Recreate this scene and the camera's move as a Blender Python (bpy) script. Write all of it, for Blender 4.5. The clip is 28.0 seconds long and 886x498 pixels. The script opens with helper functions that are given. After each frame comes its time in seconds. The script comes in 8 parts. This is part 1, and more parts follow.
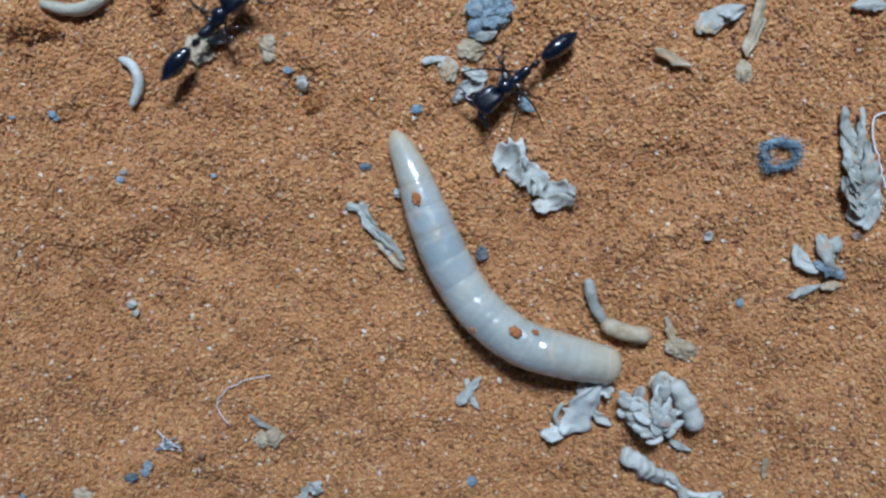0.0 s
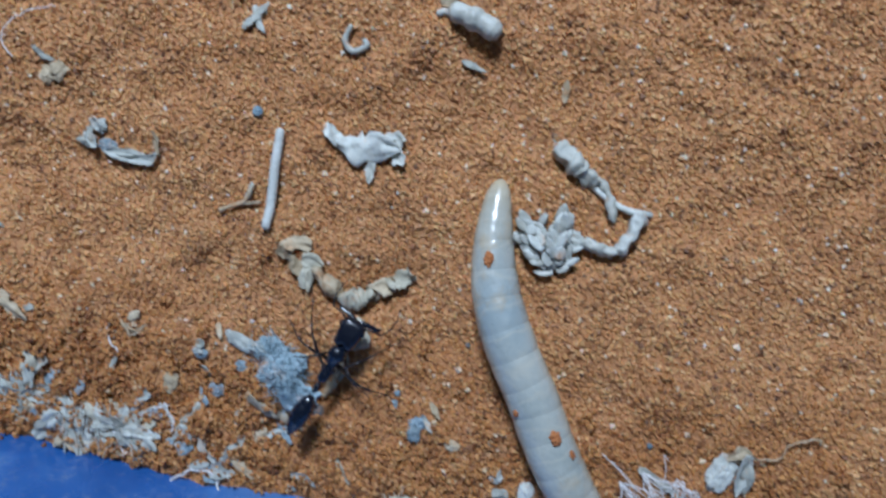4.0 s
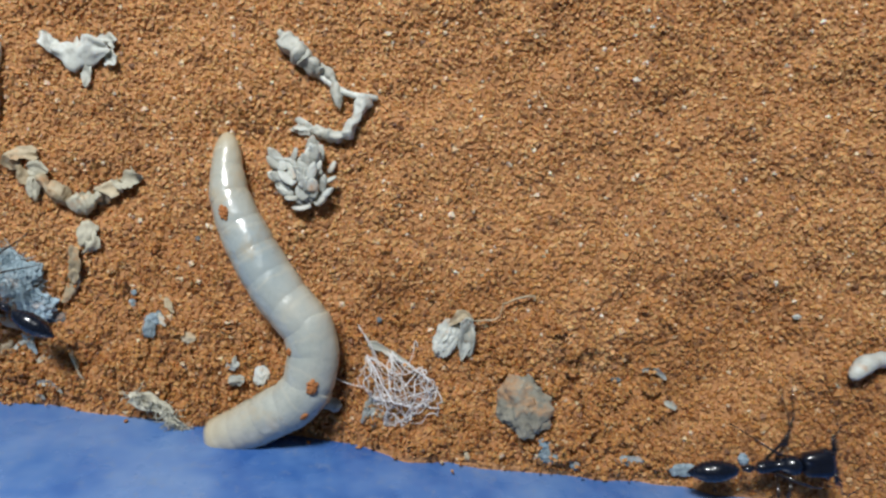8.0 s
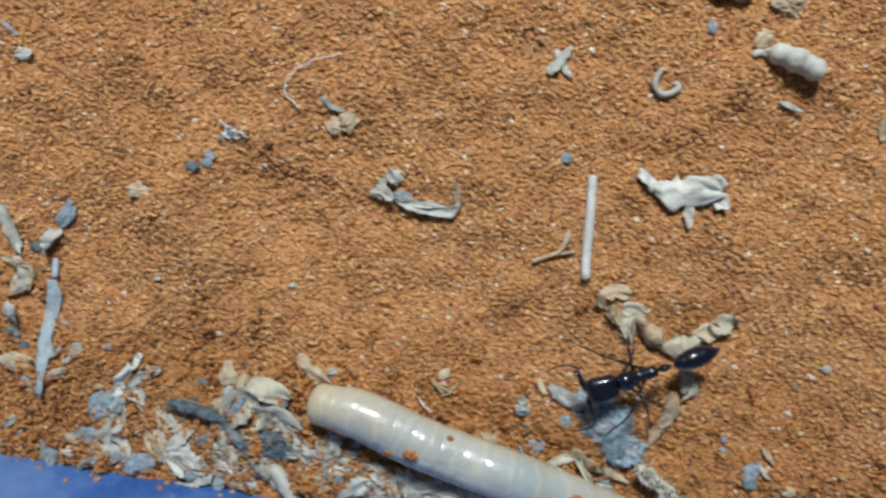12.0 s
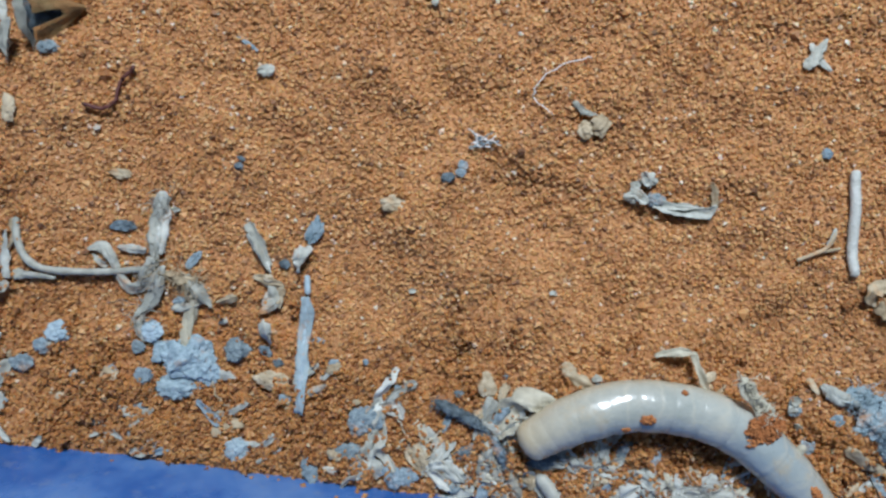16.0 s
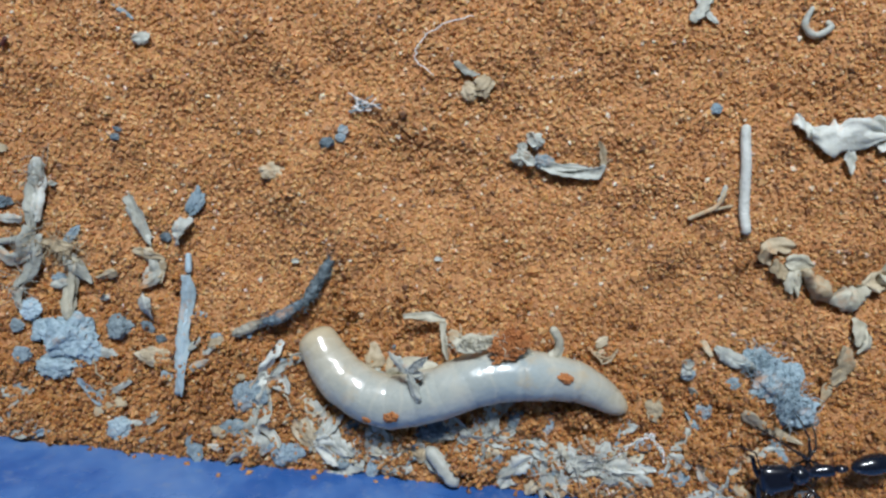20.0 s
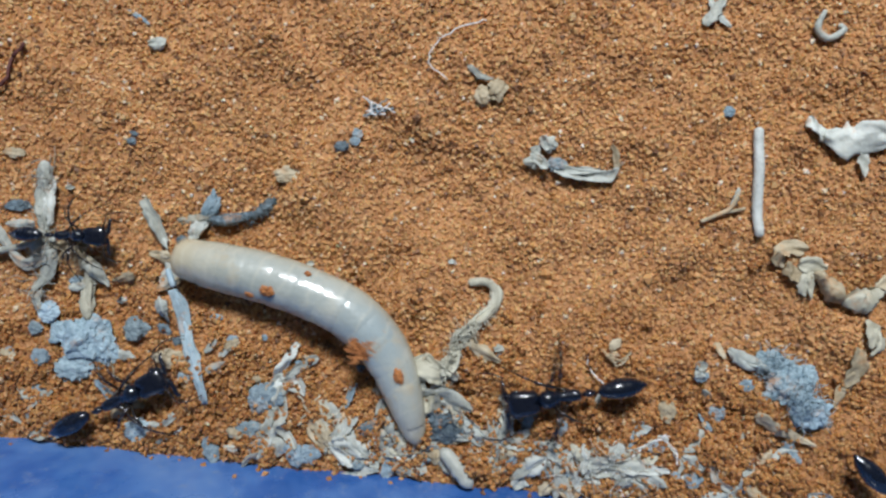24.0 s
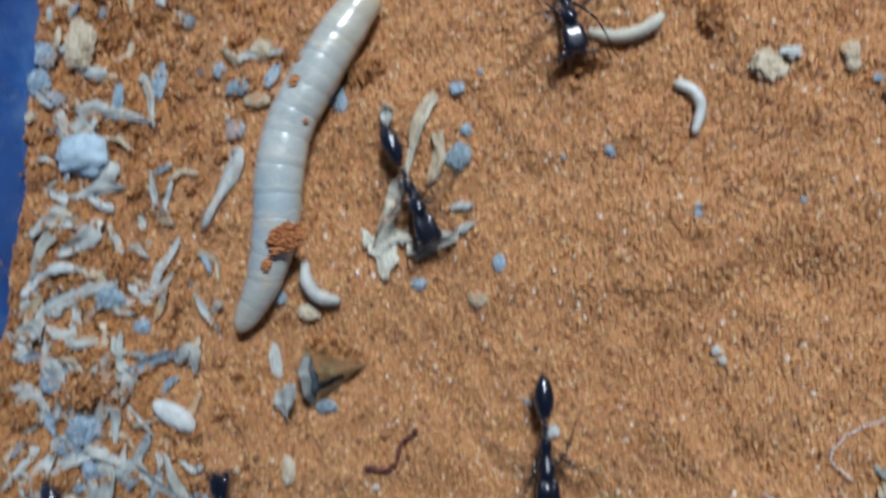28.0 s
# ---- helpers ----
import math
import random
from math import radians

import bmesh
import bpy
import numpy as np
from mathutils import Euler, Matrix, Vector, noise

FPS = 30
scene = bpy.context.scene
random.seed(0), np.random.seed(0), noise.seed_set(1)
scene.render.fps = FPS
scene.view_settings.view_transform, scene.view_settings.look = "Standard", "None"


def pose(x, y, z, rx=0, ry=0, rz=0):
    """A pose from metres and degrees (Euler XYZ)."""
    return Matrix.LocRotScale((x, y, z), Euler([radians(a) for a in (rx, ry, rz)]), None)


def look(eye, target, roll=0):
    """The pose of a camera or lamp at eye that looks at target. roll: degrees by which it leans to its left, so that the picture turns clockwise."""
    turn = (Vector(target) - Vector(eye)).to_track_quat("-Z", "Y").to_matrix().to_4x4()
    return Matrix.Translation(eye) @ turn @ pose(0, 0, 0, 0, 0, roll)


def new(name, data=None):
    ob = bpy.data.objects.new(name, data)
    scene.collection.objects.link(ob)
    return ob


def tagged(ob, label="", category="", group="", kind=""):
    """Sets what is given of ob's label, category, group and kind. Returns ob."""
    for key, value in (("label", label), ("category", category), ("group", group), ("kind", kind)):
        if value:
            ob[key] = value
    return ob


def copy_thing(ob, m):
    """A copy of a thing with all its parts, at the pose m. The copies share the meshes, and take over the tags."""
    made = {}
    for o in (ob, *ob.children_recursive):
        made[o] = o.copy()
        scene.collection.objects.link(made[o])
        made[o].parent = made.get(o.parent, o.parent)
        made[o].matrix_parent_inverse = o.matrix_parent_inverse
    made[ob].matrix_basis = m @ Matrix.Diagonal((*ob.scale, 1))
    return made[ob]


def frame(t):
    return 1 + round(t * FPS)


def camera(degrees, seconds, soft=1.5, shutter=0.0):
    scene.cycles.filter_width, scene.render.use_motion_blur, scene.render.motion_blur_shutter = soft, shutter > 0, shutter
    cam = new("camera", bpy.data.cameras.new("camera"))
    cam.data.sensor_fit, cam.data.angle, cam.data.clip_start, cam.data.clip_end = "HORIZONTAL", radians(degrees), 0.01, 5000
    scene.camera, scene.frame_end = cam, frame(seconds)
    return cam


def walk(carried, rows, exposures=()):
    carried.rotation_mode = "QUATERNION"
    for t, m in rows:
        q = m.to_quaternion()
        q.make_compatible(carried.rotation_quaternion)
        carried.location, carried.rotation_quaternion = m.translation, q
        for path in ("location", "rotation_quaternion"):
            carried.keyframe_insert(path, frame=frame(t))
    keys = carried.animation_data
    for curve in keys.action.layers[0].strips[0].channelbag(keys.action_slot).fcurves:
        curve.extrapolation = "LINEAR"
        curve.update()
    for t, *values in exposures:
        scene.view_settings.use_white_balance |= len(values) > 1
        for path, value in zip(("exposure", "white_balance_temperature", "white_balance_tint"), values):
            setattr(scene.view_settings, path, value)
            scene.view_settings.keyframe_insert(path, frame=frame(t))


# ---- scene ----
SECONDS = 28.0
MM = 0.001

# ---- camera ----
cam = camera(66, SECONDS, soft=2.55, shutter=0.5)
walk(cam, [
    (0, pose(0.00000, -0.00000, 0.05159, -1.28, 2.28, 0.00)),
    (0.5, pose(0.00155, -0.00120, 0.05136, -0.56, 2.64, 0.09)),
    (1, pose(0.00446, -0.00421, 0.05004, 0.01, 2.84, 0.15)),
    (1.5, pose(0.00573, -0.00621, 0.04950, -0.01, 2.87, 0.13)),
    (2, pose(0.00663, -0.00928, 0.04977, 0.15, 2.92, 0.08)),
    (2.5, pose(0.00870, -0.01266, 0.04932, 0.57, 2.96, 0.19)),
    (3, pose(0.01091, -0.01909, 0.04868, 1.84, 3.44, 0.33)),
    (3.5, pose(0.01341, -0.02404, 0.04833, 1.07, 3.66, 0.50)),
    (4, pose(0.01719, -0.02812, 0.04792, -0.18, 4.36, 0.87)),
    (4.5, pose(0.01989, -0.03200, 0.04771, 0.27, 4.35, 1.08)),
    (6.5, pose(0.03388, -0.03452, 0.04774, -1.36, 3.19, -3.43)),
    (7, pose(0.03505, -0.03494, 0.04739, -1.04, 3.10, -3.55)),
    (7.5, pose(0.03620, -0.03561, 0.04734, -0.76, 3.05, -3.71)),
    (8, pose(0.03521, -0.03627, 0.04755, -0.98, 3.07, -3.91)),
    (8.5, pose(0.03421, -0.03523, 0.04749, -1.27, 3.11, -3.87)),
    (9, pose(0.02912, -0.03560, 0.04777, -1.75, 3.10, -3.82)),
    (9.5, pose(0.02634, -0.03266, 0.04830, -2.71, 3.40, -3.15)),
    (10, pose(0.02100, -0.03121, 0.04923, -2.96, 3.14, -2.59)),
    (10.5, pose(0.01357, -0.03169, 0.04926, -1.86, 2.76, -2.17)),
    (11, pose(0.00701, -0.02946, 0.04867, -0.12, 2.20, -1.73)),
    (11.5, pose(-0.00113, -0.02710, 0.04844, 0.01, 1.70, -1.66)),
    (12, pose(-0.00772, -0.02485, 0.04789, 0.07, 1.06, -1.53)),
    (12.5, pose(-0.01355, -0.02412, 0.04773, -0.02, 1.12, -1.43)),
    (13, pose(-0.01784, -0.02262, 0.04788, -0.66, 1.10, -1.46)),
    (13.5, pose(-0.02218, -0.02151, 0.04769, -0.70, 1.34, -1.62)),
    (15.5, pose(-0.02613, -0.02247, 0.04900, -0.84, 1.44, -3.59)),
    (16, pose(-0.02513, -0.02303, 0.04774, -0.63, 1.58, -3.75)),
    (16.5, pose(-0.02287, -0.02350, 0.04712, -0.40, 1.53, -3.95)),
    (17, pose(-0.02063, -0.02478, 0.04650, -0.00, 1.56, -4.28)),
    (17.5, pose(-0.01799, -0.02480, 0.04611, -0.22, 1.54, -4.57)),
    (18, pose(-0.01715, -0.02518, 0.04588, -0.29, 1.68, -4.76)),
    (18.5, pose(-0.01743, -0.02561, 0.04626, -0.20, 1.66, -4.88)),
    (19, pose(-0.01738, -0.02560, 0.04600, -0.42, 1.65, -5.01)),
    (19.5, pose(-0.01740, -0.02588, 0.04609, -0.39, 1.67, -5.07)),
    (20, pose(-0.01731, -0.02613, 0.04616, -0.42, 1.74, -5.08)),
    (20.5, pose(-0.01744, -0.02615, 0.04604, -0.21, 1.77, -5.09)),
    (21, pose(-0.01739, -0.02604, 0.04605, -0.23, 1.80, -5.14)),
    (21.5, pose(-0.01767, -0.02597, 0.04620, -0.41, 1.80, -5.16)),
    (23.5, pose(-0.01785, -0.02611, 0.04641, -0.00, 2.27, -4.98)),
    (24, pose(-0.01788, -0.02594, 0.04648, -0.36, 2.17, -5.17)),
    (24.5, pose(-0.01829, -0.02582, 0.04640, -0.28, 1.72, -5.15)),
    (25, pose(-0.01931, -0.02593, 0.04677, -0.17, 1.79, -5.15)),
    (25.5, pose(-0.02173, -0.02500, 0.04721, -0.15, 1.94, -5.12)),
    (26, pose(-0.02549, -0.02235, 0.04712, 0.36, 2.18, -4.84)),
    (26.5, pose(-0.03320, -0.01944, 0.04720, 1.60, 2.52, -4.45)),
    (27, pose(-0.04008, -0.01333, 0.04747, 0.72, 2.85, -4.44)),
    (27.5, pose(-0.04234, -0.00753, 0.04733, 0.52, 3.00, -4.48)),
    (28, pose(-0.04186, 0.00090, 0.04822, 2.50, 3.31, -4.93)),
], [(0, -0.40, 5350, 10), (4.5, -0.20, 5350, 10), (7.5, 0.02, 6650, 10), (11, -0.04, 6900, 10), (14, -0.09, 6000, 10), (18, -0.05, 6200, 10), (25, -0.04, 6400, 10), (28, -0.18, 5800, 10)])

# ---- light: a soft ceiling panel and the pale room around it ----
world = bpy.data.worlds.new("room")
world.use_nodes = True
bg = world.node_tree.nodes["Background"]
bg.inputs["Color"].default_value = (0.80, 0.90, 1.0, 1)
bg.inputs["Strength"].default_value = 0.06
scene.world = world

panel = bpy.data.lights.new("ceiling_panel", "AREA")
panel.shape, panel.size, panel.size_y = "RECTANGLE", 0.055, 0.042
panel.energy, panel.color = 0.75, (0.93, 0.97, 1.0)
panel_lamp = new("ceiling_panel", panel)
panel_lamp.matrix_world = look((0.005, 0.125, 0.185), (0.0, -0.02, 0))


# ---- materials ----
def material(name, colour, rough=0.6, metal=0.0):
    m = bpy.data.materials.new(name)
    m.use_nodes = True
    b = m.node_tree.nodes["Principled BSDF"]
    b.inputs["Base Color"].default_value = (*colour, 1)
    b.inputs["Roughness"].default_value = rough
    b.inputs["Metallic"].default_value = metal
    return m, m.node_tree, b


def ramp_of(tree, fac, stops):
    r = tree.nodes.new("ShaderNodeValToRGB")
    els = r.color_ramp.elements
    els[0].position, els[0].color = stops[0][0], (*stops[0][1], 1)
    els[1].position, els[1].color = stops[-1][0], (*stops[-1][1], 1)
    for p, c in stops[1:-1]:
        e = els.new(p)
        e.color = (*c, 1)
    tree.links.new(fac, r.inputs["Fac"])
    return r.outputs["Color"]


def t_info(tree):
    """Each object's own random number, so that no two alike pieces show the same pattern."""
    return tree.nodes.new("ShaderNodeObjectInfo").outputs["Random"]


def noise_of(tree, scale, detail=3.0, rough=0.6, kind="Object"):
    c = tree.nodes.new("ShaderNodeTexCoord")
    n = tree.nodes.new("ShaderNodeTexNoise")
    n.inputs["Scale"].default_value, n.inputs["Detail"].default_value = scale, detail
    n.inputs["Roughness"].default_value = rough
    info, shift = t_info(tree), tree.nodes.new("ShaderNodeVectorMath")
    shift.operation = "ADD"
    tree.links.new(c.outputs[kind], shift.inputs[0])
    tree.links.new(info, shift.inputs[1])
    tree.links.new(shift.outputs[0], n.inputs["Vector"])
    return n.outputs["Fac"]


def mixed(tree, fac, a, b, blend="MIX"):
    m = tree.nodes.new("ShaderNodeMix")
    m.data_type, m.blend_type = "RGBA", blend
    for sock, v in ((m.inputs[0], fac), (m.inputs[6], a), (m.inputs[7], b)):
        if hasattr(v, "is_linked"):
            tree.links.new(v, sock)
        else:
            sock.default_value = v if isinstance(v, float) else (*v, 1)
    return m.outputs[2]


def bumped(tree, b, height, strength, distance):
    n = tree.nodes.new("ShaderNodeBump")
    n.inputs["Strength"].default_value, n.inputs["Distance"].default_value = strength, distance
    tree.links.new(height, n.inputs["Height"])
    tree.links.new(n.outputs["Normal"], b.inputs["Normal"])


def sand_material(name, grains, tone=1.0):
    m, t, b = material(name, (0.5, 0.2, 0.06), 0.75)
    big = noise_of(t, 70, 4)
    if grains:
        geo = t.nodes.new("ShaderNodeNewGeometry")
        base = ramp_of(t, geo.outputs["Random Per Island"], [
            (0.0, (0.17, 0.085, 0.045)), (0.10, (0.37, 0.176, 0.073)), (0.32, (0.52, 0.264, 0.100)),
            (0.70, (0.62, 0.336, 0.137)), (0.97, (0.69, 0.418, 0.195)), (0.988, (0.76, 0.61, 0.45)), (1.0, (0.86, 0.78, 0.66))])
        b.inputs["Roughness"].default_value = 0.55
        b.inputs["Specular IOR Level"].default_value = 0.45
        b.inputs["Subsurface Weight"].default_value = 0.35
        b.inputs["Subsurface Scale"].default_value = 0.00022
        b.inputs["Subsurface Radius"].default_value = (1.0, 0.55, 0.25)
        fine = noise_of(t, 9000, 2)
        bumped(t, b, fine, 0.5, 0.00008)
    else:
        fine = noise_of(t, 3500, 3)
        base = ramp_of(t, fine, [(0.25, (0.34, 0.15, 0.06)), (0.55, (0.54, 0.27, 0.115)), (0.8, (0.61, 0.32, 0.14))])
        bumped(t, b, fine, 1.0, 0.0003)
    tint = ramp_of(t, big, [(0.3, (0.86, 0.80, 0.74)), (0.5, (1, 1, 1)), (0.72, (1.0, 0.98, 0.92))])
    base = mixed(t, 1.0, base, tint, "MULTIPLY")
    if tone < 1:
        base = mixed(t, 1.0, base, (tone, tone * 0.90, tone * 0.76), "MULTIPLY")
    patch = ramp_of(t, noise_of(t, 330, 4, 0.7), [(0.30, (0.80, 0.72, 0.66)), (0.48, (1, 1, 1)), (0.70, (1.06, 1.05, 1.03))])
    t.links.new(mixed(t, 1.0, base, patch, "MULTIPLY"), b.inputs["Base Color"])
    return m


def dusty(name, low, high, dust=0.25, rough=0.8, scale=900, sub=0.0):
    """A dry, pale, grainy surface with sand dust clinging to it; each thing differs a little."""
    m, t, b = material(name, low, rough)
    a = noise_of(t, scale, 4)
    base = ramp_of(t, a, [(0.3, low), (0.65, high)])
    info = t.nodes.new("ShaderNodeObjectInfo")
    vary = ramp_of(t, info.outputs["Random"], [(0.0, (0.76, 0.74, 0.70)), (1.0, (1, 1, 1))])
    base = mixed(t, 1.0, base, vary, "MULTIPLY")
    d = ramp_of(t, noise_of(t, 420, 5, 0.7), [(0.60 - dust * 0.35, (0, 0, 0)), (0.78 - dust * 0.2, (1, 1, 1))])
    t.links.new(mixed(t, d, base, (0.56, 0.27, 0.10)), b.inputs["Base Color"])
    bumped(t, b, mixed(t, 0.45, a, noise_of(t, scale * 3.2, 3)), 0.5, 0.0003)
    if sub:
        b.inputs["Subsurface Weight"].default_value = sub
        b.inputs["Subsurface Scale"].default_value = 0.0004
        b.inputs["Subsurface Radius"].default_value = (1.0, 0.8, 0.6)
    return m


SAND = sand_material("sand_bed", False)
GRAIN = sand_material("sand_grain", True)
RICH_GRAIN = sand_material("rich_sand_grain", True, 0.84)
PALE = dusty("dry_pale_husk", (0.33, 0.35, 0.32), (0.57, 0.60, 0.555), 0.10, 0.62, 1100, 0.10)
TAN = dusty("tan_husk", (0.36, 0.28, 0.17), (0.63, 0.55, 0.40), 0.16, 0.7, 1000)
SANDY = dusty("sandy_seed_coat", (0.26, 0.17, 0.075), (0.52, 0.37, 0.18), 0.45, 0.8, 1300)
WHITE = dusty("bone_white_casing", (0.47, 0.495, 0.46), (0.70, 0.73, 0.685), 0.04, 0.5, 900, 0.15)
CREAM = dusty("cream_bract", (0.42, 0.405, 0.32), (0.66, 0.645, 0.53), 0.08, 0.6, 1100)
GREY = dusty("blue_grey_scrap", (0.13, 0.19, 0.235), (0.38, 0.485, 0.55), 0.12, 0.85, 2600)
LINTBLUE = dusty("blue_grey_lint", (0.25, 0.37, 0.45), (0.50, 0.655, 0.755), 0.05, 0.9, 2600)
DARKGREY = dusty("dark_slate_scrap", (0.035, 0.055, 0.07), (0.20, 0.27, 0.32), 0.10, 0.7, 2200)
BLUE = dusty("blue_speck", (0.12, 0.20, 0.26), (0.34, 0.45, 0.53), 0.05, 0.8, 1600)
ROCK = dusty("grey_green_stone", (0.20, 0.20, 0.17), (0.40, 0.39, 0.33), 0.28, 0.9, 900)
STRAW = dusty("straw_stick", (0.58, 0.62, 0.60), (0.73, 0.77, 0.76), 0.06, 0.6, 1800)
FIBRE = dusty("white_thread", (0.74, 0.74, 0.76), (0.88, 0.88, 0.90), 0.0, 0.5, 900)
PEBBLE = dusty("pale_blue_pebble", (0.30, 0.42, 0.50), (0.50, 0.635, 0.715), 0.06, 0.7, 900)
RUST = dusty("dark_red_fibre", (0.10, 0.03, 0.03), (0.20, 0.07, 0.06), 0.05, 0.6, 900)
CRUMB = dusty("orange_crumb", (0.38, 0.13, 0.04), (0.62, 0.26, 0.09), 0.2, 0.9, 1500)


def larva_material(name):
    """Wet translucent skin: cloudy blue-white over the gut, amber towards the ends, a cream line round the body at each fold."""
    m, t, b = material(name, (0.45, 0.46, 0.42), 0.3)
    skin = t.nodes.new("ShaderNodeAttribute")
    skin.attribute_name = "skin"

    def cloud(scale, detail, rough=0.6):
        n = t.nodes.new("ShaderNodeTexNoise")
        n.inputs["Scale"].default_value, n.inputs["Detail"].default_value, n.inputs["Roughness"].default_value = scale, detail, rough
        t.links.new(skin.outputs["Vector"], n.inputs["Vector"])
        return n.outputs["Fac"]

    def maths(op, a, v=0.0, w=0.0):
        n = t.nodes.new("ShaderNodeMath")
        n.operation = op
        t.links.new(a, n.inputs[0])
        for k, x in ((1, v), (2, w)):
            if hasattr(x, "is_linked"):
                t.links.new(x, n.inputs[k])
            else:
                n.inputs[k].default_value = x
        return n.outputs[0]

    split = t.nodes.new("ShaderNodeSeparateXYZ")
    t.links.new(skin.outputs["Vector"], split.inputs[0])
    along = maths("MULTIPLY", split.outputs["X"], 1 / 0.025)
    base = ramp_of(t, cloud(260, 5, 0.7), [(0.30, (0.32, 0.365, 0.35)), (0.5, (0.425, 0.46, 0.43)), (0.70, (0.53, 0.535, 0.47))])
    # the gut shows through in the front half
    gut = ramp_of(t, along, [(0.08, (0, 0, 0)), (0.20, (0.5, 0.5, 0.5)), (0.34, (0.7, 0.7, 0.7)), (0.50, (0.25, 0.25, 0.25)), (0.65, (0, 0, 0))])
    gut = mixed(t, 1.0, gut, ramp_of(t, cloud(190, 3), [(0.4, (0.2, 0.2, 0.2)), (0.6, (1, 1, 1))]), "MULTIPLY")
    base = mixed(t, gut, base, (0.30, 0.38, 0.415))
    # warm bounce off the sand, painted into the flanks and belly as amber
    flank_bounce = ramp_of(t, maths("MULTIPLY_ADD", split.outputs["Z"], 300.0, 0.5), [(0.45, (0.9, 0.9, 0.9)), (0.60, (0.6, 0.6, 0.6)), (0.74, (0.22, 0.22, 0.22)), (0.9, (0, 0, 0))])
    base = mixed(t, flank_bounce, base, (0.49, 0.43, 0.29))
    amber = ramp_of(t, along, [(0.0, (0.5, 0.5, 0.5)), (0.08, (0.12, 0.12, 0.12)), (0.3, (0, 0, 0)), (0.78, (0.06, 0.06, 0.06)), (0.92, (0.32, 0.32, 0.32)), (1.0, (0.7, 0.7, 0.7))])
    base = mixed(t, amber, base, (0.60, 0.47, 0.27))
    stain = ramp_of(t, cloud(420, 4, 0.7), [(0.55, (0, 0, 0)), (0.74, (0.6, 0.6, 0.6))])
    base = mixed(t, stain, base, (0.52, 0.40, 0.23))
    wob = maths("MULTIPLY_ADD", cloud(300, 2), 0.10, along)
    fold = maths("PINGPONG", maths("MULTIPLY", wob, 13.0), 0.5)
    line = ramp_of(t, fold, [(0.0, (0.34, 0.34, 0.34)), (0.06, (0.14, 0.14, 0.14)), (0.12, (0, 0, 0))])
    base = mixed(t, line, base, (0.60, 0.58, 0.48))
    t.links.new(base, b.inputs["Base Color"])
    b.inputs["Coat Weight"].default_value = 0.6
    b.inputs["Coat Roughness"].default_value = 0.05
    t.links.new(ramp_of(t, cloud(900, 3), [(0.35, (0.22, 0.22, 0.22)), (0.7, (0.45, 0.45, 0.45))]), b.inputs["Roughness"])
    bumped(t, b, cloud(430, 3), 0.5, 0.00032)
    t.links.new(b.inputs["Normal"].links[0].from_socket, b.inputs["Coat Normal"])
    return m


def chitin(name, colour, rough):
    """Satin shell under a thin wet gloss."""
    m, t, b = material(name, colour, rough)
    n = noise_of(t, 3000, 3)
    t.links.new(ramp_of(t, n, [(0.35, (rough * 0.8,) * 3), (0.7, (rough * 1.3,) * 3)]), b.inputs["Roughness"])
    b.inputs["Specular IOR Level"].default_value = 0.35
    b.inputs["Coat Weight"].default_value = 0.9
    b.inputs["Coat Roughness"].default_value = 0.08
    bumped(t, b, noise_of(t, 6000, 2), 0.10, 0.00006)
    return m


LARVA = larva_material("larva_skin")
SHELL = chitin("black_chitin", (0.004, 0.007, 0.016), 0.28)
HEAD = chitin("satin_black_chitin", (0.004, 0.006, 0.014), 0.33)
LIMB = chitin("dark_leg_chitin", (0.018, 0.013, 0.012), 0.3)


def plastic_material():
    m, t, b = material("blue_plastic", (0.03, 0.10, 0.42), 0.28)
    # smears, with the room's pale reflections painted in as lighter bands
    smear_sheen = noise_of(t, 45, 5, 0.65)
    base = ramp_of(t, smear_sheen, [(0.32, (0.024, 0.085, 0.29)), (0.45, (0.038, 0.125, 0.39)), (0.51, (0.08, 0.19, 0.47)), (0.60, (0.15, 0.27, 0.53)), (0.76, (0.26, 0.38, 0.58))])
    dust = ramp_of(t, noise_of(t, 900, 5, 0.75), [(0.55, (0, 0, 0)), (0.75, (0.55, 0.55, 0.55))])
    t.links.new(mixed(t, dust, base, (0.22, 0.28, 0.40)), b.inputs["Base Color"])
    t.links.new(ramp_of(t, noise_of(t, 220, 4), [(0.3, (0.12, 0.12, 0.12)), (0.7, (0.45, 0.45, 0.45))]), b.inputs["Roughness"])
    bumped(t, b, noise_of(t, 150, 3), 0.3, 0.0006)
    return m


PLASTIC = plastic_material()
TABLE, tt_, tb_ = material("table_top", (0.4, 0.36, 0.3), 0.6)
tt_.links.new(ramp_of(tt_, noise_of(tt_, 30, 5), [(0.3, (0.30, 0.26, 0.21)), (0.7, (0.46, 0.42, 0.36))]), tb_.inputs["Base Color"])


# ---- small builders ----
def part(name, bm, mat, parent=None, label="", smooth=True):
    """Links a bmesh as one mesh object under a thing or a part."""
    me = bpy.data.meshes.new(name)
    bm.to_mesh(me)
    bm.free()
    if smooth:
        me.polygons.foreach_set("use_smooth", [True] * len(me.polygons))
    me.materials.append(mat)
    ob = new(name, me)
    if parent:
        ob.parent = parent
    if label:
        tagged(ob, label)
    return ob


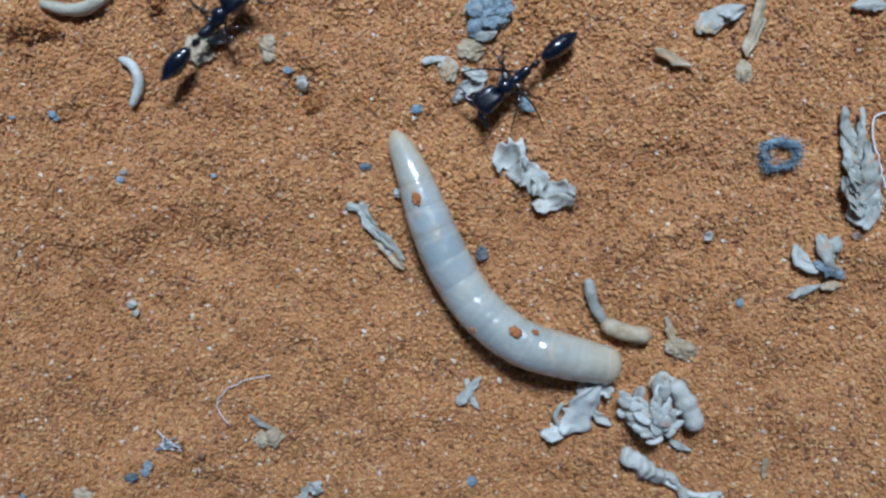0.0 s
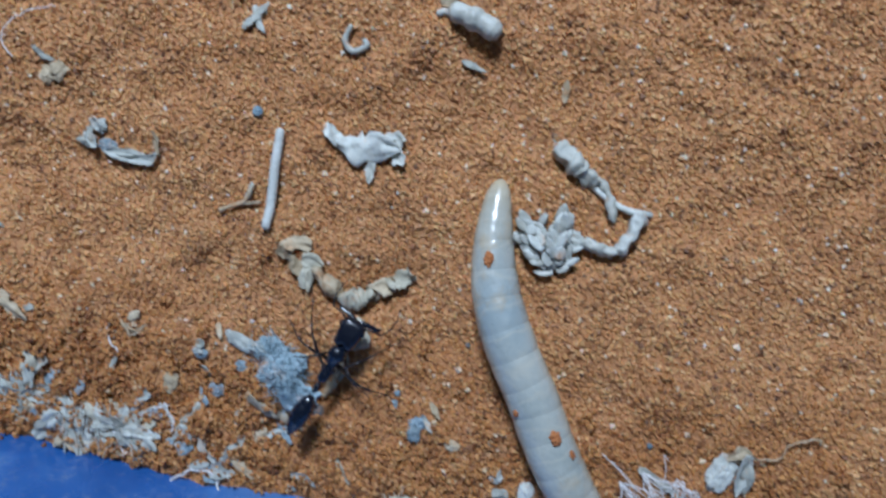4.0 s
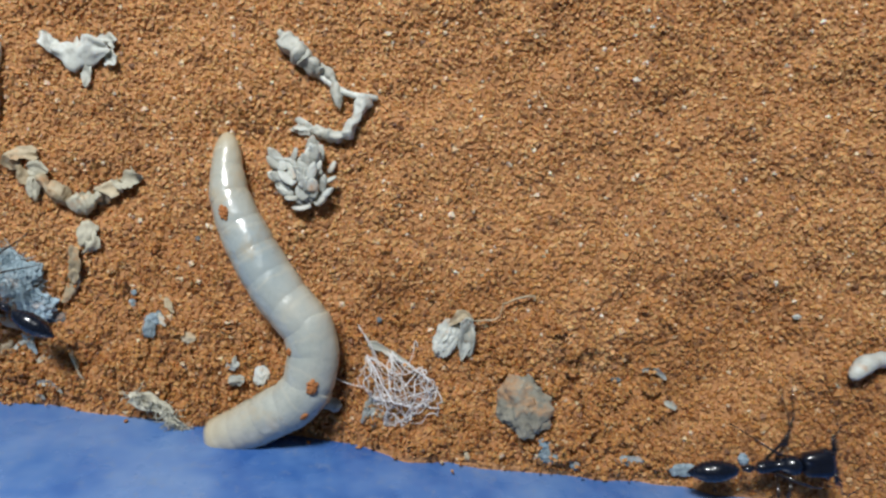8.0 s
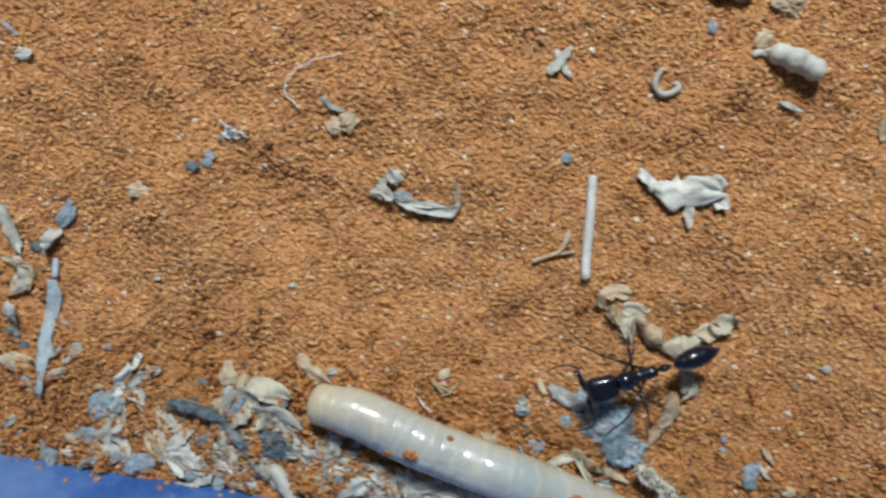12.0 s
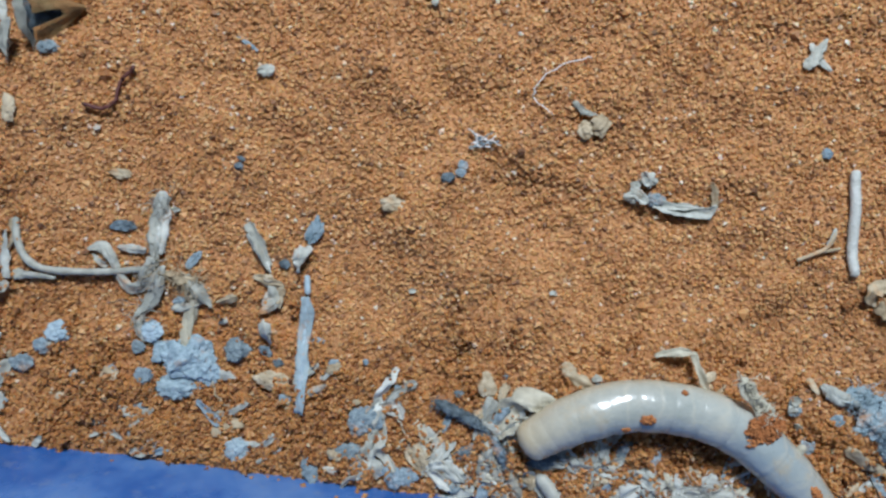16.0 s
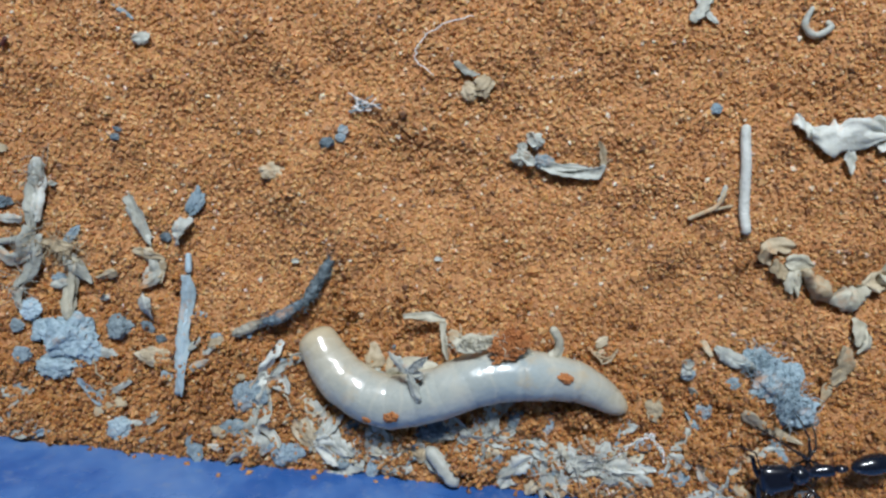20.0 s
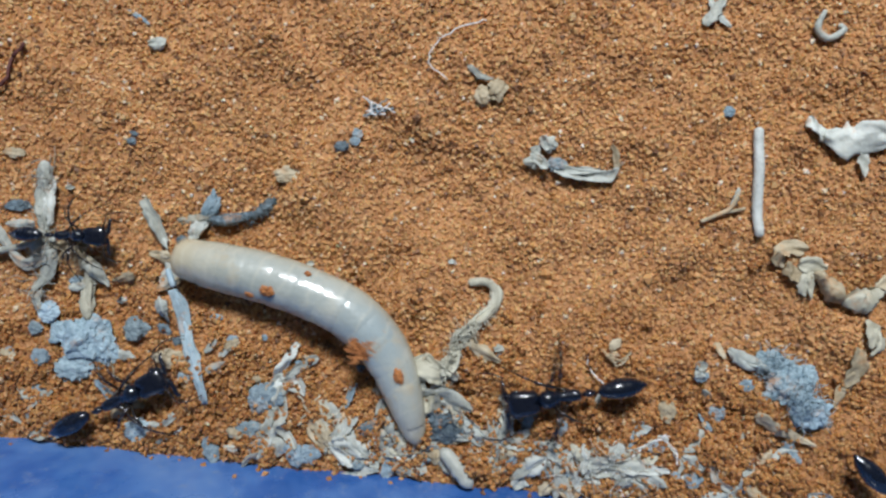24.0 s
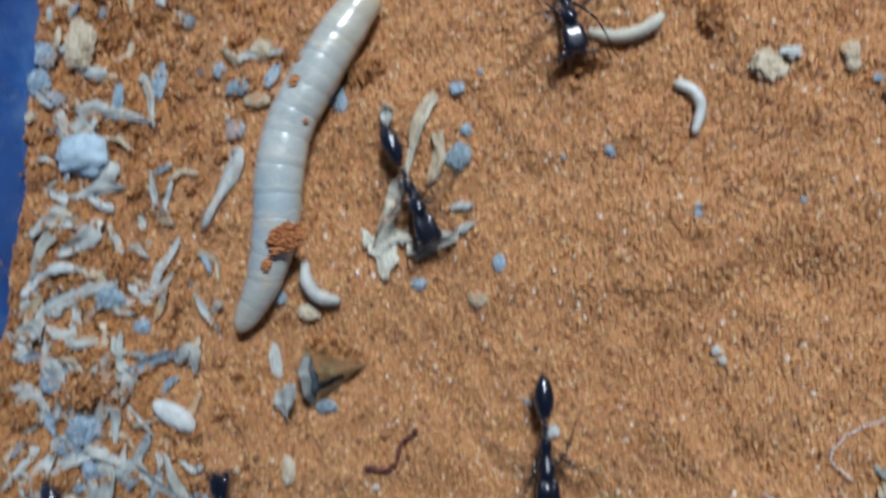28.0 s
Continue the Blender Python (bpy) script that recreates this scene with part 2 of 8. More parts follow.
# pits and low curved ridges in the sand: place, radius and height in mm
DENTS = [
    (-20.3, -1.2, 1.6, -0.70), (-12.1, 10.6, 1.5, -0.60), (8.0, 0.5, 2.2, -0.70), (-26.2, -14.2, 2.6, -0.50), (-11.9, -21.6, 6.0, -0.60),
    (-12.0, -25.9, 5.0, -0.50), (41.5, -39.3, 3.0, -0.60), (45.8, -42.7, 3.0, -0.70), (50.9, -44.5, 3.0, -0.70), (-26.9, -21.5, 4.0, 0.60),
    (-20.8, -21.2, 3.0, -0.60), (-33.1, -21.9, 3.0, -0.50), (-18.9, -22.1, 3.0, -0.40), (-30.9, -10.3, 1.3, 0.55), (-28.2, -12.5, 1.3, 0.55),
    (-26.3, -15.0, 1.3, 0.55), (-26.0, -17.3, 1.3, 0.55), (-27.0, -19.9, 1.3, 0.55), (-29.2, -21.4, 1.3, 0.55), (41.9, -41.3, 1.5, 0.45),
    (45.5, -43.1, 1.5, 0.45), (49.1, -44.6, 1.5, 0.45), (52.8, -45.8, 1.5, 0.45), (56.7, -46.6, 1.5, 0.45), (-5.0, -35.5, 1.4, 0.50),
    (-2.0, -37.1, 1.4, 0.50), (1.0, -38.6, 1.4, 0.50), (0.4, -24.0, 1.2, 0.50), (2.4, -22.3, 1.2, 0.50), (4.7, -21.3, 1.2, 0.50),
    (-5.3, -29.0, 1.2, 0.30), (-4.2, -28.3, 1.2, 0.42), (-3.1, -27.6, 1.2, 0.36), (-4.6, -30.3, 1.2, -0.22), (-3.0, -29.3, 1.2, -0.22)]


def ground_z(x, y):
    """Height of the sand in mm at a place in mm: a slight slope, low mounds and small ripples."""
    v = Vector((x, y, 0))
    z = 0.04 + 0.0142 * x - 0.0054 * y
    z += 0.40 * noise.noise(v * 0.055) + 0.72 * noise.noise(v * 0.13 + Vector((9, 3, 1))) + 0.54 * noise.noise(v * 0.33) + 0.17 * noise.noise(v * 0.62 + Vector((5, 1, 3))) + 0.08 * noise.noise(v * 1.1)
    for px, py, r, h in DENTS:
        d = ((x - px) ** 2 + (y - py) ** 2) / (r * r)
        if d < 5:
            z += 1.1 * h * math.exp(-d)
    # a shallow trough with a raised lip, and a furrow beside the worm cast
    z += 0.75 * math.exp(-(((x - 44) / 14) ** 2 + ((y + 38) / 5) ** 2))
    z -= 0.25 * math.exp(-(((x + 24 + (y + 27) * 1.7) / 9) ** 2 + ((y + 27) / 2.6) ** 2))
    # curved ridges left by digging
    ridge = 1 - abs(noise.noise(v * 0.075 + Vector((2, 7, 5)))) * 2.2
    z += 0.55 * max(0, ridge) ** 3 * (0.6 + noise.noise(v * 0.04))
    return z


TURN = radians(-9.9)


def tray_xy(u, v):
    """Tray coordinates in mm to world mm."""
    c, s = math.cos(TURN), math.sin(TURN)
    return u * c - v * s, u * s + v * c


def ring_outline(u0, v0, u1, v1, r, n=10):
    pts = []
    for cx, cy, a0 in ((u1 - r, v1 - r, 0), (u0 + r, v1 - r, 90), (u0 + r, v0 + r, 180), (u1 - r, v0 + r, 270)):
        for k in range(n + 1):
            a = radians(a0 + 90 * k / n)
            pts.append((cx + r * math.cos(a), cy + r * math.sin(a)))
    return pts


def inside_tray(x, y, gap=0.0):
    c, s = math.cos(-TURN), math.sin(-TURN)
    u, v = x * c - y * s, x * s + y * c
    r = 25.0
    du = max(-77.2 + r - u, u - (105 - r), 0)
    dv = max(-45.5 + r - v, v - (75 - r), 0)
    return math.hypot(du, dv) < r - gap


def wall_gap(x, y):
    """How far inside the tray's wall a place lies, in mm."""
    c, s = math.cos(-TURN), math.sin(-TURN)
    u, v = x * c - y * s, x * s + y * c
    r = 25.0
    qu, qv = max(-77.2 + r - u, u - (105 - r)), max(-45.5 + r - v, v - (75 - r))
    return r - math.hypot(max(qu, 0), max(qv, 0)) - min(max(qu, qv), 0)


# ---- structure: table, tray, sand ----
def table():
    bm = bmesh.new()
    bmesh.ops.create_grid(bm, x_segments=8, y_segments=8, size=0.9)
    low = bmesh.ops.extrude_face_region(bm, geom=bm.faces[:])
    bmesh.ops.translate(bm, verts=[g for g in low["geom"] if isinstance(g, bmesh.types.BMVert)], vec=(0, 0, -0.03))
    bmesh.ops.recalc_face_normals(bm, faces=bm.faces[:])
    ob = part("table", bm, TABLE, smooth=False)
    ob.location = (0, 0, -0.0125)
    tagged(ob, "plain pale table top under the blue tray", "table", kind="structure")


def tray():
    """A shallow blue plastic tray: floor, leaning wall and rolled rim in one moulding."""
    bm = bmesh.new()
    prof = [(-8, -9.0), (-2.6, -8.8), (-1.2, -6.0), (-0.5, 0.0), (1.2, 8.0), (3.6, 16.0), (5.6, 17.0), (7.0, 16.2), (7.2, 14.0), (5.6, 13.6), (4.2, 6.0), (2.2, -9.0), (0.8, -12.0), (-8, -12.2)]
    loops = []
    for off, z in prof:
        pts = ring_outline(-77.2 - off, -45.5 - off, 105 + off, 75 + off, 25 + off)
        loops.append([bm.verts.new((*[c * MM for c in tray_xy(u, v)], z * MM)) for u, v in pts])
    n = len(loops[0])
    for a, b in zip(loops, loops[1:]):
        for i in range(n):
            bm.faces.new((a[i], a[(i + 1) % n], b[(i + 1) % n], b[i]))
    bm.faces.new(loops[0])
    bm.faces.new(loops[-1][::-1])
    bmesh.ops.recalc_face_normals(bm, faces=bm.faces[:])
    tagged(part("tray", bm, PLASTIC), "shallow glossy blue plastic tray filled with orange sand", "tray", kind="structure")


def sand_bed():
    bm = bmesh.new()
    step = 0.55
    nx, ny = int(200 / step), int(150 / step)
    vs = {}
    for i in range(nx + 1):
        for j in range(ny + 1):
            x, y = -84 + i * step, -66 + j * step
            if inside_tray(x, y, -2.0):
                vs[i, j] = bm.verts.new((x * MM, y * MM, (ground_z(x, y) + crumble(x, y) - 0.035) * MM))
    for i, j in list(vs):
        q = [vs.get(k) for k in ((i, j), (i + 1, j), (i + 1, j + 1), (i, j + 1))]
        if all(q):
            bm.faces.new(q)
    tagged(part("ground", bm, SAND), "bed of fine orange sand with low mounds", "sand", kind="structure")


def grain_mesh(name, centres, radii, seed, mat):
    """Many small angular grains in one mesh: each a rumpled pebble of its own turn and shape."""
    rng = np.random.default_rng(seed)
    box = np.array([(1, 0, 0), (-1, 0, 0), (0, 1, 0), (0, -1, 0), (0, 0, 1), (0, 0, -1)], float)
    tri = np.array([(0, 2, 4), (2, 1, 4), (1, 3, 4), (3, 0, 4), (2, 0, 5), (1, 2, 5), (3, 1, 5), (0, 3, 5)])
    n = len(centres)
    q = rng.normal(size=(n, 4))
    q /= np.linalg.norm(q, axis=1)[:, None]
    w, x, y, z = q.T
    rot = np.stack([np.stack([1 - 2 * (y * y + z * z), 2 * (x * y - z * w), 2 * (x * z + y * w)], -1),
                    np.stack([2 * (x * y + z * w), 1 - 2 * (x * x + z * z), 2 * (y * z - x * w)], -1),
                    np.stack([2 * (x * z - y * w), 2 * (y * z + x * w), 1 - 2 * (x * x + y * y)], -1)], 1)
    shape = box[None] * rng.uniform(0.75, 1.25, (n, 1, 3)) * rng.uniform(0.8, 1.2, (n, 6, 1))
    v = np.einsum("nij,nkj->nki", rot, shape) * radii[:, None, None] * 1.3 + centres[:, None]
    f = (tri[None] + 6 * np.arange(n)[:, None, None]).reshape(-1)
    me = bpy.data.meshes.new(name)
    me.vertices.add(n * 6)
    me.vertices.foreach_set("co", (v.reshape(-1) * MM).astype(np.float32))
    me.loops.add(n * 24)
    me.loops.foreach_set("vertex_index", f.astype(np.int32))
    me.polygons.add(n * 8)
    me.polygons.foreach_set("loop_start", np.arange(0, n * 24, 3, dtype=np.int32))
    me.polygons.foreach_set("use_smooth", np.zeros(n * 8, dtype=bool))
    me.update(calc_edges=True)
    me.materials.append(mat)
    return new(name, me)


def sand_grains():
    rng = np.random.default_rng(4)
    s = 0.232
    pts = []
    for i in range(int(146 / s)):
        x0 = -80 + i * s
        for j in range(int(86 / (s * 0.9))):
            pts.append((x0, -58 + j * s * 0.9))
    pts = np.array(pts) + rng.uniform(-0.5, 0.5, (len(pts), 2)) * s * 1.6
    keep = [k for k, (x, y) in enumerate(pts) if inside_tray(x, y, 0.55) and seen_ground(x, y)]
    pts = pts[keep]
    z = np.array([ground_z(x, y) + crumble(x, y) for x, y in pts])
    r = 0.122 * np.exp(rng.normal(0, 0.24, len(pts))) * np.where(rng.random(len(pts)) < 0.012, 1.45, 1.0)
    c = np.column_stack([pts, z + rng.uniform(-0.09, 0.08, len(pts))])
    ob = grain_mesh("sand_grains", c, r, 8, GRAIN)
    # along the walls the sand is darker and deeper orange, with a ragged edge
    ob.data.materials.append(RICH_GRAIN)
    rich = [int(wall_gap(x, y) < 11 + 9 * noise.noise(Vector((x * 0.11, y * 0.11, 2))) + 3 * noise.noise(Vector((x * 0.5, y * 0.5, 7))) + q) for (x, y), q in zip(pts, rng.normal(0, 1.6, len(pts)))]
    ob.data.polygons.foreach_set("material_index", np.repeat(np.array(rich, dtype=np.int32), 8))
    tagged(ob, "loose orange and rust-brown grains of sand", "sand", kind="stuff")


def crumble(x, y):
    """The fine unevenness of the loose top grains in mm: smooth in some patches, clotted in others."""
    v = Vector((x, y, 0))
    rough = 0.035 + 0.26 * max(0, 0.12 + noise.noise(v * 0.08 + Vector((4, 8, 2))))
    return rough * (noise.noise(v * 0.75) + 0.7 * noise.noise(v * 1.6 + Vector((1, 5, 0)))) - 0.05


def seen_ground(x, y):
    """The stretch of sand along which the camera passes."""
    if y > 27 or y < -57:
        return False
    if x < -46:
        return y < 26
    if x < 0:
        return y < 24 - 0.06 * (x + 46)
    return y < 21 - max(0, x - 32) * 1.3 and x < 64


# ---- the larva ----
def larva_radius(u):
    """Body radius in mm along the body, 0 at the pointed end, 1 at the blunt end."""
    if u < 0.42:
        return 0.62 + 1.08 * math.sin(min(1, u / 0.42) * math.pi / 2) ** 0.75
    if u < 0.75:
        return 1.70
    return 1.70 - 0.46 * ((u - 0.75) / 0.25) ** 2


SEGMENTS = 13


def larva():
    base = tagged(new("larva"), "glossy cream-white legless beetle larva with sand stuck on", "larva")
    base.empty_display_size = 0.002
    segs = []
    length = 25.0 / SEGMENTS
    for i in range(SEGMENTS):
        u0 = (i + 0.5) / SEGMENTS
        bm = bmesh.new()
        ns, nr = 25, 32
        half, low, high = length / 2, 1.36 if i == 0 else 1.7, 1.36 if i == SEGMENTS - 1 else 1.7
        loops = []
        skin = bm.verts.layers.float_vector.new("skin")
        for k in range(ns):
            s = -low + (low + high) * k / (ns - 1)
            u = u0 + s * half / 25.0
            fall = max(0, abs(s) - 0.9) / 0.8
            r = larva_radius(min(1, max(0, u))) * (1.0 - 0.026 * min(1, abs(s)) ** 4 - 0.09 * fall ** 2)
            if i == 0 and s < 0:
                r = larva_radius(u0) * (1 + 0.30 * s) * math.sqrt(max(0.01, 1 - (-s / low) ** 3.2))
            if i == SEGMENTS - 1 and s > 0:
                r = larva_radius(u0) * math.sqrt(max(0.01, 1 - (s / high) ** 3.0))
            ring = []
            for j in range(nr):
                a = 2 * math.pi * j / nr
                w = 1 + 0.03 * noise.noise(Vector((u * 9, math.cos(a) * 1.4, math.sin(a) * 1.4))) + 0.012 * noise.noise(Vector((u * 34, math.cos(a) * 3, math.sin(a) * 3)))
                side = 1 + 0.03 * math.cos(2 * a)
                v = bm.verts.new((-s * half * MM, r * w * side * math.cos(a) * MM, r * w * 0.96 * math.sin(a) * MM))
                v[skin] = Vector((u * 25 * MM, v.co.y, v.co.z))
                ring.append(v)
            loops.append(ring)
        for a, b in zip(loops, loops[1:]):
            for j in range(nr):
                bm.faces.new((a[j], a[(j + 1) % nr], b[(j + 1) % nr], b[j]))
        bm.faces.new(loops[0][::-1])
        bm.faces.new(loops[-1])
        bmesh.ops.recalc_face_normals(bm, faces=bm.faces[:])
        segs.append(part("segment", bm, LARVA, base))
    # sand stuck to the skin
    crumb(segs, 2, -0.4, 0.22, 0.85, 9, "orange flake of sand")
    crumb(segs, 8, -0.7, -0.35, 0.8, 9, "brown clump of sand")
    crumb(segs, 9, -0.2, -0.75, 0.35, 4, "crumb of sand")
    crumb(segs, 7, -0.4, 0.85, 0.3, 3, "crumb of sand")
    return segs


def crumb(segs, i, along, round_, size, n, label):
    """A patch of grains on a segment's skin; round_ is the angle off the top in radians."""
    rng = random.Random(n * 31 + int(size * 100))
    r = larva_radius((i + 0.5) / SEGMENTS)
    bm = bmesh.new()
    for k in range(n * 11):
        q = Vector((rng.gauss(0, 1), rng.gauss(0, 1), rng.gauss(0, 1))).normalized() * rng.random() ** 0.4
        a, l = round_ + 0.24 * q.x * size, along + 0.62 * q.y * size
        g = rng.uniform(0.08, 0.14)
        rr = r + 0.02 + 0.20 * abs(q.z) * size
        res = bmesh.ops.create_icosphere(bm, subdivisions=1, radius=g * MM)
        bmesh.ops.scale(bm, verts=res["verts"], vec=(rng.uniform(0.8, 1.3), rng.uniform(0.8, 1.3), 0.8))
        bmesh.ops.translate(bm, verts=res["verts"], vec=(l * MM, rr * math.sin(a) * MM, rr * 0.96 * math.cos(a) * MM))
    part("sand_crumb", bm, CRUMB, segs[i], label)


# ---- ants ----
def lathe(bm, xs, rs, cx=0.0, cz=0.0, flat=1.0, nr=16, bend=None):
    """A closed body along x in mm, radii rs at xs; flat squeezes it in height."""
    loops = []
    for x, r in zip(xs, rs):
        z0 = cz + (bend(x) if bend else 0)
        loops.append([bm.verts.new(((cx + x) * MM, r * math.cos(2 * math.pi * j / nr) * MM, (z0 + flat * r * math.sin(2 * math.pi * j / nr)) * MM)) for j in range(nr)])
    for a, b in zip(loops, loops[1:]):
        for j in range(nr):
            bm.faces.new((a[j], a[(j + 1) % nr], b[(j + 1) % nr], b[j]))
    bm.faces.new(loops[0][::-1])
    bm.faces.new(loops[-1])
    bmesh.ops.recalc_face_normals(bm, faces=bm.faces[:])


def tube(bm, pts, radii, nr=7):
    """A bent tapering tube through points in mm."""
    pts = [Vector(p) for p in pts]
    loops = []
    for i, p in enumerate(pts):
        d = (pts[min(i + 1, len(pts) - 1)] - pts[max(i - 1, 0)]).normalized()
        q = d.to_track_quat("Z", "Y").to_matrix()
        r = radii[i] if isinstance(radii, (list, tuple)) else radii
        loops.append([bm.verts.new((p + q @ Vector((r * math.cos(2 * math.pi * j / nr), r * math.sin(2 * math.pi * j / nr), 0))) * MM) for j in range(nr)])
    for a, b in zip(loops, loops[1:]):
        for j in range(nr):
            bm.faces.new((a[j], a[(j + 1) % nr], b[(j + 1) % nr], b[j]))
    bm.faces.new(loops[0][::-1])
    bm.faces.new(loops[-1])


def ant_master():
    ant = tagged(new("ant"), "slender glossy black trap-jaw ant on the sand", "ant", "ants")
    ant.empty_display_size = 0.002
    # head: a rounded block, widest at the eyes, hollowed on top, two lobes behind
    bm = bmesh.new()
    loops, nr = [], 24
    for x, wy, wz in ((-1.12, 0.30, 0.30), (-1.02, 0.64, 0.46), (-0.78, 0.82, 0.56), (-0.35, 0.86, 0.60), (0.05, 0.90, 0.60), (0.40, 0.95, 0.56), (0.66, 0.93, 0.50), (0.86, 0.80, 0.42), (0.97, 0.60, 0.28), (1.02, 0.28, 0.12)):
        ring = []
        for j in range(nr):
            a = 2 * math.pi * j / nr
            c, d = math.cos(a), math.sin(a)
            y = 0.93 * wy * math.copysign(abs(c) ** 0.62, c)
            z = wz * math.copysign(abs(d) ** 0.72, d)
            groove = math.exp(-(y / 0.22) ** 2)
            back = 0.30 * groove if x < -0.7 else 0.0
            dip = 0.10 * groove * (1 if z > 0 and x < 0.6 else 0)
            ring.append(bm.verts.new(((3.3 + x + back) * MM, y * MM, (1.35 + z - dip) * MM)))
        loops.append(ring)
    for a, b in zip(loops, loops[1:]):
        for j in range(nr):
            bm.faces.new((a[j], a[(j + 1) % nr], b[(j + 1) % nr], b[j]))
    bm.faces.new(loops[0][::-1])
    bm.faces.new(loops[-1])
    bmesh.ops.recalc_face_normals(bm, faces=bm.faces[:])
    part("head", bm, HEAD, ant)
    for side in (-1, 1):
        bm = bmesh.new()
        bmesh.ops.create_icosphere(bm, subdivisions=2, radius=0.2 * MM)
        bmesh.ops.translate(bm, verts=bm.verts[:], vec=(3.7 * MM, side * 0.78 * MM, 1.55 * MM))
        part("eye", bm, SHELL, ant)
        bm = bmesh.new()
        tube(bm, spline([(4.12, side * 0.12, 1.25), (4.34, side * 0.45, 1.22), (4.40, side * 0.95, 1.18), (4.42, side * 1.42, 1.12), (4.62, side * 1.62, 1.05)], 3), [0.19] * 3 + [0.17] * 3 + [0.15] * 3 + [0.14, 0.11, 0.07, 0.03], 9)
        part("mandible", bm, SHELL, ant)
        bm = bmesh.new()
        tube(bm, [(3.95, side * 0.35, 1.6), (4.3, side * 1.0, 1.9), (4.4, side * 1.9, 1.7)], [0.07, 0.06, 0.05])
        tube(bm, [(4.4, side * 1.9, 1.7), (5.0, side * 2.2, 1.2), (5.7, side * 2.2, 0.75), (6.3, side * 2.0, 0.5)], [0.05, 0.05, 0.045, 0.03])
        part("antenna", bm, LIMB, ant)
    bm = bmesh.new()
    lathe(bm, [-1.75, -1.6, -1.2, -0.7, -0.35, 0.0, 0.4, 0.8, 1.05, 1.15], [0.14, 0.36, 0.42, 0.37, 0.29, 0.50, 0.66, 0.58, 0.33, 0.14], 1.2, 1.2, 0.92, bend=lambda x: 0.12 * math.sin(x * 2.2))
    part("thorax", bm, SHELL, ant)
    bm = bmesh.new()
    lathe(bm, [-0.42, -0.25, 0.0, 0.22, 0.4], [0.12, 0.2, 0.27, 0.2, 0.12], -1.0, 1.15, 1.5, 12)
    part("petiole", bm, SHELL, ant)
    bm = bmesh.new()
    lathe(bm, [-1.75, -1.6, -1.25, -1.05, -0.95, -0.85, -0.5, -0.35, -0.2, 0.2, 0.6, 0.72, 0.84, 1.1, 1.3, 1.42, 1.5], [0.04, 0.16, 0.38, 0.48, 0.53, 0.57, 0.66, 0.68, 0.69, 0.68, 0.62, 0.58, 0.54, 0.44, 0.33, 0.22, 0.1], -3.1, 1.2, 0.95, 18, bend=lambda x: 0.06 * x)
    for v in bm.verts:
        x = v.co.x / MM + 3.1
        for ring in (0.72, -0.35, -0.95):
            if abs(x - ring) < 0.09:
                v.co.y *= 0.95
                v.co.z = 1.2 * MM + (v.co.z - 1.2 * MM) * 0.95
    part("gaster", bm, SHELL, ant)
    # legs: coxa at the origin, so that each swings about its root
    for k, (x, spread, reach) in enumerate(((1.75, 38, 3.6), (0.9, -2, 4.3), (0.2, -50, 5.2))):
        for side in (-1, 1):
            bm = bmesh.new()
            tube(bm, [(0, 0, 0), (0, 0.35, -0.15), (0, 0.5, 0.0)], [0.2, 0.15, 0.1])
            tube(bm, [(0, 0.5, 0.0), (0, reach * 0.3, 0.55), (0, reach * 0.5, 0.7)], [0.09, 0.12, 0.075])
            tube(bm, [(0, reach * 0.5, 0.7), (0, reach * 0.68, 0.1), (0, reach * 0.82, -0.85)], [0.07, 0.065, 0.05])
            tube(bm, [(0, reach * 0.82, -0.85), (0, reach * 0.93, -1.42), (0, reach * 1.06, -1.53)], [0.045, 0.04, 0.03])
            leg = part("leg", bm, LIMB, ant)
            turn = (spread if side > 0 else 180 - spread)
            leg.location = (x * MM, side * 0.25 * MM, 1.0 * MM)
            leg.rotation_mode = "QUATERNION"
            leg.rotation_quaternion = Euler((0, 0, radians(turn))).to_quaternion()
            leg["phase"] = float((k + (side > 0)) % 2)
            leg["turn"] = float(turn)
    return ant


ANT_NAMES = ["scout", "leaver", "shredder", "helper", "puller", "digger", "wanderer", "runner", "climber", "walker", "straggler", "forager", "carrier"]


def ants_all():
    master = ant_master()
    made = {}
    for i, n in enumerate(ANT_NAMES):
        made[n] = master if i == 0 else copy_thing(master, Matrix.Identity(4))
    small = made["puller"]
    small.scale = (0.76,) * 3
    tagged(small, "small glossy black ant worker tugging at the larva", "ant")
    return made


# ---- litter on the sand ----
KINDS = {
    "husk_strip": ("curled strip of dry pale husk lying on sand", "husk"),
    "tan_strip": ("thin brittle strip of tan husk lying on sand", "husk"),
    "grey_strip": ("narrow blue-grey scrap of dried matter on sand", "scrap"),
    "casing": ("smooth bone-white shed insect casing on the sand", "casing"),
    "crumb": ("small rough blue-grey crumb resting on the sand", "crumb"),
    "tan_crumb": ("small tan crumb of dry husk on the sand", "crumb"),
    "pale_chip": ("small pale flake of dry husk on sand", "flake"),
    "dark_crumb": ("dark slate-coloured crumb resting on the sand", "crumb"),
    "clod": ("orange clod of clumped sand grains on the bed", "clod"),
    "thread": ("fine pale thread lying loosely on the sand", "thread"),
    "husk_clump": ("crumpled clump of dry pale husk flakes", "husk"),
    "tan_clump": ("crumpled clump of dry tan husk flakes", "husk"),
    "grey_clump": ("crumpled blue-grey clump of dried plant scraps", "scrap"),
}


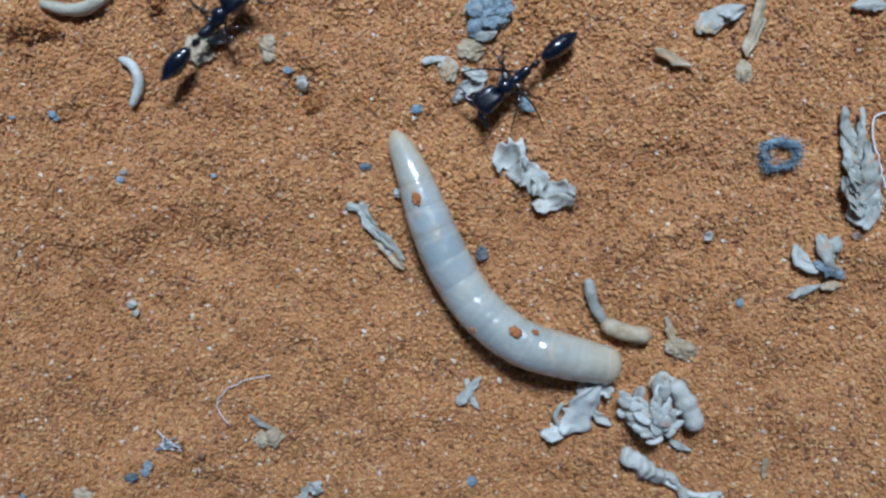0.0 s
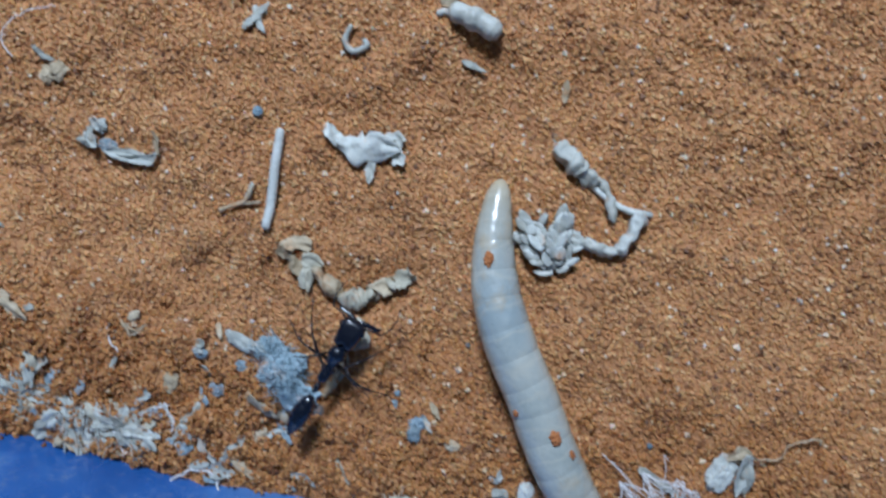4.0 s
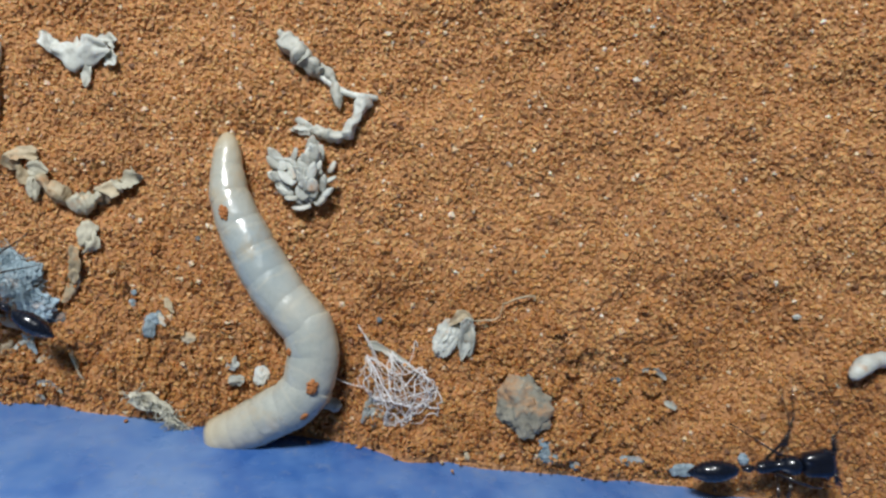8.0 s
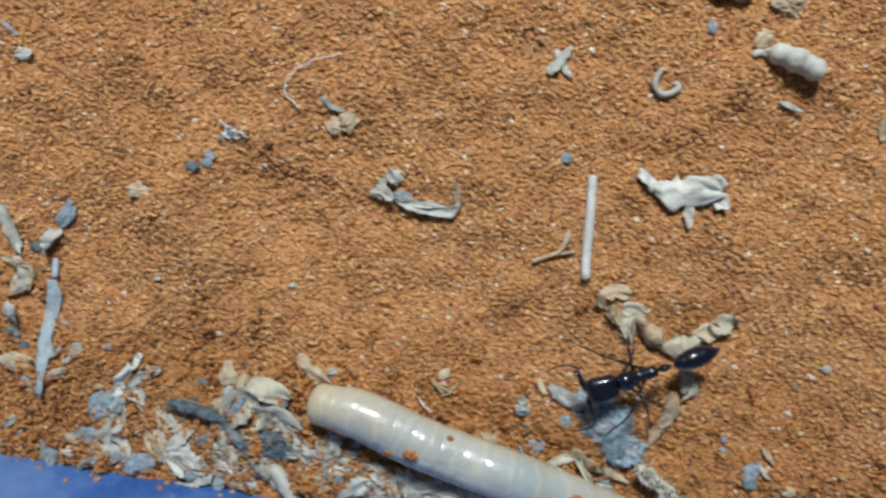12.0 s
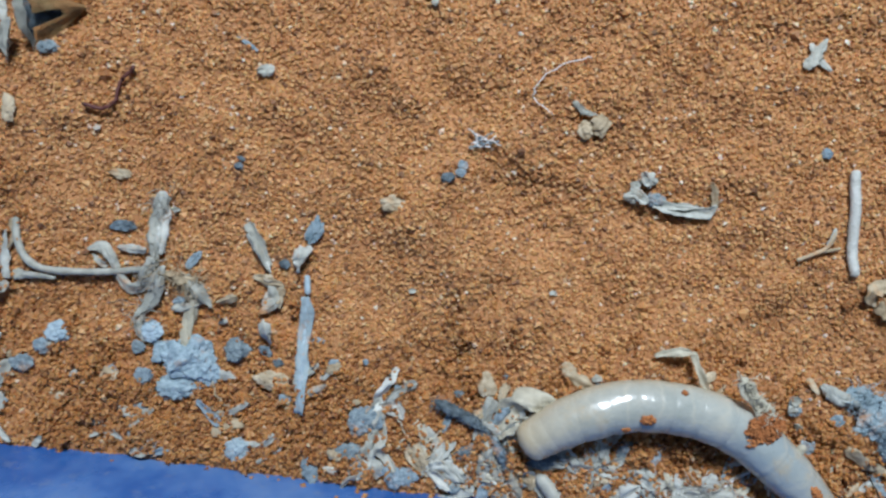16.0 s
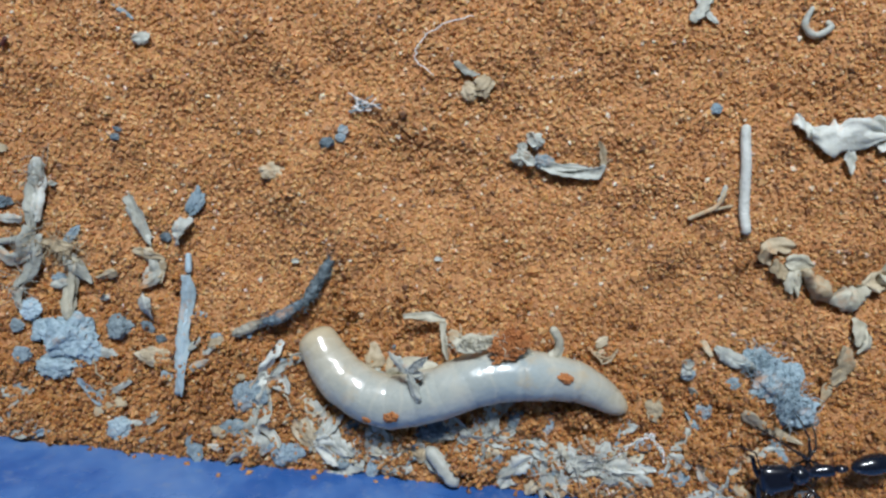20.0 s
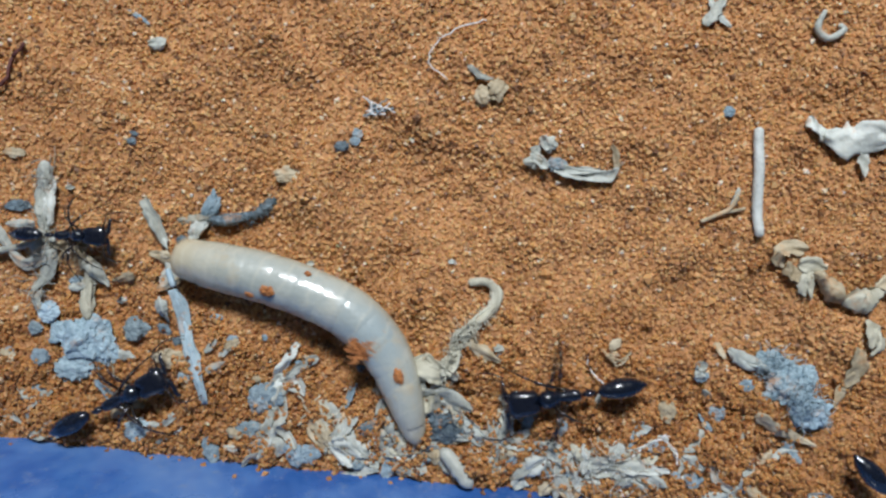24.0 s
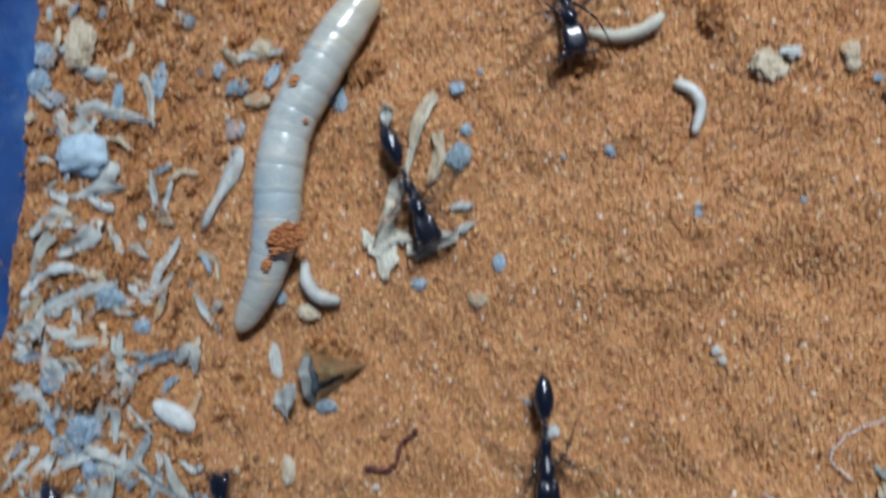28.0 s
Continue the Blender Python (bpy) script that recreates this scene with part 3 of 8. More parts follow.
def spline(pts, per=4):
    pts = [Vector(p) for p in pts]
    out = []
    for i in range(len(pts) - 1):
        p = [pts[min(max(k, 0), len(pts) - 1)] for k in (i - 1, i, i + 1, i + 2)]
        for k in range(per):
            u = k / per
            out.append(0.5 * (2 * p[1] + (p[2] - p[0]) * u + (2 * p[0] - 5 * p[1] + 4 * p[2] - p[3]) * u * u + (3 * p[1] - p[0] - 3 * p[2] + p[3]) * u ** 3))
    return out + [pts[-1]]


def strip_mesh(pts, width, seed, curl=0.5, lift=0.35, taper=0.8):
    """A thin dry sheet along a line on the sand (mm). Short ones are cupped, pointed bracts, long ones twisted ribbons; both are ribbed along their grain."""
    bm = bmesh.new()
    rng = random.Random(seed * 7 + 1)
    line = spline([(x, y, 0) for x, y in pts], 7 if len(pts) > 2 else 11)
    n, m = len(line), 11
    run = sum((b - a).length for a, b in zip(line, line[1:]))
    bract = run < width * 3.6
    off = rng.uniform(0, 90)
    lean = rng.uniform(-0.5, 0.5)
    bow = rng.choice((-1, 1, 1)) * rng.uniform(0.5, 1.0) * curl * (1.0 if bract else 1.2)
    ribs, blunt = rng.uniform(3, 5), rng.choice((2.3, 4.0, 6.0))
    rise0, rise1 = rng.uniform(0.05, 0.5), rng.uniform(0.1, 1.2)
    tops, lows = [], []
    for i, p in enumerate(line):
        s = i / (n - 1)
        d = (line[min(i + 1, n - 1)] - line[max(i - 1, 0)]).normalized()
        side = Vector((-d.y, d.x, 0))
        if bract:
            w = width * 0.5 * (0.25 + 0.75 * min(1, s / 0.4) ** 0.8) * max(0.05, 1 - s ** blunt) * (1 + 0.35 * noise.noise(Vector((s * 4, off, 0))))
        else:
            w = width * 0.5 * (0.62 + 0.38 * min(1, s / 0.15)) * (1 - taper * max(0, (s - 0.55) / 0.45) ** 1.7) * (1 + 0.3 * noise.noise(Vector((s * 5, off, 0))))
        h = width * lift * ((rise0 * (1 - s) + rise1 * s) * 0.6 + 0.45 * noise.noise(Vector((s * 3.0, off, 4))))
        tw = lean + (0.5 if bract else 1.4) * noise.noise(Vector((s * 2.2, off, 8)))
        top, low = [], []
        for k in range(m):
            c = -1 + 2 * k / (m - 1)
            jag = 1 + (0.5 * noise.noise(Vector((s * 9, k // 5 * 5.1, off))) * abs(c) ** 4)
            across = w * c * jag
            up = w * bow * (0.5 - c * c) + across * tw * 0.8 + 0.014 * width * math.sin(c * ribs + off + s) + 0.30 * width * (abs(noise.noise(Vector((s * run / width * 0.9, c * 0.9, off + 3)))) - 0.2) + 0.09 * width * noise.noise(Vector((s * run / width * 2.2, c * 2.2, off + 3)))
            q = p + side * across
            z = ground_z(q.x, q.y) + max(0.24 + 0.05 * abs(c), h + up + width * 0.14 + 0.24)
            top.append(bm.verts.new((q.x * MM, q.y * MM, z * MM)))
            low.append(bm.verts.new((q.x * MM, q.y * MM, (z - 0.05 - 0.08 * (1 - c * c)) * MM)))
        tops.append(top)
        lows.append(low)
    for i in range(n - 1):
        for k in range(m - 1):
            bm.faces.new((tops[i][k], tops[i + 1][k], tops[i + 1][k + 1], tops[i][k + 1]))
            bm.faces.new((lows[i][k], lows[i][k + 1], lows[i + 1][k + 1], lows[i + 1][k]))
        bm.faces.new((tops[i][0], lows[i][0], lows[i + 1][0], tops[i + 1][0]))
        bm.faces.new((tops[i][-1], tops[i + 1][-1], lows[i + 1][-1], lows[i][-1]))
    for i in (0, n - 1):
        bm.faces.new(tops[i] + lows[i][::-1])
    bmesh.ops.recalc_face_normals(bm, faces=bm.faces[:])
    return bm


def rod_mesh(pts, r, seed, lumpy=0.12, taper=0.35, sink=0.75):
    bm = bmesh.new()
    line = spline([(x, y, 0) for x, y in pts], 5 if len(pts) > 2 else 8)
    n = len(line)
    rs = [r * (1 + lumpy * 2 * noise.noise(Vector((i * 0.55, seed * 3.7, 0)))) * (1 - taper * abs(2 * i / (n - 1) - 1) ** 3) for i in range(n)]
    line = [Vector((p.x, p.y, ground_z(p.x, p.y) + r * sink + 0.16)) for p in line]
    ends = [line[0] + (line[0] - line[1]).normalized() * rs[0] * 0.5, line[-1] + (line[-1] - line[-2]).normalized() * rs[-1] * 0.5]
    tube(bm, [ends[0]] + line + [ends[1]], [rs[0] * 0.45] + rs + [rs[-1] * 0.45], 9)
    return bm


def lump_mesh(x, y, sx, sy, sz, turn, seed, rough=0.35, subdiv=3, sink=0.35):
    bm = bmesh.new()
    bmesh.ops.create_icosphere(bm, subdivisions=subdiv, radius=1)
    o = Vector((seed * 1.37, seed * 0.71, seed * 2.3))
    c, s = math.cos(radians(turn)), math.sin(radians(turn))
    z0 = ground_z(x, y)
    for v in bm.verts:
        p = v.co.copy()
        k = 1 + rough * (noise.noise(p * 1.3 + o) + 0.8 * noise.noise(p * 2.9 + o) + 0.7 * abs(noise.noise(p * 5 + o)) + (0.28 * noise.noise(p * 8 + o) + 0.12 * noise.noise(p * 17 + o) if rough > 0.28 else 0))
        q = Vector((p.x * sx / 2 * k, p.y * sy / 2 * k, p.z * sz / 2 * k))
        v.co = Vector((x + q.x * c - q.y * s, y + q.x * s + q.y * c, z0 + 0.08 + sz * (0.5 - sink * 0.5) + q.z)) * MM
    return bm


def named(ob, kind, label="", category=""):
    lab, cat = KINDS.get(kind, (label, category))
    return tagged(ob, label or lab, category or cat)


def strip(kind, mat, width, seed, *pts, label="", category=""):
    return named(part(kind, strip_mesh(pts, width, seed), mat), kind, label, category)


def rod(kind, mat, r, seed, *pts, label="", category="", lumpy=0.12, taper=0.35):
    return named(part(kind, rod_mesh(pts, r, seed, lumpy, taper), mat), kind, label, category)


def lump(kind, mat, x, y, sx, sy, turn, seed, label="", category="", rough=0.35, flat=0.5):
    if mat is PALE:
        c, s = math.cos(radians(turn)) * sx * 0.6, math.sin(radians(turn)) * sx * 0.6
        return named(part(kind, strip_mesh([(x - c, y - s), (x + 0.1 * sy, y + 0.1 * sx), (x + c, y + s)], sy * 1.1, seed), mat), kind, label, category)
    level = 4 if max(sx, sy) > 1.3 else 3 if max(sx, sy) > 0.6 else 2
    return named(part(kind, lump_mesh(x, y, sx, sy, min(sx, sy) * flat, turn, seed, rough, level), mat, smooth=rough < 0.3), kind, label, category)


def clod(x, y, sx, sy, turn, seed, mat=None, ball=False):
    """A lump of sand: grains heaped and stuck together; a ball of them is round underneath too."""
    rng = np.random.default_rng(seed)
    n = int((420 if ball else 70) * sx * sy) + 10
    p = rng.normal(size=(n, 3))
    p *= (0.58 * rng.random(n) ** 0.4 / np.linalg.norm(p, axis=1))[:, None]
    p *= (1 + 0.5 * np.array([noise.noise(Vector(q) * 3 + Vector((seed, 0, 0))) for q in p]))[:, None]
    c, s = math.cos(radians(turn)), math.sin(radians(turn))
    a, b = p[:, 0] * sx, p[:, 1] * sy
    pts = np.column_stack([x + a * c - b * s, y + a * s + b * c, ground_z(x, y) + 0.05 + (p[:, 2] * 0.5 if ball else np.abs(p[:, 2])) * min(sx, sy) * 0.9])
    return named(grain_mesh("clod", pts, rng.uniform(0.06, 0.10, n) if ball else rng.uniform(0.09, 0.16, n), seed, mat or RICH_GRAIN), "clod")


def thread_mesh(pts, r, seed, wav=0.25):
    bm = bmesh.new()
    line = spline([(x, y, 0) for x, y in pts], 6)
    line = [Vector((p.x + wav * noise.noise(Vector((i * 0.5, seed, 0))), p.y + wav * noise.noise(Vector((i * 0.5, seed, 5))), ground_z(p.x, p.y) + 0.34 + 0.4 * abs(noise.noise(Vector((i * 0.3, seed, 9)))))) for i, p in enumerate(line)]
    tube(bm, line, r, 5)
    return bm


def thread(mat, r, seed, *pts, label="", category=""):
    return named(part("thread", thread_mesh(pts, r, seed), mat), "thread", label, category)


def clump(kind, x, y, pieces, label="", category=""):
    """A thing of several flakes and lumps that cling together. pieces: ("s", material, width, seed, points), ("l", material, x, y, sx, sy, turn, seed) or ("r", material, r, seed, points); "g" is a gritty stalk, "k" a knobbly one, "t" a thread, "f" a flat torn sheet, "p" a pleated ribbon, "h" fuzz."""
    base = new(kind)
    base.empty_display_size = 0.002
    base.location = (x * MM, y * MM, ground_z(x, y) * MM)
    named(base, kind, label, category)
    back = Matrix.Translation(base.location).inverted()
    for p in pieces:
        if p[0] == "f":
            ob = part("sheet", strip_mesh(p[4], p[2], p[3], 0.16, 0.25, 0.3), p[1], base)
        elif p[0] == "s":
            ob = part("flake", strip_mesh(p[4], p[2], p[3]), p[1], base)
            rng = random.Random(p[3])
            (x0, y0), (x1, y1) = p[4][0], p[4][-1]
            a, b = rng.uniform(0.0, 0.5), rng.uniform(0.6, 1.1)
            j = [rng.gauss(0, 0.28) * p[2] for _ in range(4)]
            twin = part("flake", strip_mesh([(x0 + (x1 - x0) * a + j[0], y0 + (y1 - y0) * a + j[1]), (x0 + (x1 - x0) * b + j[2], y0 + (y1 - y0) * b + j[3])], p[2] * 0.6, p[3] + 900, lift=0.8), p[1], base)
            twin.data.transform(back)
        elif p[0] == "p":
            ob = part("fold", ribbon_mesh(p[4], p[2], p[3], p[5], p[6]), p[1], base)
        elif p[0] == "h":
            ob = part("fuzz", fuzz_mesh(p[4], p[2], p[5], p[6], p[7], p[3], 0.15, p[8]), p[1], base, "loose fine hairs")
        elif p[0] == "r":
            ob = part("stalk", rod_mesh(p[4], p[2], p[3], 0.1, 0.12), p[1], base)
        elif p[0] == "k":
            bm = rod_mesh(p[4], p[2], p[3], 0.28, 0.4)
            bmesh.ops.subdivide_edges(bm, edges=bm.edges[:], cuts=1, use_grid_fill=True)
            for v in bm.verts:
                q = v.co * 1000 / p[2]
                v.co += Vector((noise.noise(q * 0.8), noise.noise(q * 0.8 + Vector((7, 0, 0))), noise.noise(q * 0.8 + Vector((0, 9, 0))))) * p[2] * 0.55 * MM
                v.co += Vector((noise.noise(q * 2.3), noise.noise(q * 2.3 + Vector((7, 0, 0))), 0)) * p[2] * 0.22 * MM
            ob = part("stalk", bm, p[1], base)
        elif p[0] == "g":
            bm = rod_mesh(p[4], p[2], p[3], 0.15, 0.5)
            bmesh.ops.subdivide_edges(bm, edges=bm.edges[:], cuts=1, use_grid_fill=True)
            for v in bm.verts:
                v.co += Vector((noise.noise(v.co * 3500), noise.noise(v.co * 3500 + Vector((7, 0, 0))), noise.noise(v.co * 3000 + Vector((0, 9, 0))))) * p[2] * 0.4 * MM
            ob = part("grit_cast", bm, p[1], base, smooth=False)
        elif p[0] == "t":
            ob = part("fibre", thread_mesh(p[4], p[2], p[3]), p[1], base)
        elif p[1] is PALE:
            rng = random.Random(p[7])
            for k in range(5):
                a, r = rng.uniform(0, 6.28), rng.uniform(0.4, 0.65)
                ends = [(p[2] - 0.35 * p[4] * math.cos(a), p[3] - 0.35 * p[5] * math.sin(a)), (p[2] + r * p[4] * math.cos(a + 0.3), p[3] + r * p[5] * math.sin(a + 0.3))]
                ob = part("flake", strip_mesh(ends, 0.55 * min(p[4], p[5]), p[7] + k, lift=1.1 * rng.random()), PALE, base)
                if k < 4:
                    ob.data.transform(back)
        else:
            ob = part("lump", lump_mesh(p[2], p[3], p[4], p[5], min(p[4], p[5]) * 0.5, p[6], p[7], 0.4, 4 if p[4] > 1.3 else 3), p[1], base, smooth=False)
        ob.data.transform(back)
    return base


def ribbon_mesh(pts, width, seed, folds, height):
    """A crumpled papery ribbon along a line in mm, pleated up and down with slanting folds and torn edges."""
    bm = bmesh.new()
    line = spline([(x, y, 0) for x, y in pts], 9)
    n, m, off = len(line), 11, seed * 1.7
    tops, lows = [], []
    for i, p in enumerate(line):
        s = i / (n - 1)
        d = (line[min(i + 1, n - 1)] - line[max(i - 1, 0)]).normalized()
        side = Vector((-d.y, d.x, 0))
        top, low = [], []
        for k in range(m):
            c = -1 + 2 * k / (m - 1)
            turn = 2 * math.pi * folds * s + off + 1.3 * c + 1.5 * noise.noise(Vector((s * 3, c, off)))
            tear = 1 + 0.55 * noise.noise(Vector((s * 7, round(c), off))) * c * c
            ends = min(1, 0.55 + 3 * min(s, 1 - s))
            q = p + side * c * width * 0.5 * tear * ends + d * 0.16 * width * math.cos(turn)
            z = ground_z(q.x, q.y) + 0.28 + height * (0.5 + 0.5 * math.sin(turn)) + 0.12 * width * noise.noise(Vector((s * 6, c * 2, off)))
            top.append(bm.verts.new((q.x * MM, q.y * MM, z * MM)))
            low.append(bm.verts.new((q.x * MM, q.y * MM, (z - 0.14) * MM)))
        tops.append(top)
        lows.append(low)
    for i in range(n - 1):
        for k in range(m - 1):
            bm.faces.new((tops[i][k], tops[i + 1][k], tops[i + 1][k + 1], tops[i][k + 1]))
            bm.faces.new((lows[i][k], lows[i][k + 1], lows[i + 1][k + 1], lows[i + 1][k]))
        bm.faces.new((tops[i][0], lows[i][0], lows[i + 1][0], tops[i + 1][0]))
        bm.faces.new((tops[i][-1], tops[i + 1][-1], lows[i + 1][-1], lows[i][-1]))
    for i in (0, n - 1):
        bm.faces.new(tops[i] + lows[i][::-1])
    bmesh.ops.recalc_face_normals(bm, faces=bm.faces[:])
    return bm


def scale_mesh(length, width, seed):
    """One small cupped scale of a flower head, from its root at the origin along x, in mm."""
    bm = bmesh.new()
    rng = random.Random(seed)
    n, m, cup = 8, 7, rng.uniform(0.05, 0.22)
    tops, lows = [], []
    for i in range(n):
        s = i / (n - 1)
        w = width * 0.5 * (0.45 + 0.55 * math.sin(math.pi * min(1, 0.15 + s * 0.72))) * math.sqrt(max(0.03, 1 - s ** 4))
        row = [(s * length, w * (-1 + 2 * k / (m - 1)), cup * width * (1 - (-1 + 2 * k / (m - 1)) ** 2) + 0.05 * noise.noise(Vector((s * 4, k * 0.5, seed)))) for k in range(m)]
        tops.append([bm.verts.new(Vector(q) * MM) for q in row])
        lows.append([bm.verts.new(Vector((x, y, z - 0.09)) * MM) for x, y, z in row])
    for i in range(n - 1):
        for k in range(m - 1):
            bm.faces.new((tops[i][k], tops[i + 1][k], tops[i + 1][k + 1], tops[i][k + 1]))
            bm.faces.new((lows[i][k], lows[i][k + 1], lows[i + 1][k + 1], lows[i + 1][k]))
        bm.faces.new((tops[i][0], lows[i][0], lows[i + 1][0], tops[i + 1][0]))
        bm.faces.new((tops[i][-1], tops[i + 1][-1], lows[i + 1][-1], lows[i][-1]))
    for i in (0, n - 1):
        bm.faces.new(tops[i] + lows[i][::-1])
    bmesh.ops.recalc_face_normals(bm, faces=bm.faces[:])
    return bm


def scale_head(name, root, tips, rows, across, mat, label, category):
    """A flower head with a lobe from its root to each tip, clothed in overlapping scales."""
    base = new(name)
    x, y = root[0], (root[1] + tips[0][1]) / 2
    base.location = (x * MM, y * MM, ground_z(x, y) * MM)
    tagged(base, label, category)
    rng = random.Random(5)
    for tx, ty in tips:
        d = Vector((tx - root[0], ty - root[1], 0))
        long = d.length
        d.normalize()
        side = Vector((-d.y, d.x, 0))
        for i in range(rows):
            f = (rows - 1 - i) / rows
            wide = long * 0.21 * math.sin(math.pi * (0.16 + 0.74 * f))
            for k in range(across):
                c = (-1 + 2 * (k + 0.5 * (i % 2)) / across) * 0.95 + rng.gauss(0, 0.14)
                p = Vector((root[0], root[1], 0)) + d * long * f * 0.85 + side * c * wide
                h = 0.25 + 1.25 * (1 - c * c) * math.sin(math.pi * (0.15 + 0.75 * f))
                a = math.atan2(d.y, d.x) + c * 0.75 + rng.gauss(0, 0.4)
                ob = part("bract", scale_mesh(rng.uniform(0.7, 1.6), rng.uniform(0.55, 0.9), i * 10 + k), mat, base)
                ob.data.transform(Matrix.Translation(((p.x - x) * MM, (p.y - y) * MM, h * MM)) @ Euler((c * 0.7 + rng.gauss(0, 0.35), -0.18 + rng.gauss(0, 0.22), a)).to_matrix().to_4x4())
    return base


def fuzz_mesh(pts, spread, n, length, r, seed, low=0.2, high=0.8):
    """Short loose hairs that stand off a line in mm."""
    bm = bmesh.new()
    rng = random.Random(seed)
    line = spline([(x, y, 0) for x, y in pts], 8)
    for _ in range(n):
        p = rng.choice(line)
        a, b = rng.uniform(0, 6.28), rng.random() ** 0.5 * spread
        x, y = p.x + b * math.cos(a), p.y + b * math.sin(a)
        z = ground_z(x, y) + low + (high - low) * rng.random()
        g = rng.uniform(0, 6.28)
        l = length * rng.uniform(0.5, 1.3)
        k = rng.uniform(-0.6, 0.6)
        rise = rng.uniform(-0.1, 0.5) * l
        tube(bm, [(x, y, z), (x + 0.5 * l * math.cos(g), y + 0.5 * l * math.sin(g), z + rise * 0.7), (x + l * math.cos(g + k), y + l * math.sin(g + k), z + rise)], [r, r, r * 0.5], 3)
    return bm


def bract_head(name, x, y, tx, ty, width, n, mat, label, category):
    """A dry flower head: overlapping pointed bracts along an axis from (x, y) to (tx, ty)."""
    base = new(name)
    base.location = (x * MM, y * MM, ground_z(x, y) * MM)
    tagged(base, label, category)
    d = Vector((tx - x, ty - y, 0))
    side = Vector((-d.y, d.x, 0)).normalized()
    rng = random.Random(int(x * 10 + y * 7))
    back = Matrix.Translation(base.location).inverted()
    for k in range(n):
        s = k / n
        sg = 1 if k % 2 else -1
        a = Vector((x, y, 0)) + d * s * 0.85
        wdt = width * (0.55 + 0.45 * math.sin(math.pi * min(1, s + 0.25)))
        b = a + d * rng.uniform(0.24, 0.34) + side * sg * wdt * rng.uniform(0.25, 0.5)
        ob = part("bract", strip_mesh([(a.x, a.y), ((a.x * 0.45 + b.x * 0.55) + side.x * sg * 0.2, (a.y * 0.45 + b.y * 0.55) + side.y * sg * 0.2), (b.x, b.y)], wdt * 0.42, k + 3, 0.7, 0.5, 0.9), mat, base)
        ob.data.transform(back @ Matrix.Translation((0, 0, (0.15 + 0.25 * rng.random()) * MM)))
    return base


def fibre_ball(x, y, r, n, mat, label):
    """A tangle of fine threads."""
    base = tagged(new("fibre_ball"), label, "lint")
    base.location = (x * MM, y * MM, ground_z(x, y) * MM)
    rng = random.Random(77)
    hull = [(-1.0, 0.75), (-0.35, 1.05), (0.55, 0.85), (1.15, 0.45), (0.95, -0.15), (0.55, -0.75), (0.0, -0.95), (-0.55, -0.35)]
    for k in range(n):
        bm = bmesh.new()
        i, j = rng.sample(range(len(hull)), 2)
        a, b = Vector((*hull[i], 0)) * r, Vector((*hull[j], 0)) * r
        mid = (a + b) * 0.5 * rng.uniform(0.3, 1.5) + Vector((rng.gauss(0, 0.3), rng.gauss(0, 0.3), 0)) * r
        pts = []
        for q in range(9):
            u = q / 8
            p = a * (1 - u) ** 2 + mid * 2 * u * (1 - u) + b * u * u
            pts.append((p.x + rng.gauss(0, 0.13), p.y + rng.gauss(0, 0.13), 0.3 + 1.5 * math.sin(u * math.pi) * rng.uniform(0.5, 1) * (0.3 + 0.7 * (k % 3) / 2)))
        tube(bm, spline(pts, 3), rng.uniform(0.024, 0.046), 5)
        part("fibre", bm, mat, base)
    # a cream stalk with a frayed end, and loose strands
    back = Matrix.Translation(base.location).inverted()
    for k in range(7):
        dx, dy = -0.52 + 0.13 * rng.gauss(0, 1), -1.3 + 0.1 * k
        ob = part("bract", strip_mesh([(x + dx * r * 0.75, y - 0.3 * r - 0.07 * k), (x + dx * r + rng.gauss(0, 0.2), y + dy * r)], 0.5, 40 + k), PALE, base, "cream frayed stalk")
        ob.data.transform(back)
    for k, (hx, hy) in enumerate(((-1.5, 1.5), (-1.25, 1.3), (0.2, 1.5), (0.65, -1.35), (-1.9, -0.15))):
        bm = bmesh.new()
        tube(bm, spline([(hx * 0.45 * r, hy * 0.45 * r, 0.7), (hx * 0.75 * r + 0.2, hy * 0.75 * r, 0.5), (hx * r, hy * r + 0.2, 0.35), (hx * r + 0.3, hy * r - 0.2, 0.3)], 4), 0.03, 5)
        part("fibre", bm, mat, base)
    return base


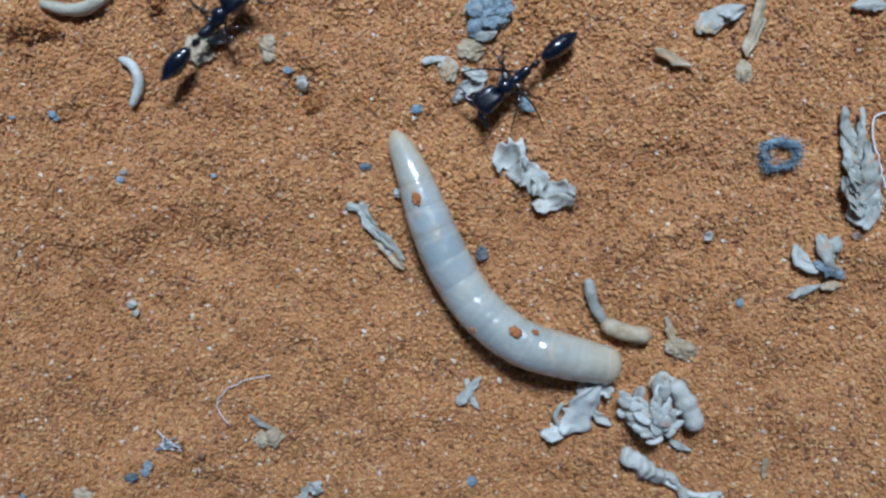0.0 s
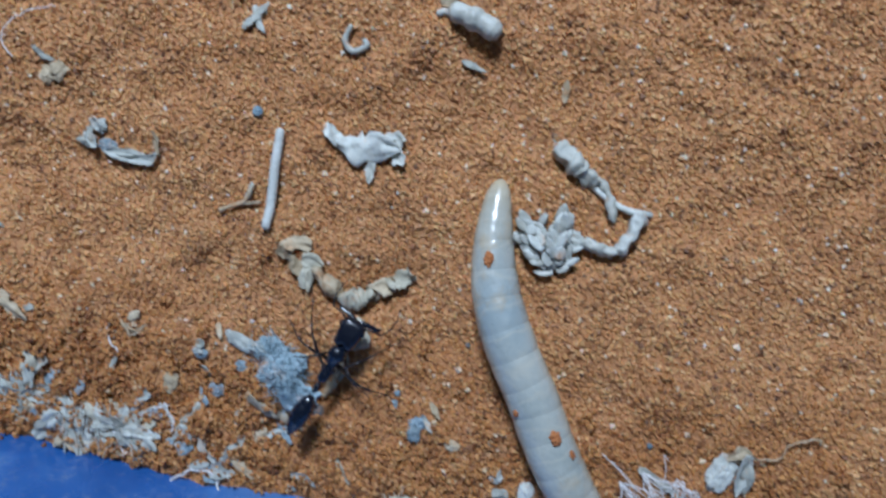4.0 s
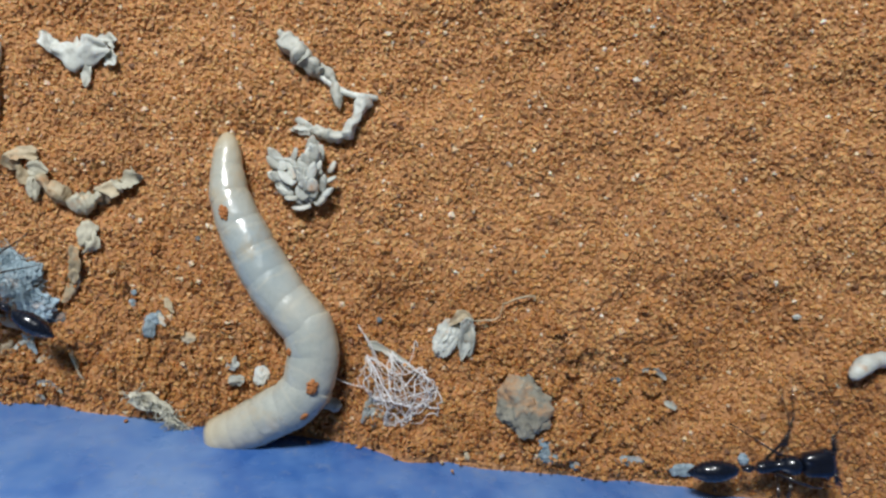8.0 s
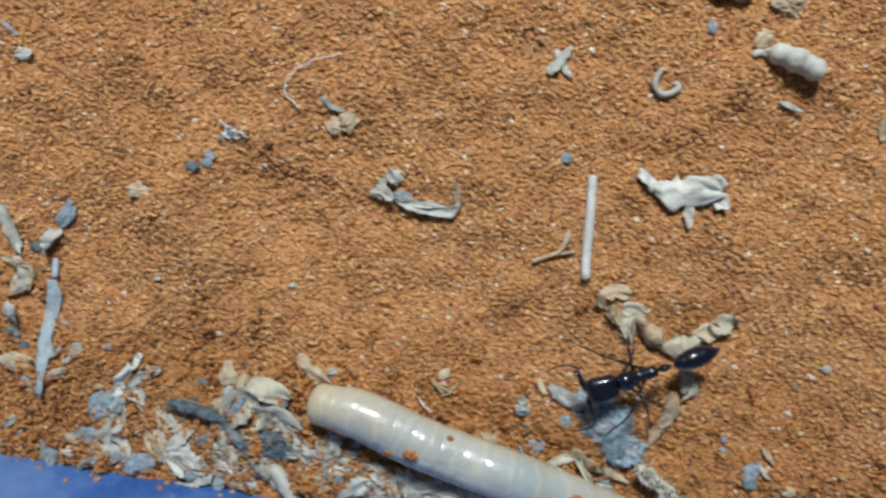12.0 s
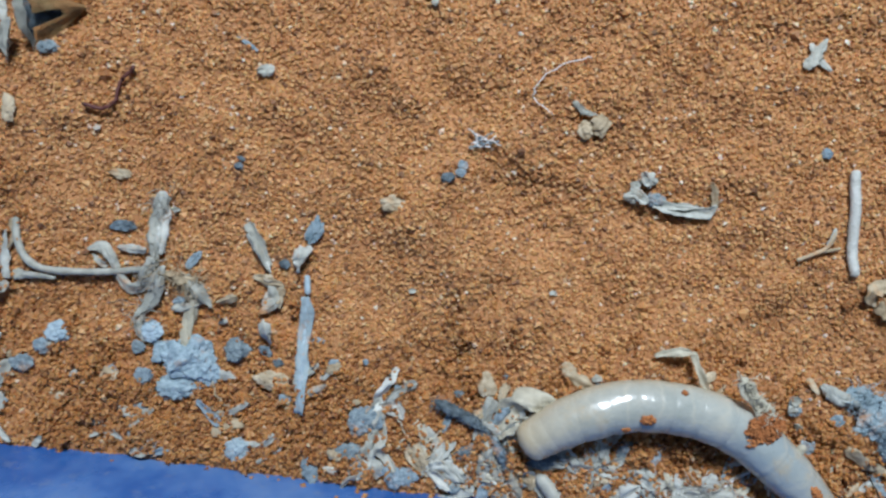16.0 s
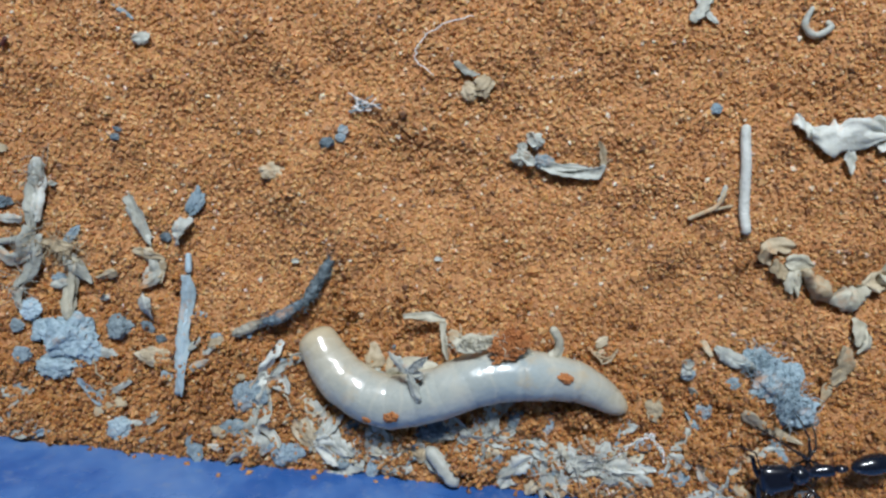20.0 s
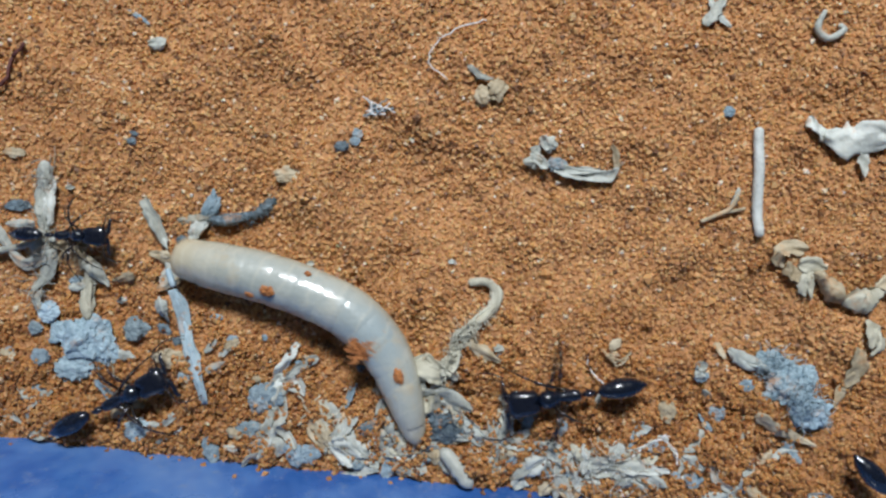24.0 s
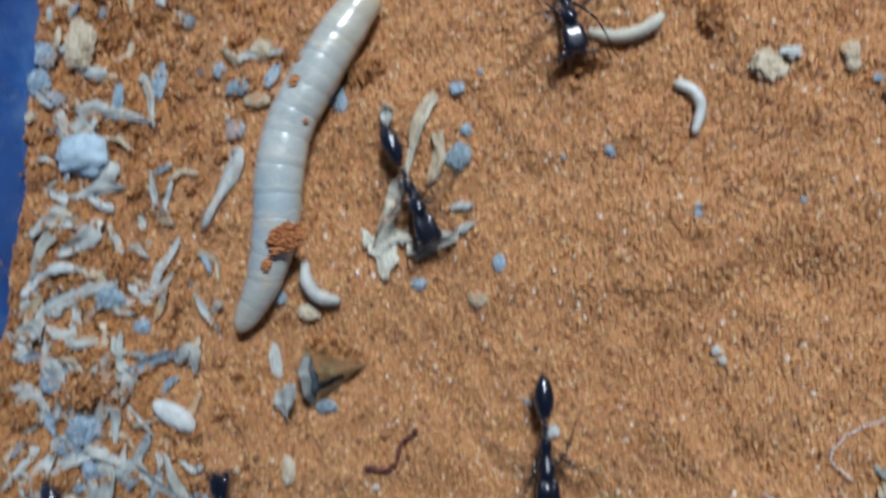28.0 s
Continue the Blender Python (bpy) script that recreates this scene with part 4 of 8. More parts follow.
def seed_husk(apex, a, b, arch, label):
    """A split seed coat: half a hollow cone, its mouth between a and b, sandy outside and dark within."""
    base = tagged(new("seed_husk"), label, "seed husk")
    cx, cy = apex
    base.location = (cx * MM, cy * MM, ground_z(cx, cy) * MM)

    def skin(name, mat, grow, s0, lift, note=""):
        bm = bmesh.new()
        ns, nc = 12, 16
        rows = []
        for i in range(ns):
            s = s0 + (1 - s0) * i / (ns - 1)
            row = []
            for k in range(nc):
                c = -1 + 2 * k / (nc - 1)
                mx, my = (a[0] + b[0]) / 2 + (a[0] - b[0]) / 2 * c * grow, (a[1] + b[1]) / 2 + (a[1] - b[1]) / 2 * c * grow
                w = 1 + 0.09 * noise.noise(Vector((s * 3, c * 2, 5))) + (0.10 * noise.noise(Vector((c * 4, 1, 2))) if i == ns - 1 else 0)
                s_ = s * (1 - (0.30 * (1 - c * c) * s if name == "shell" else 0))
                z = 0.15 + lift + arch * grow * (1 - c * c) * s ** 0.6 * (1 + 0.18 * noise.noise(Vector((s * 4, c * 3, 1))))
                row.append(bm.verts.new(((mx - cx) * s_ * w * MM, (my - cy) * s_ * w * MM, z * MM)))
            rows.append(row)
        for p, q in zip(rows, rows[1:]):
            for k in range(nc - 1):
                if name == "shell" and 3 < rows.index(p) and 2 < k < 6:
                    continue
                bm.faces.new((p[k], q[k], q[k + 1], p[k + 1]))
        bmesh.ops.solidify(bm, geom=bm.faces[:], thickness=0.09 * MM)
        bmesh.ops.recalc_face_normals(bm, faces=bm.faces[:])
        part(name, bm, mat, base, note)

    skin("shell", SANDY, 1.0, 0.05, 0.0)
    skin("lining", DARKGREY, 0.84, 0.2, -0.06, "dark grey inner lining")
    skin("rim", PALE, 0.93, 0.86, -0.03, "cream broken rim")
    return base


def wall_band(d, along):
    """World place d mm in from the tray's wall, 0 to 1 along its front and left sides."""
    if along < 0.62:
        u, v = -50 + 105 * along / 0.62, -45.5 + d
    elif along < 0.76:
        a = radians(270 - 90 * (along - 0.62) / 0.14)
        u, v = -52.2 + (25 - d) * math.cos(a), -20.5 + (25 - d) * math.sin(a)
    else:
        u, v = -77.2 + d, -20 + 52 * (along - 0.76) / 0.24
    return tray_xy(u, v)


def litter():
    """Small scraps that gather along the foot of the walls."""
    rng = random.Random(12)
    for k in range(640):
        along = rng.random()
        front = along < 0.62
        if front and rng.random() < (0.92 if along > 0.36 else 0.62):
            continue
        d = abs(rng.gauss(0, 1)) * (4.2 if front else 7.5) + 0.9
        x, y = wall_band(min(d, 17), along)
        a, s = rng.uniform(0, 6.28), rng.uniform(0.5, 1.25)
        pick = rng.random()
        far = (x + 2.1 * s * math.cos(a), y + 2.1 * s * math.sin(a))
        mid = (x + 1.1 * s * math.cos(a + 0.4), y + 1.1 * s * math.sin(a + 0.4))
        if not inside_tray(*far, 0.6):
            continue
        if pick < (0.34 if front else 0.44):
            b = 1.0 if front else rng.uniform(1.3, 2.6)
            far = (x + 2.1 * s * b * math.cos(a), y + 2.1 * s * b * math.sin(a))
            if inside_tray(*far, 0.8):
                strip("husk_strip", PALE, (0.5 if front else 0.62) * s * min(b, 1.5), k, (x, y), mid, far)
        elif pick < (0.42 if front else 0.62):
            strip("tan_strip", TAN, 0.45 * s, k, (x, y), mid, far)
        elif pick < (0.50 if front else 0.74):
            strip("grey_strip", GREY, 0.55 * s, k, (x, y), far)
        elif pick < (0.66 if front else 0.80):
            lump("crumb", GREY, x, y, 0.9 * s, 0.7 * s, rng.uniform(0, 180), k)
        elif pick < (0.76 if front else 0.85):
            lump("tan_crumb", TAN, x, y, 0.9 * s, 0.6 * s, rng.uniform(0, 180), k)
        elif pick < (0.88 if front else 0.93):
            lump("pale_chip", PALE, x, y, 1.0 * s, 0.6 * s, rng.uniform(0, 180), k, flat=0.45)
        elif pick < (0.94 if front else 0.96):
            lump("dark_crumb", DARKGREY, x, y, 0.6 * s, 0.5 * s, 0, k)
        else:
            lump("casing", WHITE, x, y, 1.6 * s, 0.6 * s, rng.uniform(0, 180), k, rough=0.1)


def soil_clods():
    """Larger clods of clotted sand heaped along the front and left walls."""
    rng = random.Random(33)
    for k in range(64):
        along = rng.uniform(0.02, 0.36) if k < 38 else rng.uniform(0.60, 0.98)
        x, y = wall_band(min(10, 1.6 + abs(rng.gauss(0, 1)) * (2.6 if k < 38 else 4.5)), along)
        s = rng.uniform(0.8, 2.3)
        clod(x, y, s, s * rng.uniform(0.6, 1.0), rng.uniform(0, 180), 700 + k)


def soil_crumbs():
    """Clotted sand along the walls: lumps of many grains."""
    rng = np.random.default_rng(21)
    pts, rad = [], []
    for k in range(3000):
        along = rng.random()
        front = along < 0.62
        if front and along > 0.34 and rng.random() < 0.6:
            continue
        d = abs(rng.normal()) * (4.4 if front else 8.0) + 1.1
        x, y = wall_band(min(d, 20), along)
        if not inside_tray(x, y, 0.75):
            continue
        z = ground_z(x, y)
        n = rng.integers(10, 40)
        size = rng.uniform(0.2, 0.62)
        for _ in range(n):
            p = rng.normal(size=3) * size * 0.55
            pts.append((x + p[0], y + p[1], z + 0.02 + abs(p[2]) * 0.8))
            rad.append(rng.uniform(0.09, 0.16))
    # a few grains that stick to the foot of the wall
    for k in range(45):
        along = rng.random()
        if along > 0.62 and rng.random() < 0.5:
            continue
        h = abs(rng.normal()) * 0.7
        x, y = wall_band(0.52 - 0.17 * h, along)
        pts.append((x, y, ground_z(x, y) + h))
        rad.append(rng.uniform(0.10, 0.20))
    ob = grain_mesh("soil_crumbs", np.array(pts), np.array(rad), 5, RICH_GRAIN)
    tagged(ob, "clotted crumbs of orange sand along the tray wall", "sand", kind="stuff")


# ---- build ----
table()
tray()
sand_bed()
SEGS = larva()
ants = ants_all()

# the far side of the sand
clump("grey_clump", 1.2, 16.1, [
    ("s", GREY, 1.905, 101, [(-0.2, 14.9), (1.3, 15.7), (2.6, 17.4)]),
    ("s", PALE, 1.693, 102, [(-0.4, 16.6), (1.1, 17.0), (2.4, 18.2)]),
    ("l", GREY, 1.5, 16.4, 2.96, 2.54, 20, 103),
    ("s", PALE, 1.058, 104, [(0.3, 14.7), (2.0, 14.9)])])
clump("tan_clump", 0.5, 12.3, [
    ("s", PALE, 0.594, 105, [(-3.6, 12.8), (-2.5, 13.1), (-1.2, 12.9)]),
    ("l", TAN, 0.1, 13.8, 1.91, 1.36, 10, 106),
    ("l", TAN, -1.6, 12.2, 1.28, 1.70, 0, 107),
    ("s", PALE, 1.103, 108, [(-0.6, 12.4), (0.5, 11.8), (1.3, 11.7)]),
    ("s", PALE, 1.018, 109, [(-1.3, 9.9), (-0.2, 10.9), (1.1, 11.1)]),
    ("s", GREY, 1.103, 110, [(1.3, 10.6), (2.5, 10.0)]),
    ("l", PALE, 2.7, 11.6, 1.35, 1.10, 20, 111),
    ("s", GREY, 0.933, 112, [(3.7, 10.2), (4.6, 9.3)])])
SKIN = clump("white_skin", 5.0, 4.3, [
    ("p", WHITE, 2.0, 113, [(1.9, 5.5), (3.1, 5.9), (4.4, 5.9)], 0.9, 0.9),
    ("p", WHITE, 1.9, 114, [(3.0, 5.0), (4.2, 4.5), (5.3, 3.6)], 1.2, 1.1),
    ("p", WHITE, 1.5, 115, [(4.5, 3.9), (6.1, 3.2), (7.9, 3.2)], 1.4, 0.9),
    ("p", WHITE, 1.2, 116, [(4.8, 2.1), (6.2, 2.3), (7.6, 2.8)], 1.0, 0.6)], label="crumpled bone-white shed skin dragged by an ant", category="shed skin")
clump("husk_clump", -7.0, 0.0, [
    ("s", PALE, 0.605, 118, [(-9.4, 2.2), (-8.1, 1.7), (-7.0, 0.3)]),
    ("s", PALE, 0.691, 119, [(-8.2, 2.4), (-7.8, 0.9), (-6.8, -0.5)]),
    ("s", PALE, 1.123, 120, [(-7.2, 0.3), (-6.1, -0.8), (-4.9, -2.0)]),
    ("s", TAN, 0.605, 121, [(-7.0, -0.6), (-5.6, -1.9), (-5.0, -2.7)])], label="splayed dry pale floret with feathery tips", category="floret")
RING = [(22.6 + 1.33 * math.cos(a) * k, 5.8 + 0.97 * math.sin(a) * k) for a, k in zip([2 * math.pi * i / 9 for i in range(10)], (1, 1.1, 0.9, 1.05, 1.0, 0.85, 1.1, 0.95, 1.05, 1))]
clump("ring_scrap", 22.6, 5.8, [
    ("g", BLUE, 0.24, 601, RING[:6]),
    ("g", BLUE, 0.17, 602, RING[5:]),
    ("h", BLUE, 0.28, 603, RING, 300, 0.5, 0.03, 0.65)], label="rough blue-grey ring of fluff on the sand", category="scrap")
bract_head("seed_spike", 28.7, 0.3, 27.7, 8.3, 2.66, 22, PALE, "dry grey-white grass seed spike with overlapping bracts", "seed head")
thread(FIBRE, 0.079, 122, (31.3, 8.9), (29.4, 8.5), (29.3, 6.6), (29.8, 4.6), (30.1, 3.3))
clump("grey_clump", 25.7, -2.2, [
    ("s", PALE, 1.040, 123, [(23.8, -0.8), (24.1, -2.0), (25.1, -2.8)]),
    ("s", PALE, 1.360, 124, [(25.5, 0.0), (25.8, -1.6), (26.5, -2.8)]),
    ("s", PALE, 1.040, 125, [(26.9, -0.2), (26.3, -1.4)]),
    ("s", GREY, 1.200, 126, [(24.9, -2.2), (26.3, -2.6), (27.5, -3.2)]),
    ("s", PALE, 0.720, 127, [(23.2, -4.6), (24.1, -4.1), (25.3, -3.7)]),
    ("s", TAN, 0.720, 128, [(25.5, -3.9), (27.5, -3.7)])], label="crumpled pale grey husk with stubby lobes", category="husk")
lump("dark_crumb", DARKGREY, 28.3, -0.2, 0.62, 0.50, 0, 129)
lump("crumb", BLUE, 19.9, -5.1, 0.54, 0.63, 0, 130)
clump("tan_clump", 10.8, -6.9, [
    ("r", PALE, 0.415, 131, [(8.7, -3.5), (9.1, -5.2), (10.0, -6.6)]),
    ("r", TAN, 0.663, 132, [(10.0, -6.7), (11.4, -7.3), (13.0, -7.5)]),
    ("l", TAN, 12.4, -7.6, 1.40, 1.16, 0, 133)], label="bent pale pinkish husk with a tan stub", category="husk")
clump("tan_clump", 15.4, -7.9, [
    ("l", TAN, 15.6, -8.5, 1.97, 1.39, -20, 134),
    ("s", TAN, 0.656, 135, [(14.4, -6.1), (14.9, -7.3), (15.2, -8.3)]),
    ("s", PALE, 0.574, 136, [(14.9, -7.9), (16.4, -8.3)])])
rod("casing", WHITE, 0.41, 137, (-27.0, 13.5), (-26.0, 12.9), (-25.5, 11.6), (-26.1, 9.9), label="curved bone-white casing lying on the sand", category="casing")
clump("tan_clump", -20.2, 14.2, [
    ("l", TAN, -20.8, 14.0, 1.69, 2.00, 20, 138),
    ("l", PALE, -19.5, 14.7, 1.78, 1.24, -20, 139),
    ("l", TAN, -20.2, 13.6, 1.33, 0.98, 0, 140)])
lump("tan_crumb", TAN, -15.3, 14.3, 1.14, 1.32, 0, 141)
lump("tan_crumb", TAN, -15.2, 13.3, 0.97, 0.70, 0, 142)
rod("casing", CREAM, 0.50, 143, (-32.8, 17.6), (-30.7, 17.2), (-28.9, 17.4), (-27.6, 18.3), label="curved white cocoon at the edge of the litter", category="cocoon")
lump("crumb", BLUE, -26.6, 4.7, 0.56, 0.42, 0, 144)
lump("crumb", BLUE, -32.0, 8.9, 0.50, 0.37, 0, 145)
lump("crumb", BLUE, -13.7, 12.3, 0.62, 0.46, 0, 146)
lump("crumb", BLUE, -4.0, 9.3, 0.80, 0.60, 0, 147)
lump("crumb", BLUE, -35.4, 9.0, 0.43, 0.32, 0, 148)
lump("pale_chip", PALE, -12.7, 11.3, 0.70, 1.14, 10, 149)
clod(-11.8, 10.0, 2.10, 1.48, 0, 150)
clod(-33.7, 15.9, 3.21, 1.83, 0, 151)
strip("tan_strip", TAN, 0.99, 152, (13.3, 13.3), (14.9, 12.6), (16.1, 12.0))
clump("tan_clump", 18.3, 15.8, [
    ("s", PALE, 1.626, 153, [(16.5, 14.8), (17.9, 15.8), (20.2, 16.6)]),
    ("s", TAN, 1.057, 154, [(16.7, 15.0), (18.5, 15.4)]),
    ("s", TAN, 0.894, 155, [(21.1, 17.4), (20.6, 14.5), (20.2, 12.9)]),
    ("l", TAN, 20.0, 11.9, 1.05, 1.46, 0, 156)])
lump("pale_chip", PALE, 17.4, -0.3, 0.53, 0.82, -40, 157)
lump("pale_chip", PALE, -5.3, 3.0, 0.60, 0.95, 0, 158)
lump("dark_crumb", DARKGREY, 0.9, -1.5, 0.86, 0.99, 0, 159)
lump("pale_chip", PALE, 28.8, 16.4, 1.98, 1.19, 0, 160)
lump("dark_crumb", DARKGREY, -7.9, 5.1, 0.88, 0.54, 0, 161)
lump("pale_chip", PALE, -26.2, -5.5, 0.63, 0.63, 0, 162)
clump("husk_clump", -0.1, -11.9, [
    ("s", PALE, 0.724, 163, [(-1.0, -12.8), (-0.1, -11.9), (0.8, -10.8)]),
    ("s", PALE, 0.426, 164, [(-0.3, -11.0), (0.1, -12.3), (0.7, -13.2)])])
clump("tan_clump", -15.5, -15.4, [
    ("l", TAN, -15.0, -15.6, 1.15, 1.41, 0, 165),
    ("l", TAN, -16.0, -15.9, 1.06, 1.24, 10, 166),
    ("s", PALE, 0.397, 167, [(-16.8, -13.9), (-16.1, -14.6), (-15.2, -14.9)])], label="cluster of small tan seeds with a stalk", category="seed")
thread(FIBRE, 0.044, 168, (-15.3, -10.9), (-17.5, -11.3), (-19.2, -12.5), (-19.4, -13.5), (-18.3, -14.7))
thread(FIBRE, 0.059, 169, (-24.2, -15.2), (-23.1, -16.0), (-22.0, -16.6))
thread(GREY, 0.058, 170, (-23.9, -15.4), (-23.3, -16.3), (-22.1, -16.3))
thread(FIBRE, 0.058, 171, (-23.6, -15.6), (-23.5, -16.6), (-22.3, -15.9))
thread(GREY, 0.058, 172, (-23.3, -15.8), (-23.7, -16.1), (-22.5, -15.6))
thread(FIBRE, 0.058, 173, (-22.9, -16.0), (-24.0, -16.3), (-22.7, -16.6))
thread(GREY, 0.058, 174, (-22.6, -16.3), (-24.2, -16.6), (-22.8, -16.2))
lump("dark_crumb", DARKGREY, -25.8, -18.6, 0.92, 0.70, 0, 175)
lump("tan_crumb", TAN, -29.7, -20.1, 1.64, 1.00, 0, 176)
lump("crumb", GREY, -24.9, -18.3, 0.62, 0.54, 0, 177)
GRUB = clump("casing", 15.4, -12.7, [
    ("r", WHITE, 0.80, 178, [(14.2, -12.1), (15.0, -12.4), (15.8, -12.8), (16.5, -13.2), (17.0, -13.6)]),
    ("k", WHITE, 0.50, 180, [(13.8, -12.0), (14.5, -12.2), (15.2, -12.5)]),
    ("s", WHITE, 0.5, 181, [(14.9, -11.9), (15.7, -12.3), (16.5, -12.8)]),
    ("r", WHITE, 0.26, 179, [(13.0, -12.1), (13.5, -11.9), (14.0, -12.1)])], label="bone-white segmented grub casing on the sand", category="casing")
strip("husk_strip", PALE, 0.59, 180, (14.7, -15.3), (15.5, -15.7), (16.5, -16.1))
lump("crumb", GREY, 10.5, -9.9, 0.55, 0.76, 0, 181)
strip("tan_strip", TAN, 1.04, 182, (13.2, -11.3), (14.4, -10.7))
rod("husk_strip", PALE, 0.24, 183, (6.9, -12.7), (6.4, -13.7), (7.0, -14.5), (8.0, -14.1), (7.8, -13.7))
strip("tan_strip", TAN, 0.54, 184, (22.0, -16.6), (21.8, -18.2))
lump("crumb", BLUE, 0.1, -18.7, 0.64, 0.71, 0, 185)
rod("straw", STRAW, 0.35, 186, (1.9, -20.1), (1.5, -23.6), (1.1, -27.0), label="straight pale straw stick lying on the sand", category="straw", lumpy=0.03, taper=0.1)
JAW = clump("husk_clump", 8.1, -21.5, [
    ("f", WHITE, 2.3, 187, [(6.0, -20.9), (7.4, -21.3), (8.8, -21.4), (10.6, -21.6)]),
    ("p", WHITE, 0.9, 189, [(5.1, -19.6), (5.7, -20.4), (6.5, -21.2)], 0.8, 0.5),
    ("p", WHITE, 0.8, 190, [(9.4, -20.8), (10.2, -20.6), (10.7, -21.1)], 0.7, 0.6),
    ("p", WHITE, 0.9, 191, [(10.0, -21.5), (10.5, -22.1), (10.3, -22.6)], 0.6, 0.4),
    ("s", WHITE, 0.75, 194, [(8.6, -22.0), (8.4, -22.9), (8.3, -23.9)]),
    ("s", PALE, 0.5, 195, [(7.2, -21.9), (7.3, -22.4)])], label="torn pale husk sheet with pointed spurs", category="husk")
clump("husk_clump", -10.6, -21.1, [
    ("l", PALE, -12.8, -20.6, 1.45, 1.88, 0, 197),
    ("l", PALE, -12.0, -19.6, 1.28, 1.28, 20, 198),
    ("l", GREY, -11.4, -21.0, 1.19, 0.94, 0, 199),
    ("s", PALE, 0.850, 200, [(-11.6, -21.3), (-9.9, -21.9), (-8.2, -22.2), (-7.4, -21.7)]),
    ("s", TAN, 0.382, 201, [(-7.5, -21.9), (-7.4, -20.8), (-7.7, -20.1)])], label="pale husk with a knobbed end and hooked tail", category="husk")
clump("tan_clump", -1.1, -25.2, [
    ("r", TAN, 0.15, 202, [(-2.4, -25.8), (-1.5, -25.5), (-0.5, -25.1), (0.1, -24.0)]),
    ("s", PALE, 0.36, 203, [(-0.4, -25.0), (-0.1, -24.4), (0.1, -23.8)]),
    ("r", TAN, 0.10, 204, [(-1.1, -25.4), (0.5, -25.2)])], label="thin forked tan stem on the sand", category="stem")

# the middle of the sand
clump("tan_clump", 5.4, -30.7, [
    ("p", TAN, 1.0, 210, [(2.5, -29.3), (2.4, -28.4), (3.2, -28.0), (4.2, -28.3)], 1.2, 0.5),
    ("p", TAN, 0.9, 211, [(2.7, -29.2), (3.4, -29.8), (4.0, -30.2)], 0.8, 0.5),
    ("f", CREAM, 1.4, 212, [(3.6, -29.2), (4.5, -29.3), (5.3, -29.6)]),
    ("s", CREAM, 0.75, 213, [(4.2, -29.6), (4.2, -30.6), (4.1, -31.6)]),
    ("s", CREAM, 0.7, 214, [(4.0, -29.8), (3.7, -30.6), (3.8, -31.3)]),
    ("k", TAN, 0.52, 215, [(4.6, -29.9), (5.4, -30.9), (6.4, -31.7)]),
    ("k", CREAM, 0.60, 216, [(6.6, -31.9), (7.6, -32.0), (8.6, -31.6)]),
    ("p", TAN, 1.2, 217, [(8.2, -31.7), (9.2, -31.2), (10.2, -30.8)], 1.3, 0.6),
    ("p", CREAM, 1.1, 218, [(9.6, -31.1), (10.6, -30.6), (11.5, -30.2)], 1.2, 0.6)], label="chain of dry yellowish husks and bracts", category="husk")
clump("husk_clump", 6.8, -35.9, [
    ("f", CREAM, 1.2, 219, [(7.6, -33.2), (7.8, -34.1), (7.4, -35.0)]),
    ("s", CREAM, 0.95, 220, [(8.1, -33.8), (8.2, -34.8), (7.4, -35.5)]),
    ("s", TAN, 0.9, 221, [(6.9, -35.0), (6.7, -36.3), (6.0, -37.6)]),
    ("s", TAN, 0.7, 222, [(6.6, -36.6), (5.9, -37.9), (5.2, -38.9)])])
clump("grey_clump", 2.9, -37.6, [
    ("l", LINTBLUE, 2.3, -37.0, 2.9, 2.3, 20, 222),
    ("l", LINTBLUE, 3.3, -38.9, 2.6, 1.9, -15, 223),
    ("l", DARKGREY, 4.1, -39.9, 1.81, 0.80, 0, 224),
    ("l", LINTBLUE, 1.6, -35.7, 2.2, 1.41, -30, 225),
    ("h", LINTBLUE, 1.15, 227, [(1.2, -35.5), (2.4, -37.0), (3.4, -38.9)], 420, 0.85, 0.028, 1.3),
    ("s", PALE, 1.209, 226, [(-1.6, -34.3), (-0.4, -35.2), (1.2, -36.0)])], label="soft blue-grey lump of lint with a pale husk", category="lint")
strip("tan_strip", TAN, 0.73, 227, (-0.1, -38.7), (1.4, -40.0), (3.8, -41.3))
FROND = clump("husk_clump", 25.9, -25.4, [
    ("k", WHITE, 0.66, 228, [(22.7, -21.5), (23.5, -22.6), (24.3, -23.4)]),
    ("k", WHITE, 0.60, 229, [(23.6, -22.9), (24.5, -23.6), (25.2, -24.3)]),
    ("k", WHITE, 0.34, 230, [(25.3, -23.7), (26.1, -25.2), (26.3, -26.9)]),
    ("r", WHITE, 0.24, 231, [(24.6, -24.0), (26.9, -25.9), (28.9, -26.4)]),
    ("k", WHITE, 0.55, 232, [(28.2, -26.4), (27.5, -27.6), (26.6, -28.9)]),
    ("k", WHITE, 0.42, 233, [(26.7, -28.9), (25.5, -28.7), (24.4, -28.1)]),
    ("s", WHITE, 0.9, 236, [(22.4, -21.0), (23.6, -22.4), (24.6, -23.2)]),
    ("s", WHITE, 0.60, 234, [(24.7, -28.3), (23.7, -27.9), (22.9, -27.9)]),
    ("s", WHITE, 0.50, 235, [(24.6, -28.2), (23.6, -27.5), (23.1, -27.3)])], label="zigzag stalk of dry white plump lobes", category="dried plant")
HEART = scale_head("flower_head", (27.2, -36.2), ((25.7, -32.3), (28.6, -32.5)), 9, 3, WHITE, "heart-shaped cream flower head of overlapping dry bracts", "flower head")
LINTBALL = fibre_ball(24.5, -44.2, 2.38, 46, FIBRE, "tangled ball of fine white fibres")
strip("husk_strip", PALE, 1.00, 252, (22.8, -45.9), (23.9, -47.0), (24.9, -47.3))
